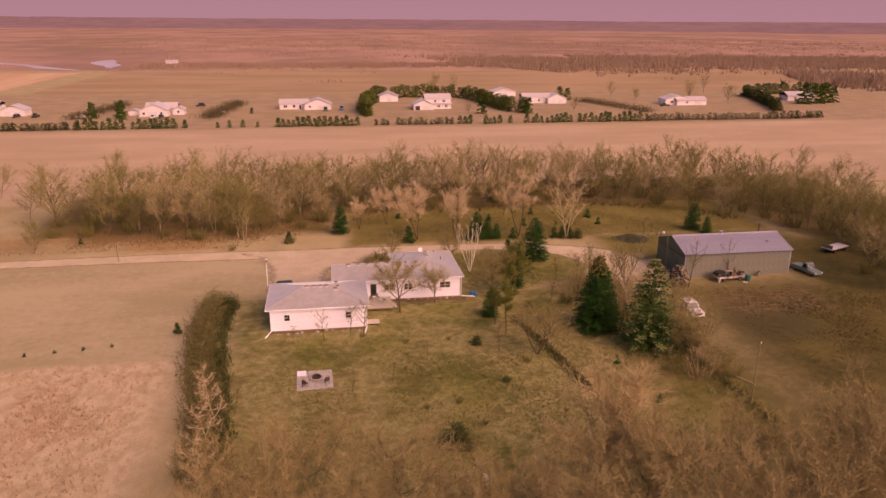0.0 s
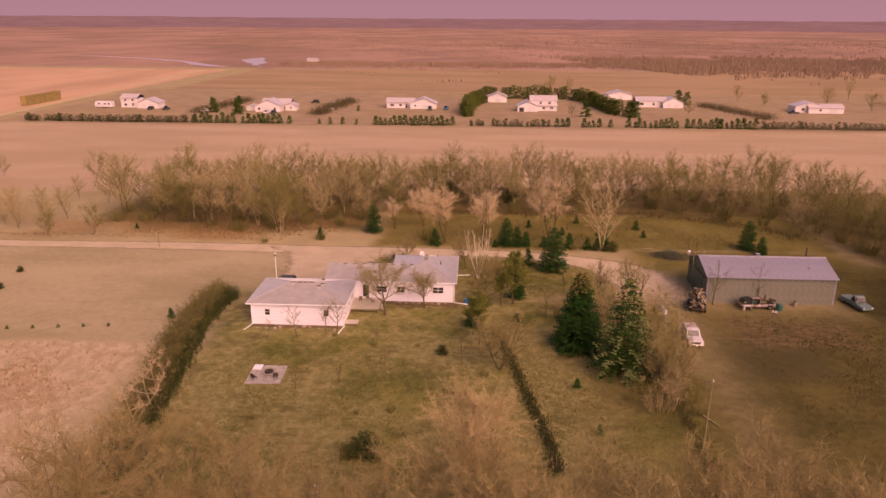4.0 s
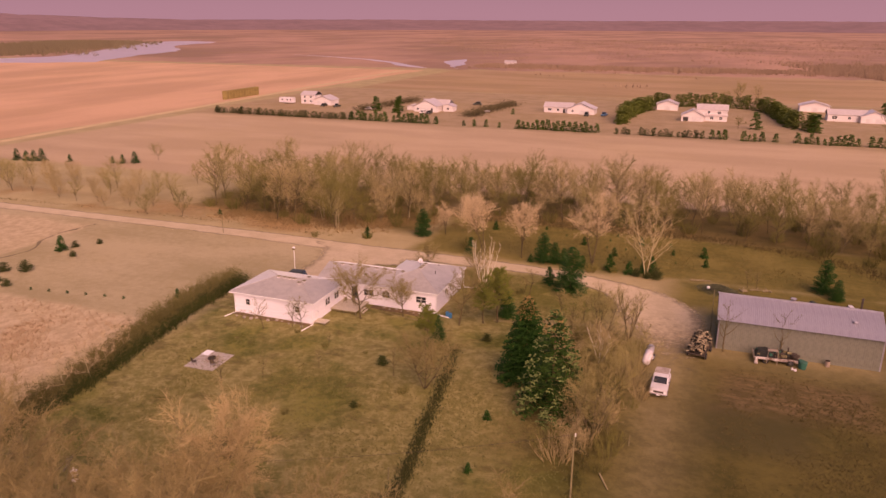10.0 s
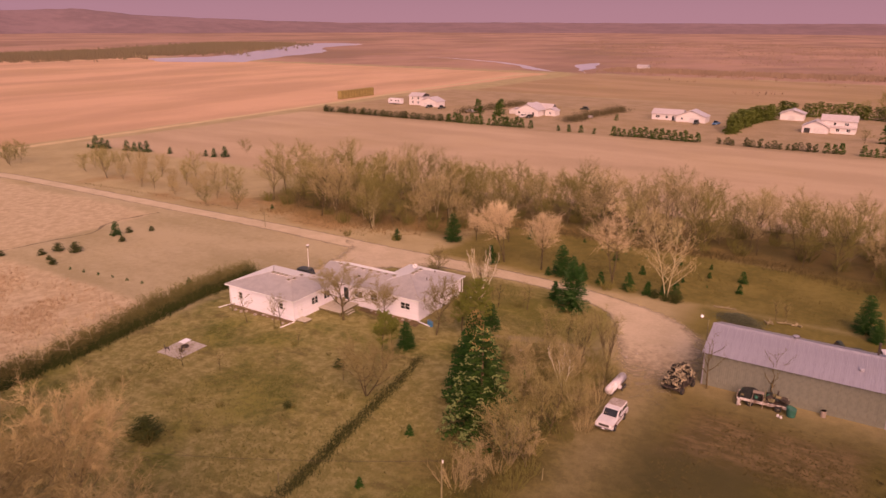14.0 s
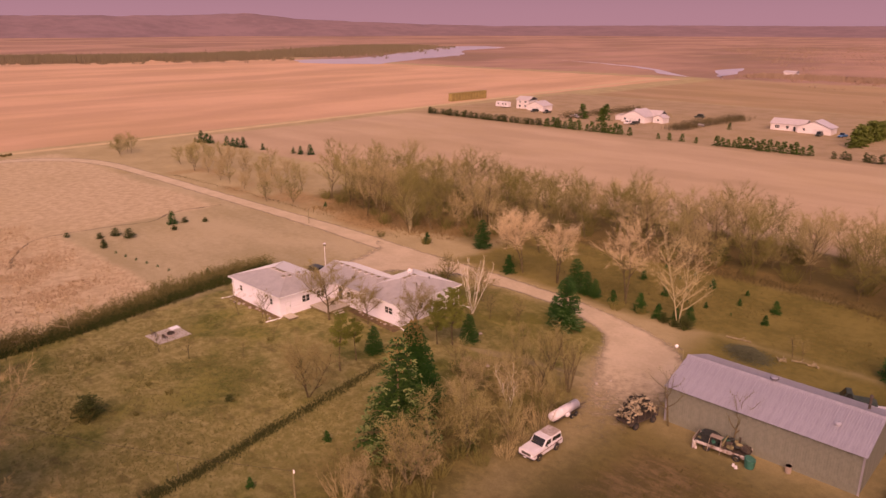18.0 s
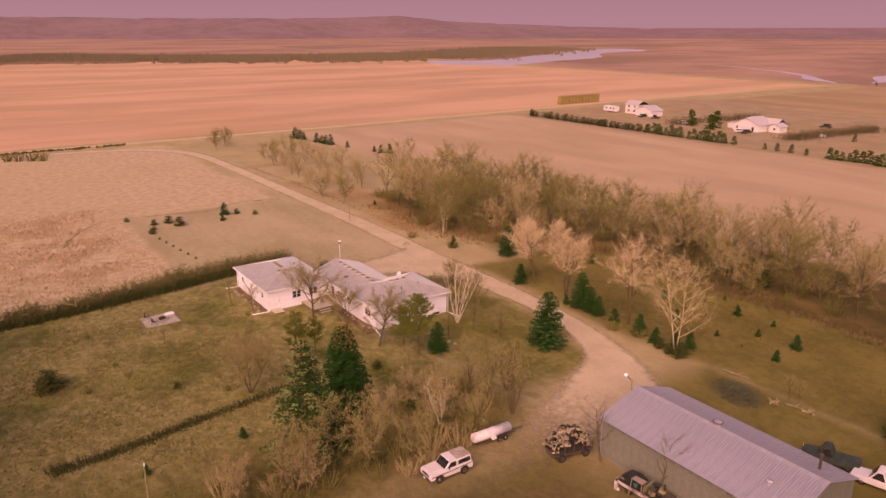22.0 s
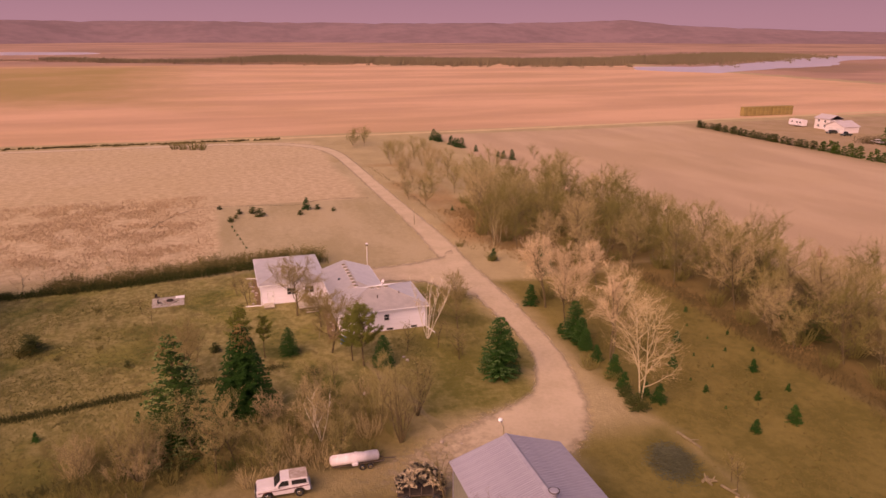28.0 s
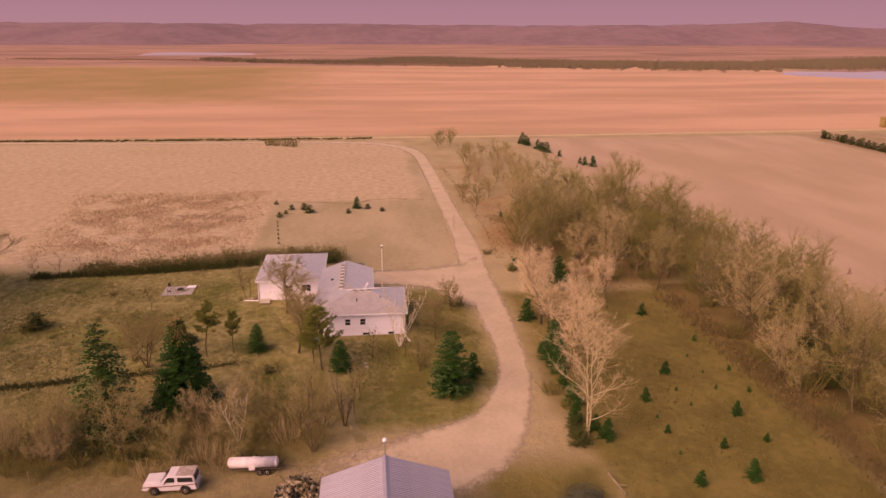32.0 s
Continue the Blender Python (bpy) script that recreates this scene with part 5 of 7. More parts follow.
# ---- round the house ----
deck = thing("wooden_deck", (0, 0, 0), "low weathered wooden deck behind the house", "deck")
for i in range(27):
    y = 89.3 + i * 0.148
    part("deck_board", box(4.15, 8.0, y, y + 0.135, 0.86, 0.90), DECKWOOD, deck)
for x in (4.2, 7.95):
    part("joist", box(x - 0.03, x + 0.03, 89.35, 93.3, 0.68, 0.855), GREYWOOD, deck)
part("joist", box(4.2, 7.95, 89.3, 89.36, 0.68, 0.855), GREYWOOD, deck)
for x in (4.3, 6.1, 7.85):
    for y in (89.45, 91.4):
        part("post", box(x - 0.06, x + 0.06, y - 0.06, y + 0.06, -0.1, 0.68), GREYWOOD, deck)
for k in range(3):
    part("step", box(8.05 + 0.28 * k, 8.35 + 0.28 * k, 90.2, 91.8, 0.62 - 0.22 * k, 0.66 - 0.22 * k), DECKWOOD, deck)
for y in (90.15, 91.82):
    part("stringer", prism([(8.03, 0.78), (8.03, 0.5), (8.75, 0.1), (8.95, 0.1), (8.95, 0.24)], "y", y - 0.02, y + 0.02), GREYWOOD, deck)
for k, (x, y) in enumerate(((5.2, 91.6), (6.2, 92.3), (7.0, 91.2))):
    ch = thing("garden_chair", (x, y, 0.9), "small weathered wooden chair on the deck", "chair", "deck chairs", turn=40 * k)
    part("seat", box(-0.22, 0.22, -0.22, 0.22, 0.40, 0.44, 0.01), GREYWOOD, ch)
    part("backrest", box(-0.22, 0.22, 0.2, 0.24, 0.44, 0.85, 0.01), GREYWOOD, ch)
    for sx2 in (-0.19, 0.19):
        for sy2 in (-0.19, 0.19):
            part("leg", rod((sx2, sy2, 0), (sx2, sy2, 0.4), 0.02, n=6), GREYWOOD, ch)
stoop = thing("doorstep", (5.0, 85.3, 0), "low wooden landing before the side door", "step")
for i in range(7):
    part("board", box(-0.85, 0.85, -0.55 + i * 0.2, -0.37 + i * 0.2, 0.24, 0.29), DECKWOOD, stoop)
for x in (-0.7, 0.7):
    part("bearer", box(x - 0.05, x + 0.05, -0.5, 0.8, -0.05, 0.24), GREYWOOD, stoop)

pad = thing("patio", (-2.3, 71.75, 0), "square paved patio with a fire ring on the lawn", "patio", turn=2)
for i in range(6):
    for j in range(6):
        part("slab", box(-1.95 + i * 0.65, -1.33 + i * 0.65, -2.2 + j * 0.73, -1.50 + j * 0.73, 0.02, 0.06 + 0.012 * ((i * 3 + j * 5) % 4), 0.008), CONCRETE, pad)
sheet = thing("white_board", (-3.75, 73.3, 0.1), "flat white board lying on the patio corner", "board", turn=3)
part("panel", box(-0.5, 0.5, -0.62, 0.62, 0.0, 0.05, 0.01), TRIM, sheet)
ring = thing("fire_ring", (-2.1, 72.0, 0.1), "dark steel fire ring edged with stones on the patio", "fire pit")
b = bmesh.new()
bmesh.ops.create_cone(b, cap_ends=False, segments=20, radius1=0.48, radius2=0.46, depth=0.3, matrix=Matrix.Translation((0, 0, 0.15)))
bmesh.ops.solidify(b, geom=b.faces[:], thickness=0.03)
part("rim", b, STEEL, ring)
part("ash", rod((0, 0, 0.0), (0, 0, 0.06), 0.44, n=16), BLACKTARP, ring)
for k in range(12):
    part("stone", box(-0.16, 0.16, -0.11, 0.11, 0, 0.2, 0.04), ROCK, ring).matrix_local = pose(0.66 * math.cos(k * 0.5236), 0.66 * math.sin(k * 0.5236), 0, 0, 0, k * 30 + 90)
for k, (x, y) in enumerate(((-3.3, 70.3), (-1.0, 70.7))):
    ch = thing("garden_chair", (x, y, 0.09), "small dark metal garden chair on the patio", "chair", "patio chairs", turn=150 + 50 * k)
    part("seat", box(-0.25, 0.25, -0.25, 0.25, 0.38, 0.42, 0.01), STEEL, ch)
    part("backrest", box(-0.25, 0.25, 0.22, 0.26, 0.42, 0.88, 0.01), STEEL, ch)
    for sx2 in (-0.21, 0.21):
        for sy2 in (-0.21, 0.21):
            part("leg", rod((sx2, sy2, 0), (sx2, sy2, 0.38), 0.02, n=6), STEEL, ch)

flag = thing("bird_house_pole", (-9.4, 102.3, 0), "thin white pole with a small bird house on top", "pole")
part("pole", rod((0, 0, -0.1), (0, 0, 4.0), 0.05, 0.04), TRIM, flag)
part("box", box(-0.16, 0.16, -0.16, 0.16, 3.75, 4.1), GREYWOOD, flag)
part("roof", prism([(-0.22, 4.1), (0.22, 4.1), (0, 4.3)], "y", -0.2, 0.2), TANKWHITE, flag)
for k, (x, y) in enumerate(((19.6, 93.5), (20.1, 93.2))):
    br = thing("plastic_barrel", (x, y, 0), "blue plastic rain barrel beside the house corner", "barrel", "rain barrels", scale=0.85)
    part("body", rod((0, 0, 0.35), (0, 0, 0.72), 0.31, 0.28, 14, bm=rod((0, 0, 0), (0, 0, 0.35), 0.28, 0.31, 14)), BARRELBLUE, br)
    part("rim", rod((0, 0, 0.70), (0, 0, 0.75), 0.29, n=14), BARRELBLUE, br)
rail = thing("low_rail", (0, 0, 0), "low weathered rail along the flower bed behind the house", "rail")
for i in range(5):
    part("post", box(9.4 + i * 2.0, 9.52 + i * 2.0, 92.0 - 0.35 * i, 92.12 - 0.35 * i, -0.1, 0.35), GREYWOOD, rail)
    if i < 4:
        part("beam", rod((9.46 + i * 2.0, 92.06 - 0.35 * i, 0.32), (11.46 + i * 2.0, 91.71 - 0.35 * i, 0.32), 0.06, n=6), GREYWOOD, rail)
fen = thing("wooden_fence", (0, 0, 0), "short weathered plank fence beside the forecourt", "fence")
for i in range(6):
    part("post", box(7.5 - 0.06, 7.5 + 0.06, 105.0 + 1.1 * i, 105.12 + 1.1 * i, -0.1, 1.05), GREYWOOD, fen)
for z in (0.35, 0.8):
    part("rail", box(7.52, 7.58, 105.0, 110.6, z, z + 0.12), GREYWOOD, fen)
ST = [mesh_of(box(-0.5, 0.5, -0.5, 0.5, -0.3, 0.5, 0.16), ROCK, "stone")]
r5 = random.Random(5)
for x, y in [(-7 + 1.15 * i + r5.uniform(-0.4, 0.4), 84.1 - r5.uniform(0, 0.8)) for i in range(10)] + [(10.5 + 0.9 * i, 92.9 + r5.uniform(-0.2, 0.2)) for i in range(8)] + [(44.5, 98.5), (45.3, 100.2), (33, 93.4), (25.5, 99.6), (26.4, 99.8)]:
    s = thing("stone", (x, y, 0.0), "pale fieldstone in the grass", "stone", "fieldstones", turn=r5.uniform(0, 360), scale=r5.uniform(0.18, 0.42))
    part("rock", ST[0], None, s)

# ---- the steel shed ----
BX0, BX1, BY0, BY1, BE, BR = 53.6, 71.3, 96.65, 105.95, 4.0, 5.55
shed = thing("steel_shed", (0, 0, 0), "long grey steel farm shed with a ribbed metal roof", "shed")


def ribbed(width, length, ribs, depth):
    """A sheet lying in x (width) and y (length) with raised ribs along y."""
    v, f = [], []
    prof = []
    step = width / ribs
    for i in range(ribs):
        a = i * step
        prof += [(a, 0), (a + step * 0.62, 0), (a + step * 0.72, depth), (a + step * 0.9, depth)]
    prof.append((width, 0))
    for x, z in prof:
        v += [(x, 0, z), (x, length, z), (x, 0, z - 0.03), (x, length, z - 0.03)]
    for i in range(len(prof) - 1):
        a = i * 4
        f += [(a, a + 4, a + 5, a + 1), (a + 2, a + 3, a + 7, a + 6), (a, a + 2, a + 6, a + 4), (a + 1, a + 5, a + 7, a + 3)]
    e = (len(prof) - 1) * 4
    f += [(0, 1, 3, 2), (e, e + 2, e + 3, e + 1)]
    return v, f


NS = 20
sw = (BX1 - BX0 + 0.5) / NS
slope = ((BY1 - BY0) / 2 + 0.35) / math.cos(math.atan2(BR - BE, (BY1 - BY0) / 2))
pitch_deg = math.degrees(math.atan2(BR - BE, (BY1 - BY0) / 2))
roof_sheet = from_lists("roof_sheet", *ribbed(sw - 0.006, slope, 4, 0.035), METALROOF)
wall_sheet = from_lists("wall_sheet", *ribbed((BX1 - BX0) / NS - 0.006, BE + 0.1, 4, 0.03), METALWALL)
for i in range(NS):
    o = part("roof_sheet", roof_sheet, None, shed)
    o.matrix_local = pose(BX0 - 0.25 + i * sw, BY0 - 0.35, BE - 0.10, pitch_deg, 0, 0)
    o = part("roof_sheet", roof_sheet, None, shed)
    o.matrix_local = pose(BX0 - 0.25 + (i + 1) * sw, BY1 + 0.35, BE - 0.10, pitch_deg, 0, 180)
    o = part("wall_sheet", wall_sheet, None, shed)
    o.matrix_local = pose(BX0 + i * (BX1 - BX0) / NS, BY0, -0.1, 90, 0, 0)
    o = part("wall_sheet", wall_sheet, None, shed)
    o.matrix_local = pose(BX0 + (i + 1) * (BX1 - BX0) / NS, BY1, -0.1, 90, 0, 180)
gable = [(BY0, -0.1), (BY1, -0.1), (BY1, BE), ((BY0 + BY1) / 2, BR), (BY0, BE)]
part("gable_wall", prism(gable, "x", BX0 - 0.02, BX0 + 0.08), GREENWALL, shed, "dark green gable end")
part("gable_wall", prism(gable, "x", BX1 - 0.08, BX1 + 0.02), METALWALL, shed)
part("sliding_door", box(BX0 - 0.08, BX0 - 0.03, 99.0, 103.6, 0.02, 3.3, 0.01), GREENWALL, shed, "tall sliding door in the gable")
part("door_track", box(BX0 - 0.14, BX0 - 0.03, 97.6, 105.2, 3.3, 3.42), STEEL, shed)
part("ridge_cap", prism([(-0.28, -0.16), (0, 0.0), (0.28, -0.16), (0.28, -0.19), (0, -0.04), (-0.28, -0.19)], "x", BX0 - 0.27, BX1 + 0.27), METALROOF, shed).matrix_local = pose(0, (BY0 + BY1) / 2, BR + 0.10)
rv = part("roof_ventilator", rod((61.9, 101.5, BR - 0.2), (61.9, 101.5, BR + 0.3), 0.26, n=14), METALROOF, shed, "round metal roof ventilator")
part("rim", rod((61.9, 101.5, BR + 0.3), (61.9, 101.5, BR + 0.36), 0.42, 0.42, 18), STEEL, rv, "dark rim of the ventilator")
part("hood", rod((61.9, 101.5, BR + 0.36), (61.9, 101.5, BR + 0.40), 0.36, 0.30, 18), METALROOF, rv)
rv = part("roof_ventilator", rod((68.4, 98.8, BR - 1.1), (68.4, 98.8, BR - 0.62), 0.26, n=14), METALROOF, shed, "low metal roof ventilator")
part("hood", rod((68.4, 98.8, BR - 0.62), (68.4, 98.8, BR - 0.50), 0.34, 0.2, 14), METALROOF, rv)
st = part("stove_pipe", rod((69.7, 103.4, BE + 0.5), (69.7, 103.4, BE + 2.1), 0.12), STEEL, shed, "black stove pipe")
part("cap", rod((69.7, 103.4, BE + 2.15), (69.7, 103.4, BE + 2.3), 0.2, 0.08), STEEL, st)
part("corner_trim", box(BX0 - 0.05, BX0 + 0.1, BY0 - 0.06, BY0 + 0.06, -0.1, BE - 0.1), METALROOF, shed)
part("corner_trim", box(BX1 - 0.1, BX1 + 0.05, BY0 - 0.06, BY0 + 0.06, -0.1, BE - 0.1), METALROOF, shed)
lamp = thing("yard_lamp", (52.0, 101.3, 0), "yard lamp with a white globe beside the shed", "lamp")
part("post", rod((0.9, 0, -0.1), (0.75, 0, 5.9), 0.07, 0.05), GREYWOOD, lamp)
part("arm", rod((0.75, 0, 5.8), (0.05, 0, 6.15), 0.03), STEEL, lamp)
b = bmesh.new()
bmesh.ops.create_icosphere(b, subdivisions=2, radius=0.2, matrix=Matrix.Translation((0, 0, 6.1)))
part("globe", b, LAMPGLASS, lamp, "white glass globe", True)

# ---- vehicles ----


def wheel(parent, x, y, r, w, rim=CHROME):
    """A wheel with its axle along y."""
    t = bmesh.new()
    bmesh.ops.create_cone(t, cap_ends=True, segments=20, radius1=r, radius2=r, depth=w, matrix=Matrix.Translation((x, y, r)) @ pose(0, 0, 0, 90, 0, 0))
    bmesh.ops.bevel(t, geom=t.edges[:], offset=r * 0.12, segments=1, affect="EDGES")
    wh = part("wheel", t, RUBBER, parent, "black tyre")
    s = 1 if y > 0 else -1
    part("rim", rod((x, y + s * (w / 2 - 0.02), r), (x, y + s * (w / 2 + 0.015), r), r * 0.58, r * 0.5, 14), rim, wh)


def suv(at, turn):
    """A boxy two-door off-roader, front towards -x."""
    c = thing("off_road_car", at, "old white two-door off-road car with dark red side stripes", "car", turn=turn, scale=0.95)
    body = prism([(-2.28, 0.52), (-2.3, 0.78), (-2.26, 1.06), (-0.78, 1.14), (2.22, 1.14), (2.28, 0.98), (2.28, 0.52), (1.86, 0.5), (1.74, 0.8), (1.5, 0.9), (1.2, 0.9), (0.97, 0.8), (0.86, 0.46),
                  (-0.86, 0.46), (-0.98, 0.8), (-1.2, 0.9), (-1.52, 0.9), (-1.74, 0.8), (-1.86, 0.5)], "y", -0.94, 0.94, 0.03)
    bd = part("body", body, CARWHITE, c)
    part("hood_crease", box(-2.2, -0.85, -0.55, 0.55, 1.09, 1.15, 0.02), CARWHITE, bd)
    cab = prism([(-0.78, 1.13), (-0.18, 1.78), (2.1, 1.8), (2.22, 1.13)], "y", -0.82, 0.82, 0.05)
    cb = part("cabin", cab, CARWHITE, c)
    part("roof_top", box(0.55, 2.12, -0.76, 0.76, 1.79, 1.835, 0.02), surface("stained_cap", (0.52, 0.43, 0.37), (0.30, 0.225, 0.175), 3.0, 0.55), cb, "weathered fibreglass cap")
    part("windshield", prism([(-0.72, 1.18), (-0.22, 1.73), (-0.25, 1.76), (-0.77, 1.19)], "y", -0.70, 0.70), GLASS, cb)
    for s in (-1, 1):
        y0, y1 = sorted((s * 0.815, s * 0.835))
        part("side_window", prism([(-0.5, 1.2), (-0.12, 1.68), (0.45, 1.68), (0.45, 1.2)], "y", y0, y1), GLASS, cb)
        part("side_window", prism([(0.72, 1.22), (0.72, 1.66), (1.98, 1.66), (2.04, 1.22)], "y", y0, y1), GLASS, cb)
        y0, y1 = sorted((s * 0.935, s * 0.95))
        part("stripe", prism([(-2.2, 0.88), (-0.9, 0.92), (0.6, 0.98), (2.2, 1.1), (2.2, 1.02), (0.6, 0.9), (-0.9, 0.84), (-2.2, 0.8)], "y", y0, y1), CARRED, bd, "dark red stripe")
        part("door_handle", box(0.3, 0.45, *sorted((s * 0.945, s * 0.97)), 1.03, 1.06), CHROME, bd)
        part("headlight", rod((-2.27, s * 0.68, 0.86), (-2.32, s * 0.68, 0.86), 0.11, n=12), LAMPGLASS, bd)
        part("mirror", box(-0.45, -0.3, *sorted((s * 0.9, s * 1.08)), 1.18, 1.32, 0.02), CHROME, cb)
        part("tail_light", box(2.26, 2.3, *sorted((s * 0.72, s * 0.9)), 0.8, 1.05), CARRED, bd)
        for x in (-1.36, 1.36):
            wheel(c, x, s * 0.84, 0.37, 0.24)
    part("grille", box(-2.33, -2.28, -0.55, 0.55, 0.74, 0.97), STEEL, bd)
    part("bumper", box(-2.45, -2.3, -0.95, 0.95, 0.48, 0.64, 0.03), CHROME, c, "chrome bumper")
    part("bumper", box(2.28, 2.42, -0.95, 0.95, 0.48, 0.64, 0.03), CHROME, c, "chrome bumper")
    part("number_plate", box(-2.47, -2.45, -0.16, 0.16, 0.5, 0.62), TRIM, c)
    part("rear_window", prism([(2.11, 1.7), (2.2, 1.2), (2.225, 1.2), (2.135, 1.7)], "y", -0.65, 0.65), GLASS, cb)
    return c


suv((47.95, 83.4, 0), 88)


def small_car(at, turn, paint, label, group="parked cars", long=4.4, kind="sedan"):
    c = thing("parked_car", at, label, "car", group, turn=turn)
    h = long / 2
    tall = {"sedan": 1.42, "van": 1.75, "pickup": 1.7}[kind]
    bd = part("body", prism([(-h, 0.35), (-h, 0.72), (-h * 0.5, 0.86), (h * 0.9, 0.9), (h, 0.8), (h, 0.35)], "y", -0.85, 0.85, 0.05), paint, c)
    x0, x1 = (-h * 0.5, h * 0.8) if kind != "pickup" else (-h * 0.45, h * 0.12)
    cb = part("cabin", prism([(x0, 0.86), (x0 + 0.55, tall), (x1 - 0.35, tall), (x1, 0.88)], "y", -0.74, 0.74, 0.05), paint, c)
    part("windshield", prism([(x0 + 0.04, 0.93), (x0 + 0.5, tall - 0.06), (x0 + 0.46, tall - 0.04), (x0 - 0.01, 0.93)], "y", -0.64, 0.64), GLASS, cb)
    for s in (-1, 1):
        part("side_window", prism([(x0 + 0.25, 0.95), (x0 + 0.62, tall - 0.08), (x1 - 0.4, tall - 0.08), (x1 - 0.15, 0.95)], "y", *sorted((s * 0.735, s * 0.755))), GLASS, cb)
        part("headlight", box(-h - 0.01, -h + 0.04, *sorted((s * 0.5, s * 0.75)), 0.58, 0.7), LAMPGLASS, bd)
        for x in (-h * 0.62, h * 0.62):
            wheel(c, x, s * 0.74, 0.31, 0.2)
    return c


small_car((-6.3, 98.6, 0), 186, CARDARK, "dark car parked behind the garage wing", kind="van")
# loaded pickup by the shed wall
tr = thing("flatbed_trailer", (60.3, 95.2, 0), "old white pickup bed trailer piled with scrap beside the shed", "trailer", turn=4)
part("bed", box(-2.6, 2.3, -0.9, 0.9, 0.55, 0.65), STEEL, tr)
for s in (-1, 1):
    part("side_panel", prism([(-2.6, 0.58), (-2.6, 0.82), (2.3, 0.86), (2.3, 0.5), (1.9, 0.5), (1.7, 0.72), (1.1, 0.72), (0.9, 0.5)], "y", *sorted((s * 0.88, s * 0.94))), RUSTWHITE, tr, "rusty off-white side panel")
    for x in (1.4, -1.3):
        wheel(tr, x, s * 0.82, 0.34, 0.22)
part("tailgate", box(-2.66, -2.6, -0.92, 0.92, 0.6, 1.0), CARTAN, tr)
part("headboard", box(0.0, 0.08, -0.8, 0.8, 0.65, 1.45), GREYWOOD, tr)
r6 = random.Random(6)
for k in range(44):
    x, y, z = r6.uniform(-2.4, 2.1), r6.uniform(-0.7, 0.7), 0.75 + r6.uniform(0, 0.45)
    sz = r6.uniform(0.12, 0.32)
    bx = box(-sz, sz, -sz * r6.uniform(0.4, 1), sz * 0.8, -sz * 0.5, sz * 0.6, 0.03) if k % 3 else rod((0, -sz, 0), (0, sz, 0.1), sz * 0.6, n=10)
    part("scrap", bx, (STEEL, BLACKTARP, GREYWOOD, GREENPLASTIC, STEEL)[k % 5], tr).matrix_local = pose(x, y, z, r6.uniform(-20, 20), r6.uniform(-20, 20), r6.uniform(0, 180))
part("tarp", prism([(-2.5, 0.7), (-2.2, 1.35), (-1.2, 1.5), (-0.5, 1.2), (-0.4, 0.7)], "y", -0.7, 0.75, 0.08), BLACKTARP, tr, "dark tarpaulin over the load")
for px, py in ((-1.1, -0.98), (-0.1, -0.98), (-1.0, -0.3), (-0.2, -0.3)):
    part("frame_leg", rod((px * 1.15 + 0.05, py, 0.1), (px, py * 0.85, 1.65), 0.03, n=6), CARTAN, tr, "tan tube of an upright frame")
part("frame_top", box(-1.15, -0.05, -0.85, -0.22, 1.63, 1.67), CARTAN, tr)
part("exhaust_stack", rod((1.2, 0.5, 0.9), (1.2, 0.5, 1.75), 0.09), STEEL, tr)
gb = thing("gas_bottle", (58.0, 93.9, 0), "small pale gas bottle standing beside the trailer", "gas bottle")
part("body", rod((0, 0, 0.05), (0, 0, 0.85), 0.19, 0.18, 14), RUSTWHITE, gb)
part("valve", rod((0, 0, 0.85), (0, 0, 1.05), 0.06, n=8), STEEL, gb)
bn = thing("plastic_bin", (63.0, 94.4, 0), "dark green plastic bin leaning by the trailer", "bin")
part("body", rod((0, 0, 0), (0, 0, 0.85), 0.42, 0.5, 14), GREENPLASTIC, bn)
part("lid", rod((0, 0, 0.85), (0.02, 0, 0.92), 0.52, 0.45, 14), GREENPLASTIC, bn)
for x, y in ((61.9, 93.6), (62.2, 93.4), (58.1, 94.0)):
    s = thing("white_jug", (x, y, 0), "white plastic jug in the dirt", "jug", "jugs")
    part("body", rod((0, 0, 0.02), (0, 0, 0.26), 0.15, 0.1, 8), TANKWHITE, s)
bk = thing("old_barrel", (65.8, 96.0, 0), "small faded tan barrel by the shed wall", "barrel")
part("body", rod((0, 0, 0), (0, 0, 0.70), 0.26, n=14), CARTAN, bk)
for z in (0.02, 0.23, 0.46, 0.67):
    part("hoop", rod((0, 0, z), (0, 0, z + 0.03), 0.275, n=14), CARTAN, bk)
# second old pickup at the shed's end
small_car((74.4, 96.6, 0), 100, surface("faded_teal_paint", (0.18, 0.25, 0.22), (0.12, 0.18, 0.16), 2.0, 0.4), "faded teal pickup parked at the end of the shed", long=5.0, kind="pickup")
hay_w = thing("farm_trailer", (86.5, 106.0, 0), "pale flatbed farm trailer at the edge of the wood", "trailer", turn=20)
part("bed", box(-2.4, 2.4, -1.0, 1.0, 0.7, 0.9, 0.02), TANKWHITE, hay_w)
part("headboard", box(-2.4, -2.3, -1.0, 1.0, 0.9, 1.5), GREYWOOD, hay_w)
for x in (-1.4, 1.4):
    for s in (-1, 1):
        wheel(hay_w, x, s * 0.85, 0.35, 0.22)
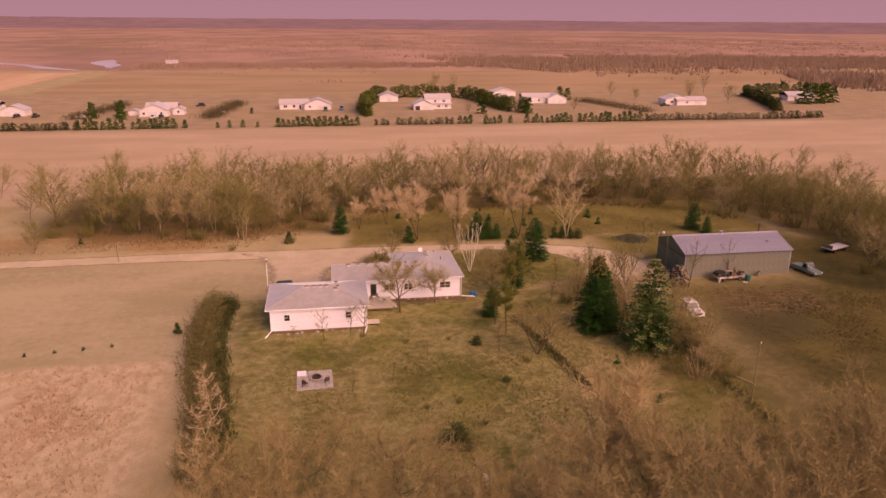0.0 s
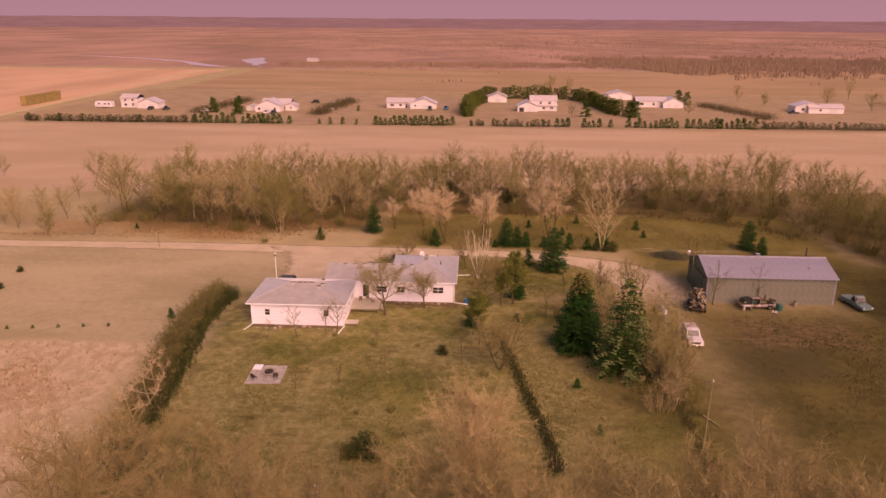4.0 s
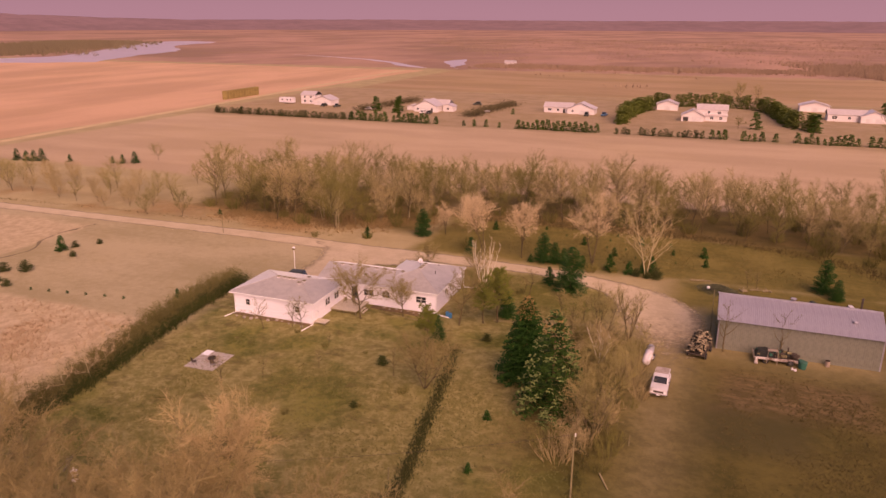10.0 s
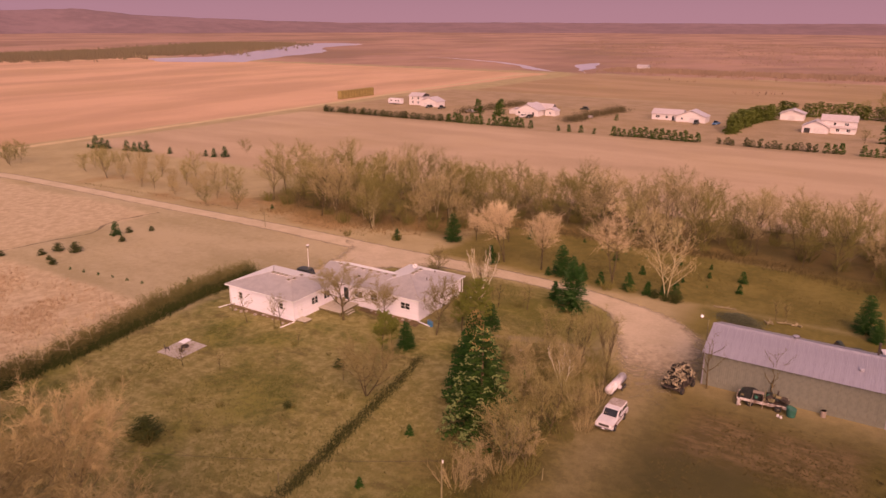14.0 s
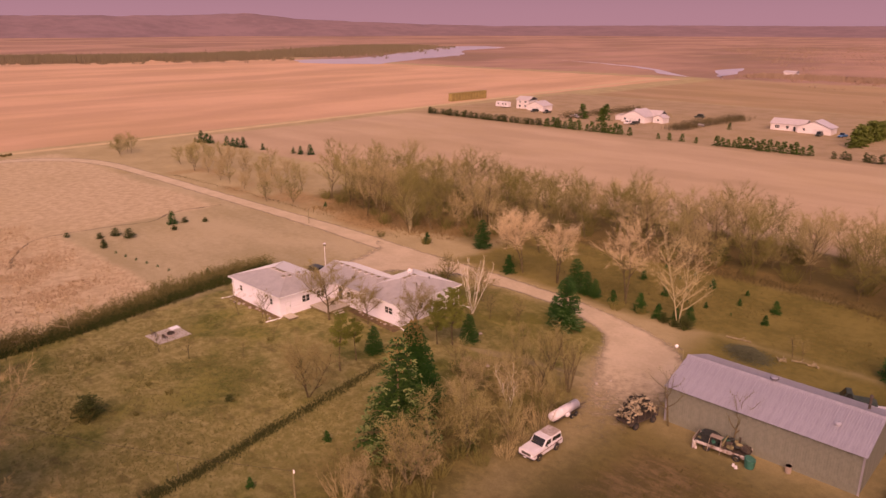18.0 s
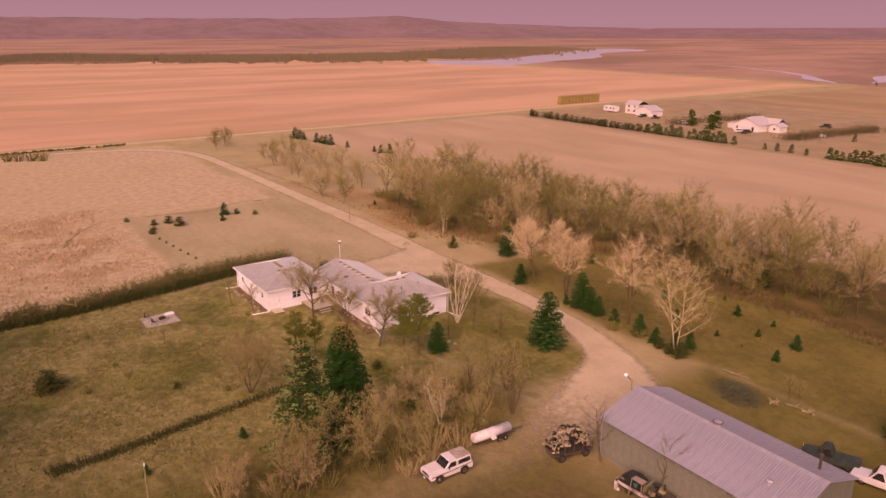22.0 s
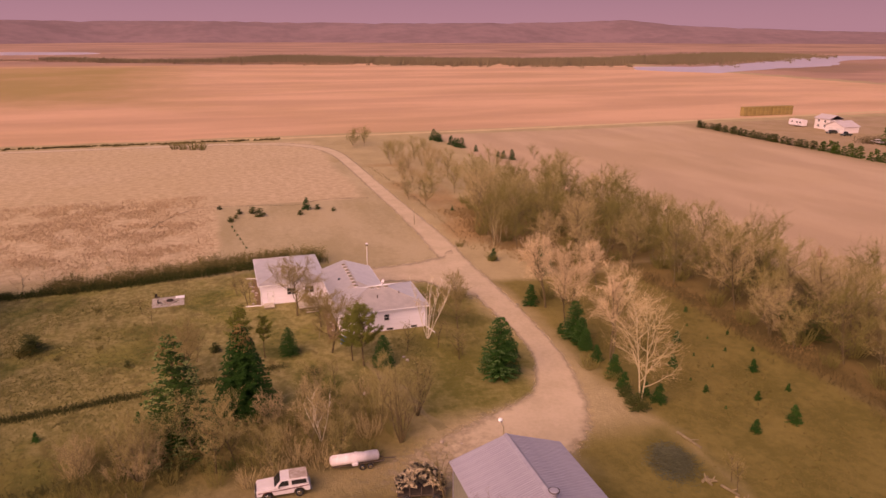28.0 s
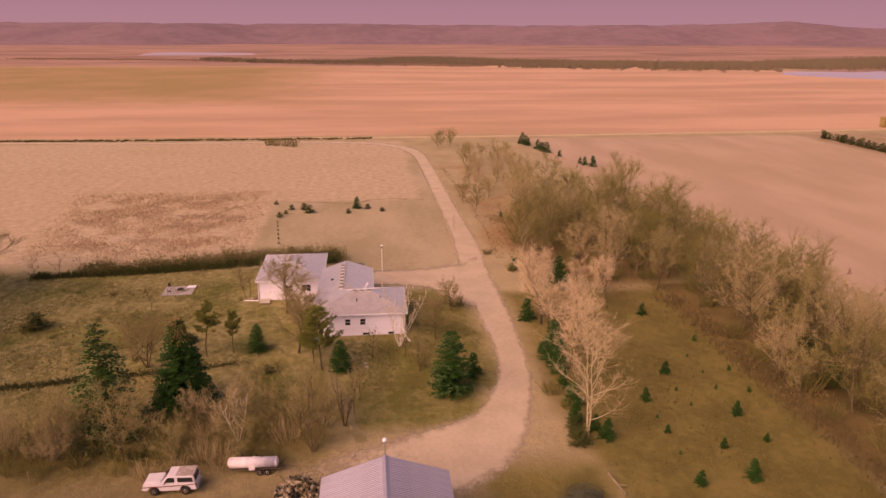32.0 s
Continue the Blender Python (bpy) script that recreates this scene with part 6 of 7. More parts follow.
# white nurse tank
tk = thing("tank_trailer", (46.1, 89.85, 0), "long white steel nurse tank on a small trailer", "tank", turn=87.5)
b = rod((-1.95, 0, 0.98), (1.95, 0, 0.98), 0.47, n=24)
for s in (-1, 1):
    e = bmesh.new()
    bmesh.ops.create_uvsphere(e, u_segments=24, v_segments=10, radius=0.47, matrix=Matrix.LocRotScale((s * 1.95, 0, 0.98), None, (0.6, 1, 1)))
    b = add(b, e)
part("tank", b, TANKWHITE, tk, smooth=True)
part("manhole", rod((0.1, 0, 1.40), (0.1, 0, 1.52), 0.14, n=14), TANKWHITE, tk)
for s in (-1, 1):
    part("frame_rail", box(-2.0, 2.6, s * 0.3 - 0.05, s * 0.3 + 0.05, 0.46, 0.56), STEEL, tk)
    for x in (0.6, 1.3):
        wheel(tk, x, s * 0.55, 0.27, 0.18)
part("valve_box", box(-0.3, 0.2, -0.62, -0.4, 0.55, 0.8), TANKWHITE, tk)
part("drawbar", rod((2.5, 0, 0.55), (3.7, 0, 0.45), 0.05), STEEL, tk)
# firewood pile on a wagon
wd = thing("firewood_wagon", (51.7, 94.4, 0), "old wagon heaped with split firewood", "wagon", turn=78, scale=1.15)
part("bed", box(-1.7, 1.7, -0.85, 0.85, 0.5, 0.6), STEEL, wd)
for x in (-1.1, 1.1):
    for s in (-1, 1):
        wheel(wd, x, s * 0.9, 0.33, 0.2, STEEL)
for k in range(5):
    part("stake", box(-1.7 + k * 0.85 - 0.04, -1.7 + k * 0.85 + 0.04, -0.9, -0.84, 0.5, 1.3), STEEL, wd)
LG = [mesh_of(rod((-0.28, 0, 0), (0.28, 0, 0), 0.10, 0.095, 7), LOGWOOD, "log"), mesh_of(prism([(-0.1, -0.07), (0.12, -0.07), (0.0, 0.11)], "x", -0.27, 0.27), LOGWOOD, "log")]
r7 = random.Random(17)
for k in range(230):
    x, y = r7.uniform(-1.65, 1.65), r7.uniform(-0.75, 0.75)
    top = 0.80 + 1.75 * max(0.0, 1 - (x / 1.9) ** 2) * (1 - (y / 1.1) ** 2)
    part("log", LG[k % 2], None, wd).matrix_local = pose(x, y, r7.uniform(max(0.68, top - 0.45), top), r7.uniform(0, 360), r7.uniform(-25, 25), r7.uniform(0, 180))

# brush pile and junk behind the shed
heap = thing("brush_pile", (53.9, 117.4, 0), "heap of cut grey-green branches on the ground", "brush pile", turn=-22)
hv, hf = [], []
for k in range(2600):
    hx, hy = r7.gauss(0, 1.25), r7.gauss(0, 0.85)
    hz = 1.0 * math.exp(-(hx / 2.1) ** 2 - (hy / 1.4) ** 2) * r7.uniform(0.15, 1.05)
    ha, hl = r7.uniform(0, math.pi), r7.uniform(0.25, 0.8)
    hd = Vector((math.cos(ha) * hl, math.sin(ha) * hl, r7.uniform(-0.12, 0.22)))
    hp = Vector((hx, hy, hz + 0.03))
    tube(hv, hf, [hp - hd * 0.5, hp + hd * 0.5], [0.022, 0.012], 3)
part("brushwood", from_lists("brushwood", hv, hf, islands("cut_branches", (0.045, 0.056, 0.028), (0.150, 0.150, 0.085))), None, heap)
for x, y, tz, ln in ((51.2, 121.1, 10, 3.0), (57.3, 119.0, 60, 1.0), (57.0, 118.6, 120, 1.1), (57.5, 118.6, 5, 0.8), (59.0, 119.6, 20, 1.7), (60.5, 120.0, 80, 1.0), (60.8, 119.8, 140, 0.9), (60.3, 119.6, 30, 0.8)):
    lg = thing("fallen_log", (x, y, 0.12), "bleached cut log lying in the grass", "log", "cut logs", turn=tz)
    part("trunk", rod((-ln / 2, 0, 0.05), (ln / 2, 0, 0.0), 0.14, 0.10, 8), LOGGREY, lg)
    part("stub", rod((0.1, 0, 0.05), (0.15 + 0.2 * ln, 0.15 + 0.1 * ln, 0.3), 0.06, 0.03, 6), LOGGREY, lg)
for x, y in ((57.9, 120.6), (59.2, 120.2)):
    plant("young_tree", small[0], (x, y), "thin leafless sapling beside the cut logs", "tree", "saplings", 0.8)
small_car((66.3, 112.9, 0), 20, surface("faded_dark_green_paint", (0.028, 0.045, 0.034), (0.055, 0.070, 0.055), 1.6, 0.7), "dark green old truck behind the shed", long=4.8, kind="pickup")
small_car((70.9, 112.9, 0), 12, CARWHITE, "old white pickup behind the shed", long=5.0, kind="pickup")
for x, y in ((46.0, 71), (-9.9, 43.5), (26.9, 58.3)):
    ps = thing("post", (x, y, -0.1), "weathered wooden fence post", "post", "fence posts")
    part("pole", rod((0, 0, 0), (0.05, 0, 1.3), 0.06, 0.05, 8), GREYWOOD, ps)
PX, PY, QX, QY = 9.7, 41.6, 42.5, 60.0
p1 = thing("utility_pole", (PX, PY, -0.1), "wooden power pole with a white transformer can", "utility pole", "power poles")
part("pole", rod((0, 0, 0), (0, 0, 8.6), 0.15, 0.11, 10), GREYWOOD, p1)
part("crossarm", box(-0.9, 0.9, -0.06, 0.06, 8.15, 8.27), GREYWOOD, p1).matrix_local = pose(0, 0, 0, 0, 0, 119)
can = part("transformer", rod((0.32, 0.12, 6.85), (0.32, 0.12, 7.65), 0.24, n=14), TANKWHITE, p1, "white transformer can with a dark band")
part("band", rod((0.32, 0.12, 7.15), (0.32, 0.12, 7.32), 0.248, n=14), CARDARK, can)
part("bushing", rod((0.32, 0.12, 7.65), (0.32, 0.12, 7.9), 0.05, n=8), LAMPGLASS, can)
p2 = thing("utility_pole", (QX, QY, -0.1), "slim pale weathered power pole", "utility pole", "power poles")
part("pole", rod((0, 0, 0), (0, 0, 7.2), 0.09, 0.06, 10), GREYWOOD, p2)
part("insulator", rod((0.1, 0, 6.9), (0.1, 0, 7.15), 0.05, n=8), LAMPGLASS, p2)
wire = thing("power_line", (PX, PY, 8.1), "thin sagging power line between two poles", "cable")
wv, wf = [], []
tube(wv, wf, [Vector(((QX - PX) * k / 12, (QY - PY) * k / 12, -1.15 * k / 12 - 3.2 * (k / 12) * (1 - k / 12))) for k in range(13)], [0.014] * 13, 4)
part("strand", from_lists("strand", wv, wf, STEEL), None, wire)
stick = thing("fallen_log", (44.6, 64.5, 0.1), "pale stripped pole lying in the grass", "log", turn=-65)
part("trunk", rod((-1.2, 0, 0.0), (1.2, 0, 0.05), 0.07, 0.05, 8), PALEBARK, stick)
ut = thing("utility_pole", (-34, 117.0, -0.1), "thin grey roadside pole", "pole")
part("pole", rod((0, 0, 0), (0, 0, 3.2), 0.06, 0.05, 8), GREYWOOD, ut)

# ---- the row of young conifers and the homes beyond the hay field ----
r8 = random.Random(8)
low_cedar = conifer(110, 3.3, 1.25, 7, 6, 0.6, needle=CEDAR, droop=0.05, curve=0.5)
row_sp = conifer(111, 4.4, 1.5, 11, 5, 0.66, needle=FARNEEDLE, droop=0.45, ragged=0.15, curve=0.85)


def row_of(x0, x1, gap, meshes, lo, hi, label, skip=0.15, y=271.5):
    x = x0
    while x < x1:
        if r8.random() > skip:
            plant("row_conifer", meshes, (x, y + r8.uniform(-0.7, 0.7) + 0.006 * (x - 40)), label, "tree", "field row", r8.uniform(lo, hi))
        x += gap * r8.uniform(0.8, 1.25)


row_of(-152, -86, 1.6, low_cedar, 0.70, 1.0, "rusty green juniper in a long field row", 0.05)
row_of(-86, -53, 1.9, row_sp, 0.58, 0.98, "young dark spruce in a long field row", 0.08)
row_of(-50, -20, 5.0, row_sp, 0.36, 0.75, "young dark spruce in a long field row", 0.3)
row_of(-17, 12, 1.9, row_sp, 0.55, 0.92, "young dark spruce in a long field row", 0.1)
row_of(19, 48, 2.0, low_cedar, 0.60, 0.95, "bushy juniper in a long field row")
row_of(51, 125, 1.9, row_sp, 0.48, 0.98, "young dark spruce in a long field row", 0.15)
row_of(127, 205, 2.2, low_cedar, 0.65, 1.1, "bushy juniper in a long field row", 0.1)

belt_sp = conifer(112, 4.4, 1.6, 10, 5, 0.68, needle=BELTNEEDLE, droop=0.4, ragged=0.2, curve=0.75)


def belt(pts, gap, meshes, lo, hi, label, group):
    for p in smooth_line([(x, y, 0) for x, y in pts], gap):
        plant("belt_conifer", meshes, (p.x + r8.uniform(-0.9, 0.9), p.y + r8.uniform(-0.9, 0.9)), label, "tree", group, r8.uniform(lo, hi))


belt([(17, 298), (17, 315), (19, 335), (24, 352)], 2.0, belt_sp, 1.25, 1.65, "tall green cedar in a shelterbelt", "shelterbelt")
belt([(24, 366), (40, 372), (58, 372), (70, 366), (75, 350), (77, 330), (80, 312), (86, 303)], 2.5, belt_sp, 1.2, 1.65, "tall dark conifer in a curved shelterbelt", "shelterbelt")
belt([(200, 296), (207, 312), (216, 335), (224, 360)], 2.6, low_cedar, 1.4, 2.0, "dark conifer in a shelterbelt", "shelterbelt")
belt([(232, 322), (238, 324), (246, 326), (252, 328)], 3.5, row_sp, 1.8, 2.4, "broad dark spruce beside a far house", "home spruces")
belt([(224, 362), (250, 372), (280, 372)], 3.0, row_sp, 1.2, 1.7, "dark conifer in a shelterbelt", "shelterbelt")
SHELTER = islands("dark_shelter_brush", (0.080, 0.066, 0.028), (0.145, 0.112, 0.050))
hedge("shelter_hedge", [(-96, 298), (-93, 318), (-89, 345)], 7.0, 3.0, 1.0, 43, "broad leafless brown shelter hedge", SHELTER, 20)
hedge("shelter_hedge", [(-45, 297), (-43, 315), (-39, 345)], 7.5, 3.2, 0.9, 44, "broad leafless green-brown shelter hedge", SHELTER, 22)
hedge("shelter_hedge", [(140, 298), (134, 318), (126, 345)], 7.0, 3.0, 1.0, 45, "broad leafless brown shelter hedge", SHELTER, 20)


# duller, pinker copy of the white siding, with distance haze in its colour
FARSIDING = surface("hazed_pale_siding", (0.76, 0.68, 0.65), (0.66, 0.585, 0.555), 0.5, 0.6, vary=0.6, stretch=(0.4, 0.4, 4))


def home_block(parent, cx, cy, w, d, h, rise, ridge, windows=(), doors=(), roof=SHINGLE2):
    """A block of a far house: walls, gable roof, windows (x, z, w, h) and doors (x, w, h) in the south wall."""
    x0, x1, y0, y1 = cx - w / 2, cx + w / 2, cy - d / 2, cy + d / 2
    ops = [(cx + x - a / 2, cx + x + a / 2, z, z + e) for x, z, a, e in windows]
    part("wall", wall_with_openings("x", y0 + 0.1, x0, x1, -0.2, h, 0.2, ops), FARSIDING, parent)
    wb = box(x0, x0 + 0.2, y0 + 0.2, y1, -0.2, h)
    wb = box(x1 - 0.2, x1, y0 + 0.2, y1, -0.2, h, bm=wb)
    part("wall", box(x0 + 0.2, x1 - 0.2, y1 - 0.2, y1, -0.2, h, bm=wb), FARSIDING, parent)
    if ridge == "x":
        part("roof", hip_roof(x0 - 0.4, x1 + 0.4, y0 - 0.5, y1 + 0.5, h + 0.16, rise, "gg"), roof, parent)
        for a in (x0, x1 - 0.2):
            part("gable", prism([(y0, h), (y1, h), (cy, h + rise * 0.9)], "x", a, a + 0.2), FARSIDING, parent)
    else:
        b = bmesh.new()
        for s in (-1, 1):
            xe = cx + s * (w / 2 + 0.45)
            vs = [b.verts.new(p) for p in ((xe, y0 - 0.5, h), (cx, y0 - 0.5, h + rise), (cx, y1 + 0.5, h + rise), (xe, y1 + 0.5, h))]
            us = [b.verts.new((v.co.x, v.co.y, v.co.z + 0.16)) for v in vs]
            b.faces.new(us if s > 0 else us[::-1])
            b.faces.new(vs[::-1] if s > 0 else vs)
            for i in range(4):
                b.faces.new((vs[i], vs[(i + 1) % 4], us[(i + 1) % 4], us[i]))
        bmesh.ops.recalc_face_normals(b, faces=b.faces[:])
        part("roof", b, roof, parent)
        for a in (y0, y1 - 0.2):
            part("gable", prism([(x0, h), (x1, h), (cx, h + rise * (1 - 0.45 / (w / 2)))], "y", a, a + 0.2), FARSIDING, parent)
    for x, z, a, e in windows:
        window(parent, "x", y0 + 0.1, cx + x - a / 2, cx + x + a / 2, z, z + e, -1, 2 if a > 1.2 else 1)
    for x, a, e, m in doors:
        part("door", box(cx + x - a / 2, cx + x + a / 2, y0 - 0.03, y0 - 0.003, 0.05, e, 0.01), m, parent)


# near-black door panels: the dark inside of an open garage is painted on
DARKDOOR = surface("open_garage_dark", (0.03, 0.03, 0.03), (0.05, 0.045, 0.04), 1.0, 0.7)
GDOOR = surface("garage_door", (0.66, 0.62, 0.60), (0.56, 0.52, 0.5), 1.0, 0.5)


def home(at, label, blocks):
    h = thing("house", (at[0], at[1], 0), label, "house", "far homes", scale=0.83)
    for bl in blocks:
        home_block(h, *bl)
    return h


home((-130, 315), "far white house with a two-storey middle and a gabled garage", [
    (-3, 4, 9, 8, 5.0, 1.8, "x", ((-2, 1.0, 1.4, 1.2), (2, 1.0, 1.4, 1.2), (-2, 3.4, 1.2, 1.1), (2, 3.4, 1.2, 1.1)), ()),
    (8.5, 1, 11, 9, 2.8, 2.4, "y", (), ((-2.2, 2.6, 2.2, GDOOR), (2.2, 2.6, 2.2, GDOOR)))])
rvn = thing("camper_trailer", (-142, 312, 0), "white camper trailer parked beside a far house", "trailer")
part("body", prism([(-3.8, 0.6), (-4.0, 1.6), (-3.6, 3.0), (3.8, 3.0), (3.8, 0.6)], "y", -1.2, 1.2, 0.08), TANKWHITE, rvn)
for x in (-2, 0.6, 2.4):
    part("side_window", box(x - 0.45, x + 0.45, -1.22, -1.2, 1.7, 2.3), GLASS, rvn)
for x in (-0.6, 0.5):
    for s in (-1, 1):
        wheel(rvn, x, s * 0.95, 0.33, 0.2)
home((-68, 309), "far white house with a broad front gable and small side sheds", [
    (0, 2, 13, 12, 2.9, 3.2, "y", ((-4.4, 1.0, 1.2, 1.1),), ((-0.6, 4.6, 2.2, GDOOR), (3.6, 1.0, 2.1, DARKDOOR))),
    (2, 9, 15, 7, 3.0, 2.4, "x", (), ()),
    (10.5, 5, 5.5, 6, 2.5, 1.5, "y", ((0, 1.0, 1.0, 1.0),), ()),
    (-10, 3, 5, 5, 2.0, 1.0, "y", (), ())])
home((-9, 326), "far white ranch house with a gabled double garage", [
    (-5, 3, 15, 8.5, 2.9, 2.1, "x", ((-4.5, 1.0, 2.0, 1.2), (0, 1.0, 1.2, 1.2)), ((3.2, 1.0, 2.1, DARKDOOR),)),
    (7.5, 0, 14, 9, 2.8, 3.0, "y", ((-4.2, 1.2, 1.0, 1.0),), ((1.6, 4.6, 2.2, GDOOR),))])
home((47, 320), "far two-storey house with a front-gabled garage and a porch", [
    (4, 6, 14, 8, 5.2, 2.3, "x", ((-1.5, 3.5, 1.0, 1.1), (3.2, 3.5, 1.6, 1.1), (3.4, 1.0, 1.8, 1.2)), ()),
    (-4.6, 0, 10.5, 8, 2.7, 2.8, "y", (), ((1.7, 4.4, 2.2, GDOOR), (-3.2, 2.4, 2.2, DARKDOOR))),
    (6, 1.4, 10, 2.6, 2.6, 0.7, "x", ((-2, 0.9, 1.4, 1.3), (2.2, 0.9, 1.4, 1.3)), ())])
for x, y, w in ((31, 356, 9), (93, 374, 12)):
    sh = thing("garden_shed", (x, y, 0), "far white shed with a low gable roof", "shed", "far sheds")
    home_block(sh, 0, 0, w, 7, 2.6, 1.8, "y", (), ((0, 2.6, 2.1, GDOOR),))
home((104, 340), "far white ranch house with a gabled garage", [
    (-3, 3, 17, 9, 3.2, 2.2, "x", ((-5.5, 1.2, 2.2, 1.3), (1, 1.2, 1.2, 1.2)), ()),
    (8, 0, 11, 9, 2.9, 2.8, "y", (), ((-2, 2.6, 2.2, GDOOR), (2, 2.6, 2.2, GDOOR)))])
home((168, 326), "far tan ranch house among bare trees", [
    (-1, 3, 16, 9, 3.2, 2.3, "y", ((-4, 1.2, 1.6, 1.2), (4, 1.2, 1.6, 1.2)), ()),
    (6, 0, 18, 8, 2.7, 1.9, "x", ((-3, 1.1, 1.2, 1.1),), ((3.5, 4.6, 2.2, GDOOR),))])
home((240, 338), "far grey house behind dark spruces", [(0, 3, 18, 9, 3.0, 2.2, "x", ((-4, 1.1, 1.6, 1.2), (3, 1.1, 1.6, 1.2)), ())])
home((-128, 268 + 400), "very far farm building on the river flats", [(0, 0, 12, 8, 3.0, 1.5, "x", (), ())])
for x, y, t, m, k, lab in ((-120, 308, 90, CARDARK, "sedan", "dark car before a far garage"), (-113, 308, 88, CARDARK, "pickup", "dark pickup before a far garage"), (-95, 303, 5, CARWHITE, "sedan", "white car on a far lawn"),
                           (-67, 300, 92, CARWHITE, "sedan", "white car before a far garage"), (-64, 300, 90, CARDARK, "sedan", "dark car before a far garage"), (0.5, 318, 90, CARDARK, "van", "dark van before a far garage"),
                           (7.5, 321, 80, CARBLUE, "pickup", "bright blue pickup beside a far house"), (158, 320, 5, CARDARK, "pickup", "dark pickup beside a far house"), (-55, 340, 10, CARDARK, "van", "dark van on a far lawn")):
    small_car((x, y, 0), t, m, lab, "cars at the far homes", kind=k)
for x, y, s in ((-90, 302, 1.5), (-80, 304, 1.6), (-78, 298, 1.4), (86, 300, 1.6), (66, 302, 1.5), (117, 352, 1.6), (121, 352, 1.4), (-30, 312, 0.6)):
    plant("lawn_spruce", row_sp, (x, y), "dark spruce on a far lawn", "tree", "far lawn trees", s)
for x, y, s in ((56, 386, 0.9), (70, 392, 0.9), (63, 410, 1.2), (150, 366, 0.8), (180, 340, 0.9), (186, 350, 0.9), (156, 350, 0.8), (-58, 318, 0.5), (14, 312, 0.5), (60, 300, 0.5), (110, 310, 0.6), (196, 330, 0.9), (210, 380, 1.0)):
    plant("far_tree", rng.choice(wood_kinds), (x, y), "leafless tree among the far homes", "tree", "far bare trees", s)
tank_f = thing("propane_tank", (-42, 313, 0), "small white tank on a far lawn", "tank")
part("tank", rod((-1.2, 0, 0.7), (1.2, 0, 0.7), 0.45, n=14), TANKWHITE, tank_f)
part("leg", box(-0.9, -0.7, -0.3, 0.3, 0, 0.4, bm=box(0.7, 0.9, -0.3, 0.3, 0, 0.4)), STEEL, tank_f)

# bale stack beside the country road
stack = thing("bale_stack", (-181, 330, 0), "long straight stack of square straw bales", "bale stack")
BALE = [mesh_of(box(-1.15, 1.15, -0.6, 0.6, 0, 1.05, 0.06), HAY, "bale")]
for lay in range(4):
    for i in range(12):
        for k in range(2):
            part("bale", BALE[0], None, stack).matrix_local = pose(-0.62 + k * 1.24 + r8.uniform(-0.05, 0.05), -13.2 + i * 2.36, lay * 1.06, 0, 0, 90 + r8.uniform(-1.5, 1.5))

# ---- far woods, reeds and field edges ----


def clumps(name, where, count, height, width, seed, label, material=FARWOOD, thin=0.45):
    """A far belt of brush and trees: many ragged uprights. where(r) gives a place."""
    r = random.Random(seed)
    v, f = [], []
    for _ in range(count):
        x, y, s = where(r)
        h, w = height * s * r.uniform(0.7, 1.05), width * r.uniform(0.5, 1.1)
        for _ in range(9):
            px, py = x + r.uniform(-w, w), y + r.uniform(-w, w)
            a, t = r.uniform(0, math.pi), h * r.uniform(0.45, 1.0)
            dx, dy = math.cos(a) * thin, math.sin(a) * thin
            b = len(v)
            v.extend(((px - dx, py - dy, 0), (px + dx, py + dy, 0), (px + r.uniform(-0.25, 0.25) * t, py + r.uniform(-0.25, 0.25) * t, t)))
            f.append((b, b + 1, b + 2))
    tagged(new(name, from_lists(name, v, f, material)), label, "woods", kind="stuff")


def along(pts, spread):
    segs = [(Vector((*a, 0)), Vector((*b, 0))) for a, b in zip(pts, pts[1:])]
    lens = [(b - a).length for a, b in segs]

    def where(r):
        a, b = r.choices(segs, lens)[0]
        p = a.lerp(b, r.random())
        s = r.gauss(0, 1)
        n = Vector((-(b - a).y, (b - a).x, 0)).normalized() * s * spread
        return p.x + n.x, p.y + n.y, 1.0
    return where


clumps("far_wood_west", along([(-1000, 130), (-845, 300), (-780, 430), (-745, 570), (-840, 800), (-970, 1010)], 42), 14000, 6.6, 3.5, 61, "dark belt of bare trees beyond the stubble field")
clumps("far_tree_line", along([(-1000, -130), (-900, -20), (-850, 130)], 9), 900, 7.0, 3, 62, "thin line of trees at the field's far edge")
clumps("far_edge_brush", along([(-1060, -420), (-1000, -160), (-870, 40), (-780, 240)], 10), 2200, 2.6, 5, 68, "low brown brush at the field's far edge", FARBRUSH)
clumps("far_wood_north", along([(140, 645), (270, 690), (390, 690), (520, 660), (760, 640)], 55), 9000, 4.2, 4.5, 63, "brown woods along the river to the north", FARBRUSH)
clumps("far_wood_east", along([(330, 470), (420, 430), (560, 420), (700, 430)], 30), 5000, 5.5, 4, 64, "brown woods east of the far homes", FARBRUSH)
clumps("far_brush", along([(-150, 640), (-20, 640), (150, 650)], 14), 1600, 2.6, 4, 65, "low brush along the creek", FARBRUSH)
clumps("marsh_thickets", along([(-400, 1200), (0, 1400), (500, 1300), (1000, 1100)], 260), 2500, 2.6, 12, 66, "scattered thickets on the river flats", FARBRUSH)
clumps("field_edge_weeds", along([(-178, -400), (-168, -60), (-165, 9), (-164.5, 60), (-164, 102)], 0.7), 1100, 0.7, 0.7, 67, "dead weeds along the country road", WEED)

# ---- grass tufts and weeds ----


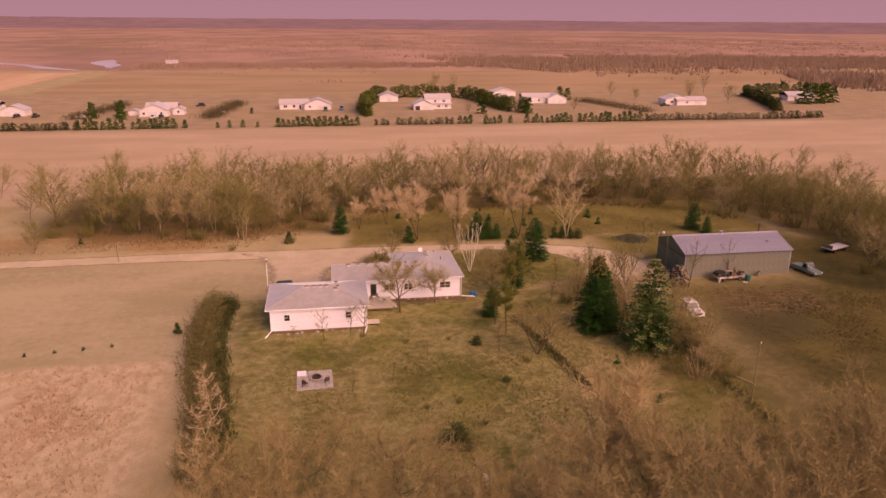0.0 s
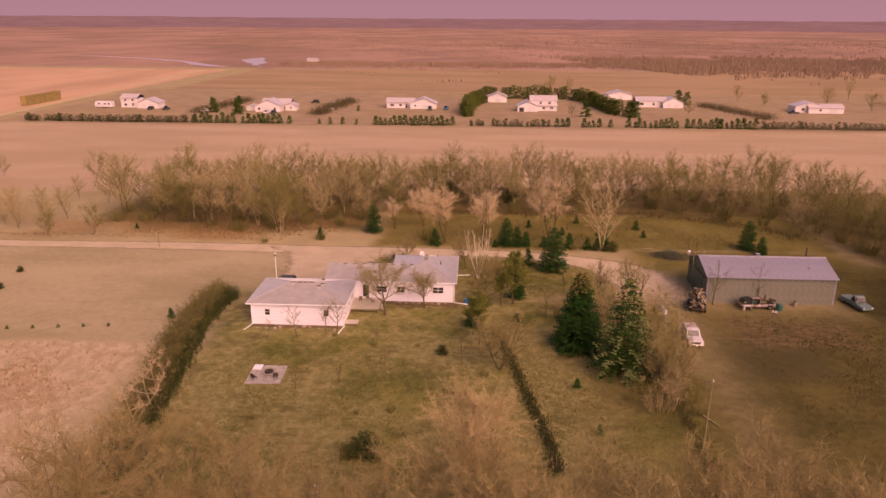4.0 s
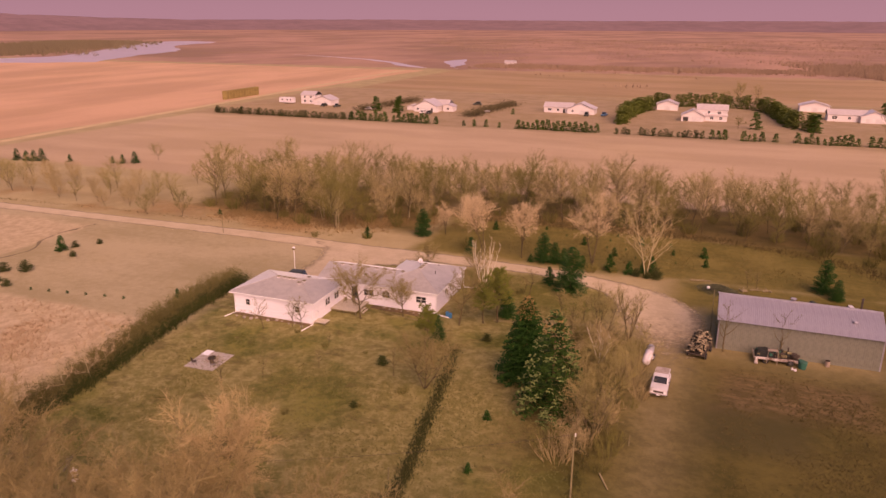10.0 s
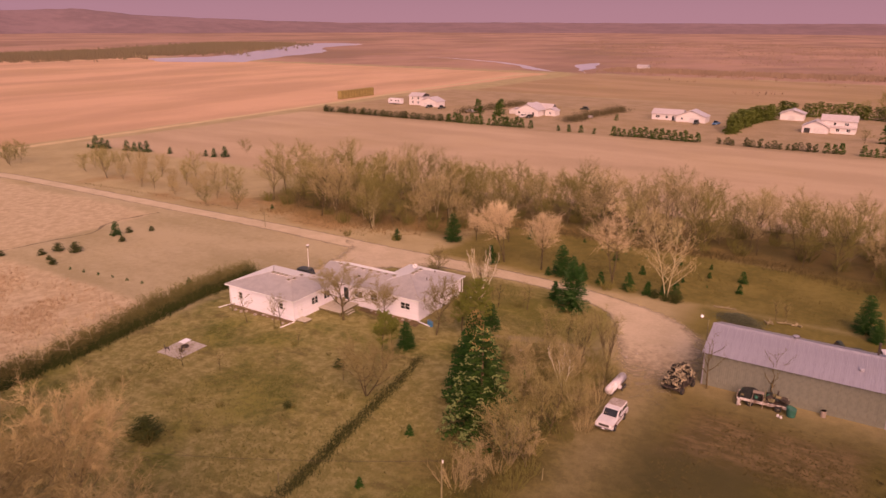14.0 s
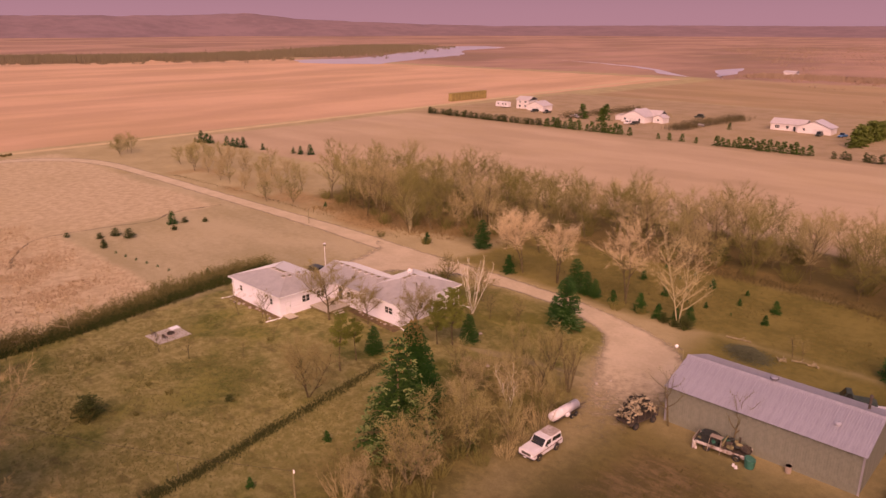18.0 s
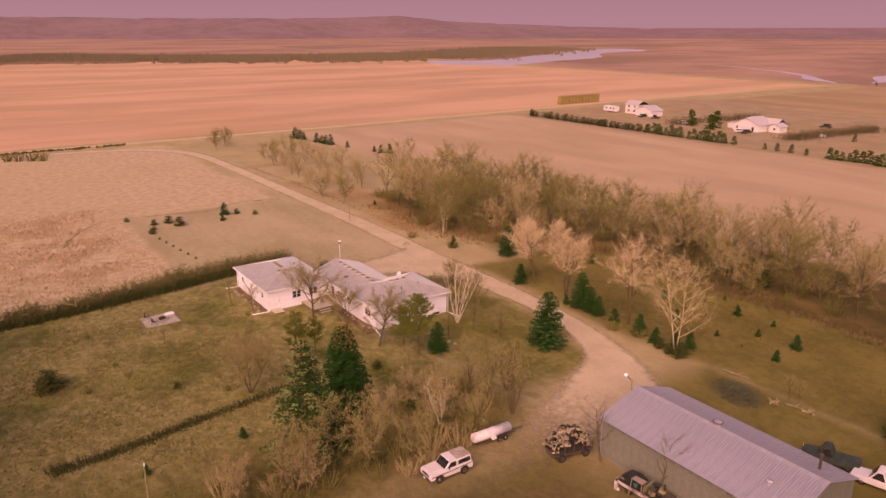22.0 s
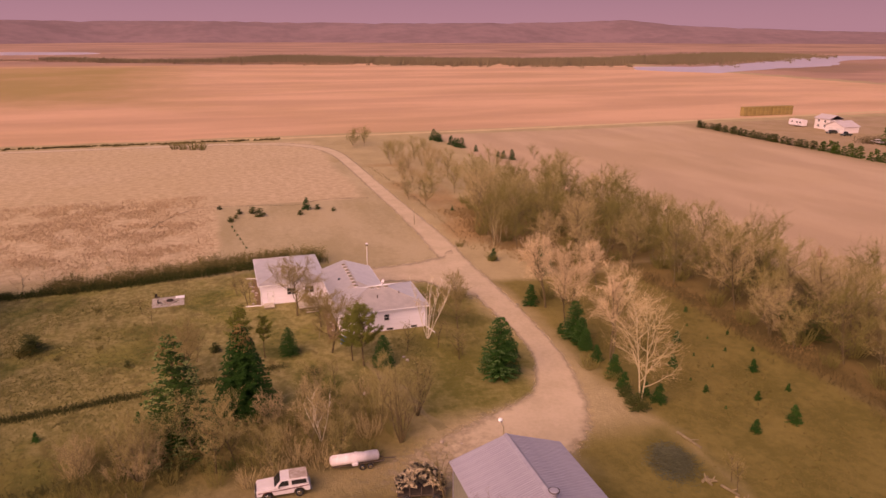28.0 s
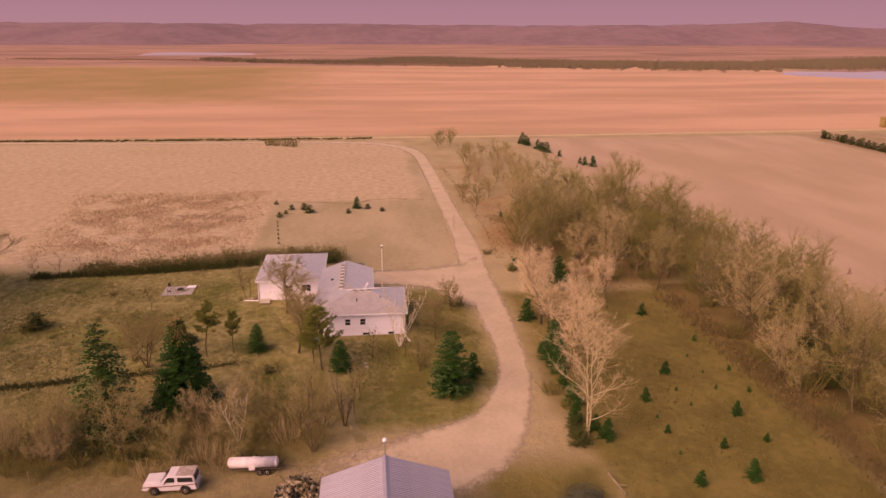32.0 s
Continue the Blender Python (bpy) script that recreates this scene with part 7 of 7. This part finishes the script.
def tufts(name, poly, count, height, seed, label, material):
    r = random.Random(seed)
    v, f = [], []
    xs, ys = [p[0] for p in poly], [p[1] for p in poly]
    n = 0
    while n < count:
        x, y = r.uniform(min(xs), max(xs)), r.uniform(min(ys), max(ys))
        d = min(abs((Vector((x, y)) - Vector(a)).cross((Vector(b) - Vector(a)).normalized())) for a, b in zip(poly, poly[1:] + poly[:1]))
        if not inside(x, y, poly) or d < r.random() * 9 or noise.noise(Vector((x * 0.16, y * 0.16, seed))) < r.uniform(-0.5, 0.35):
            continue
        n += 1
        h, zg = height * r.uniform(0.4, 1.3), lift(x, y) - 0.01
        for _ in range(5):
            a = r.uniform(0, 2 * math.pi)
            dx, dy = math.cos(a), math.sin(a)
            q = r.uniform(0.0, 0.18)
            bx, by = x + r.uniform(-q, q), y + r.uniform(-q, q)
            b = len(v)
            v.extend(((bx - dy * 0.03, by + dx * 0.03, zg), (bx + dy * 0.03, by - dx * 0.03, zg), (bx + dx * h * 0.7, by + dy * h * 0.7, zg + h)))
            f.append((b, b + 1, b + 2))
    tagged(new(name, from_lists(name, v, f, material)), label, "grass", kind="stuff")


tufts("lawn_grass", [(-11, 46), (44, 46), (44, 83), (4, 83), (-10, 83.5)], 15000, 0.16, 71, "uneven dry lawn grass in tufts", TUFT)
tufts("lot_grass", [(-75, 30), (-18, 40), (-18, 78), (-34, 80), (-75, 78)], 11000, 0.34, 72, "rough uncut pale grass clumps", islands("rough_grass", (0.52, 0.36, 0.21), (0.36, 0.25, 0.14)))
tufts("pasture_grass", [(20, 120), (66, 120), (74, 128), (60, 141), (20, 143), (4, 134)], 3500, 0.2, 73, "dry pasture grass in tufts", islands("pasture_tufts", (0.215, 0.165, 0.052), (0.15, 0.122, 0.036)))
tufts("yard_weeds", [(53, 60), (80, 60), (82, 92), (53, 93)], 5000, 0.16, 74, "sparse dead weeds in the machine yard", WEED)
tufts("island_grass", [(19, 96), (33, 98), (32, 112), (20, 115), (12, 113), (12, 106), (19, 105)], 4000, 0.15, 76, "greenish grass inside the drive's bend", TUFT)
tufts("litter_weeds", [(-48, 123.5), (-10, 124), (18, 142), (40, 143), (40, 150), (-48, 140)], 7000, 0.35, 77, "reddish dead weeds and leaves at the wood's edge", islands("dead_weeds", (0.32, 0.205, 0.085), (0.22, 0.152, 0.065)))
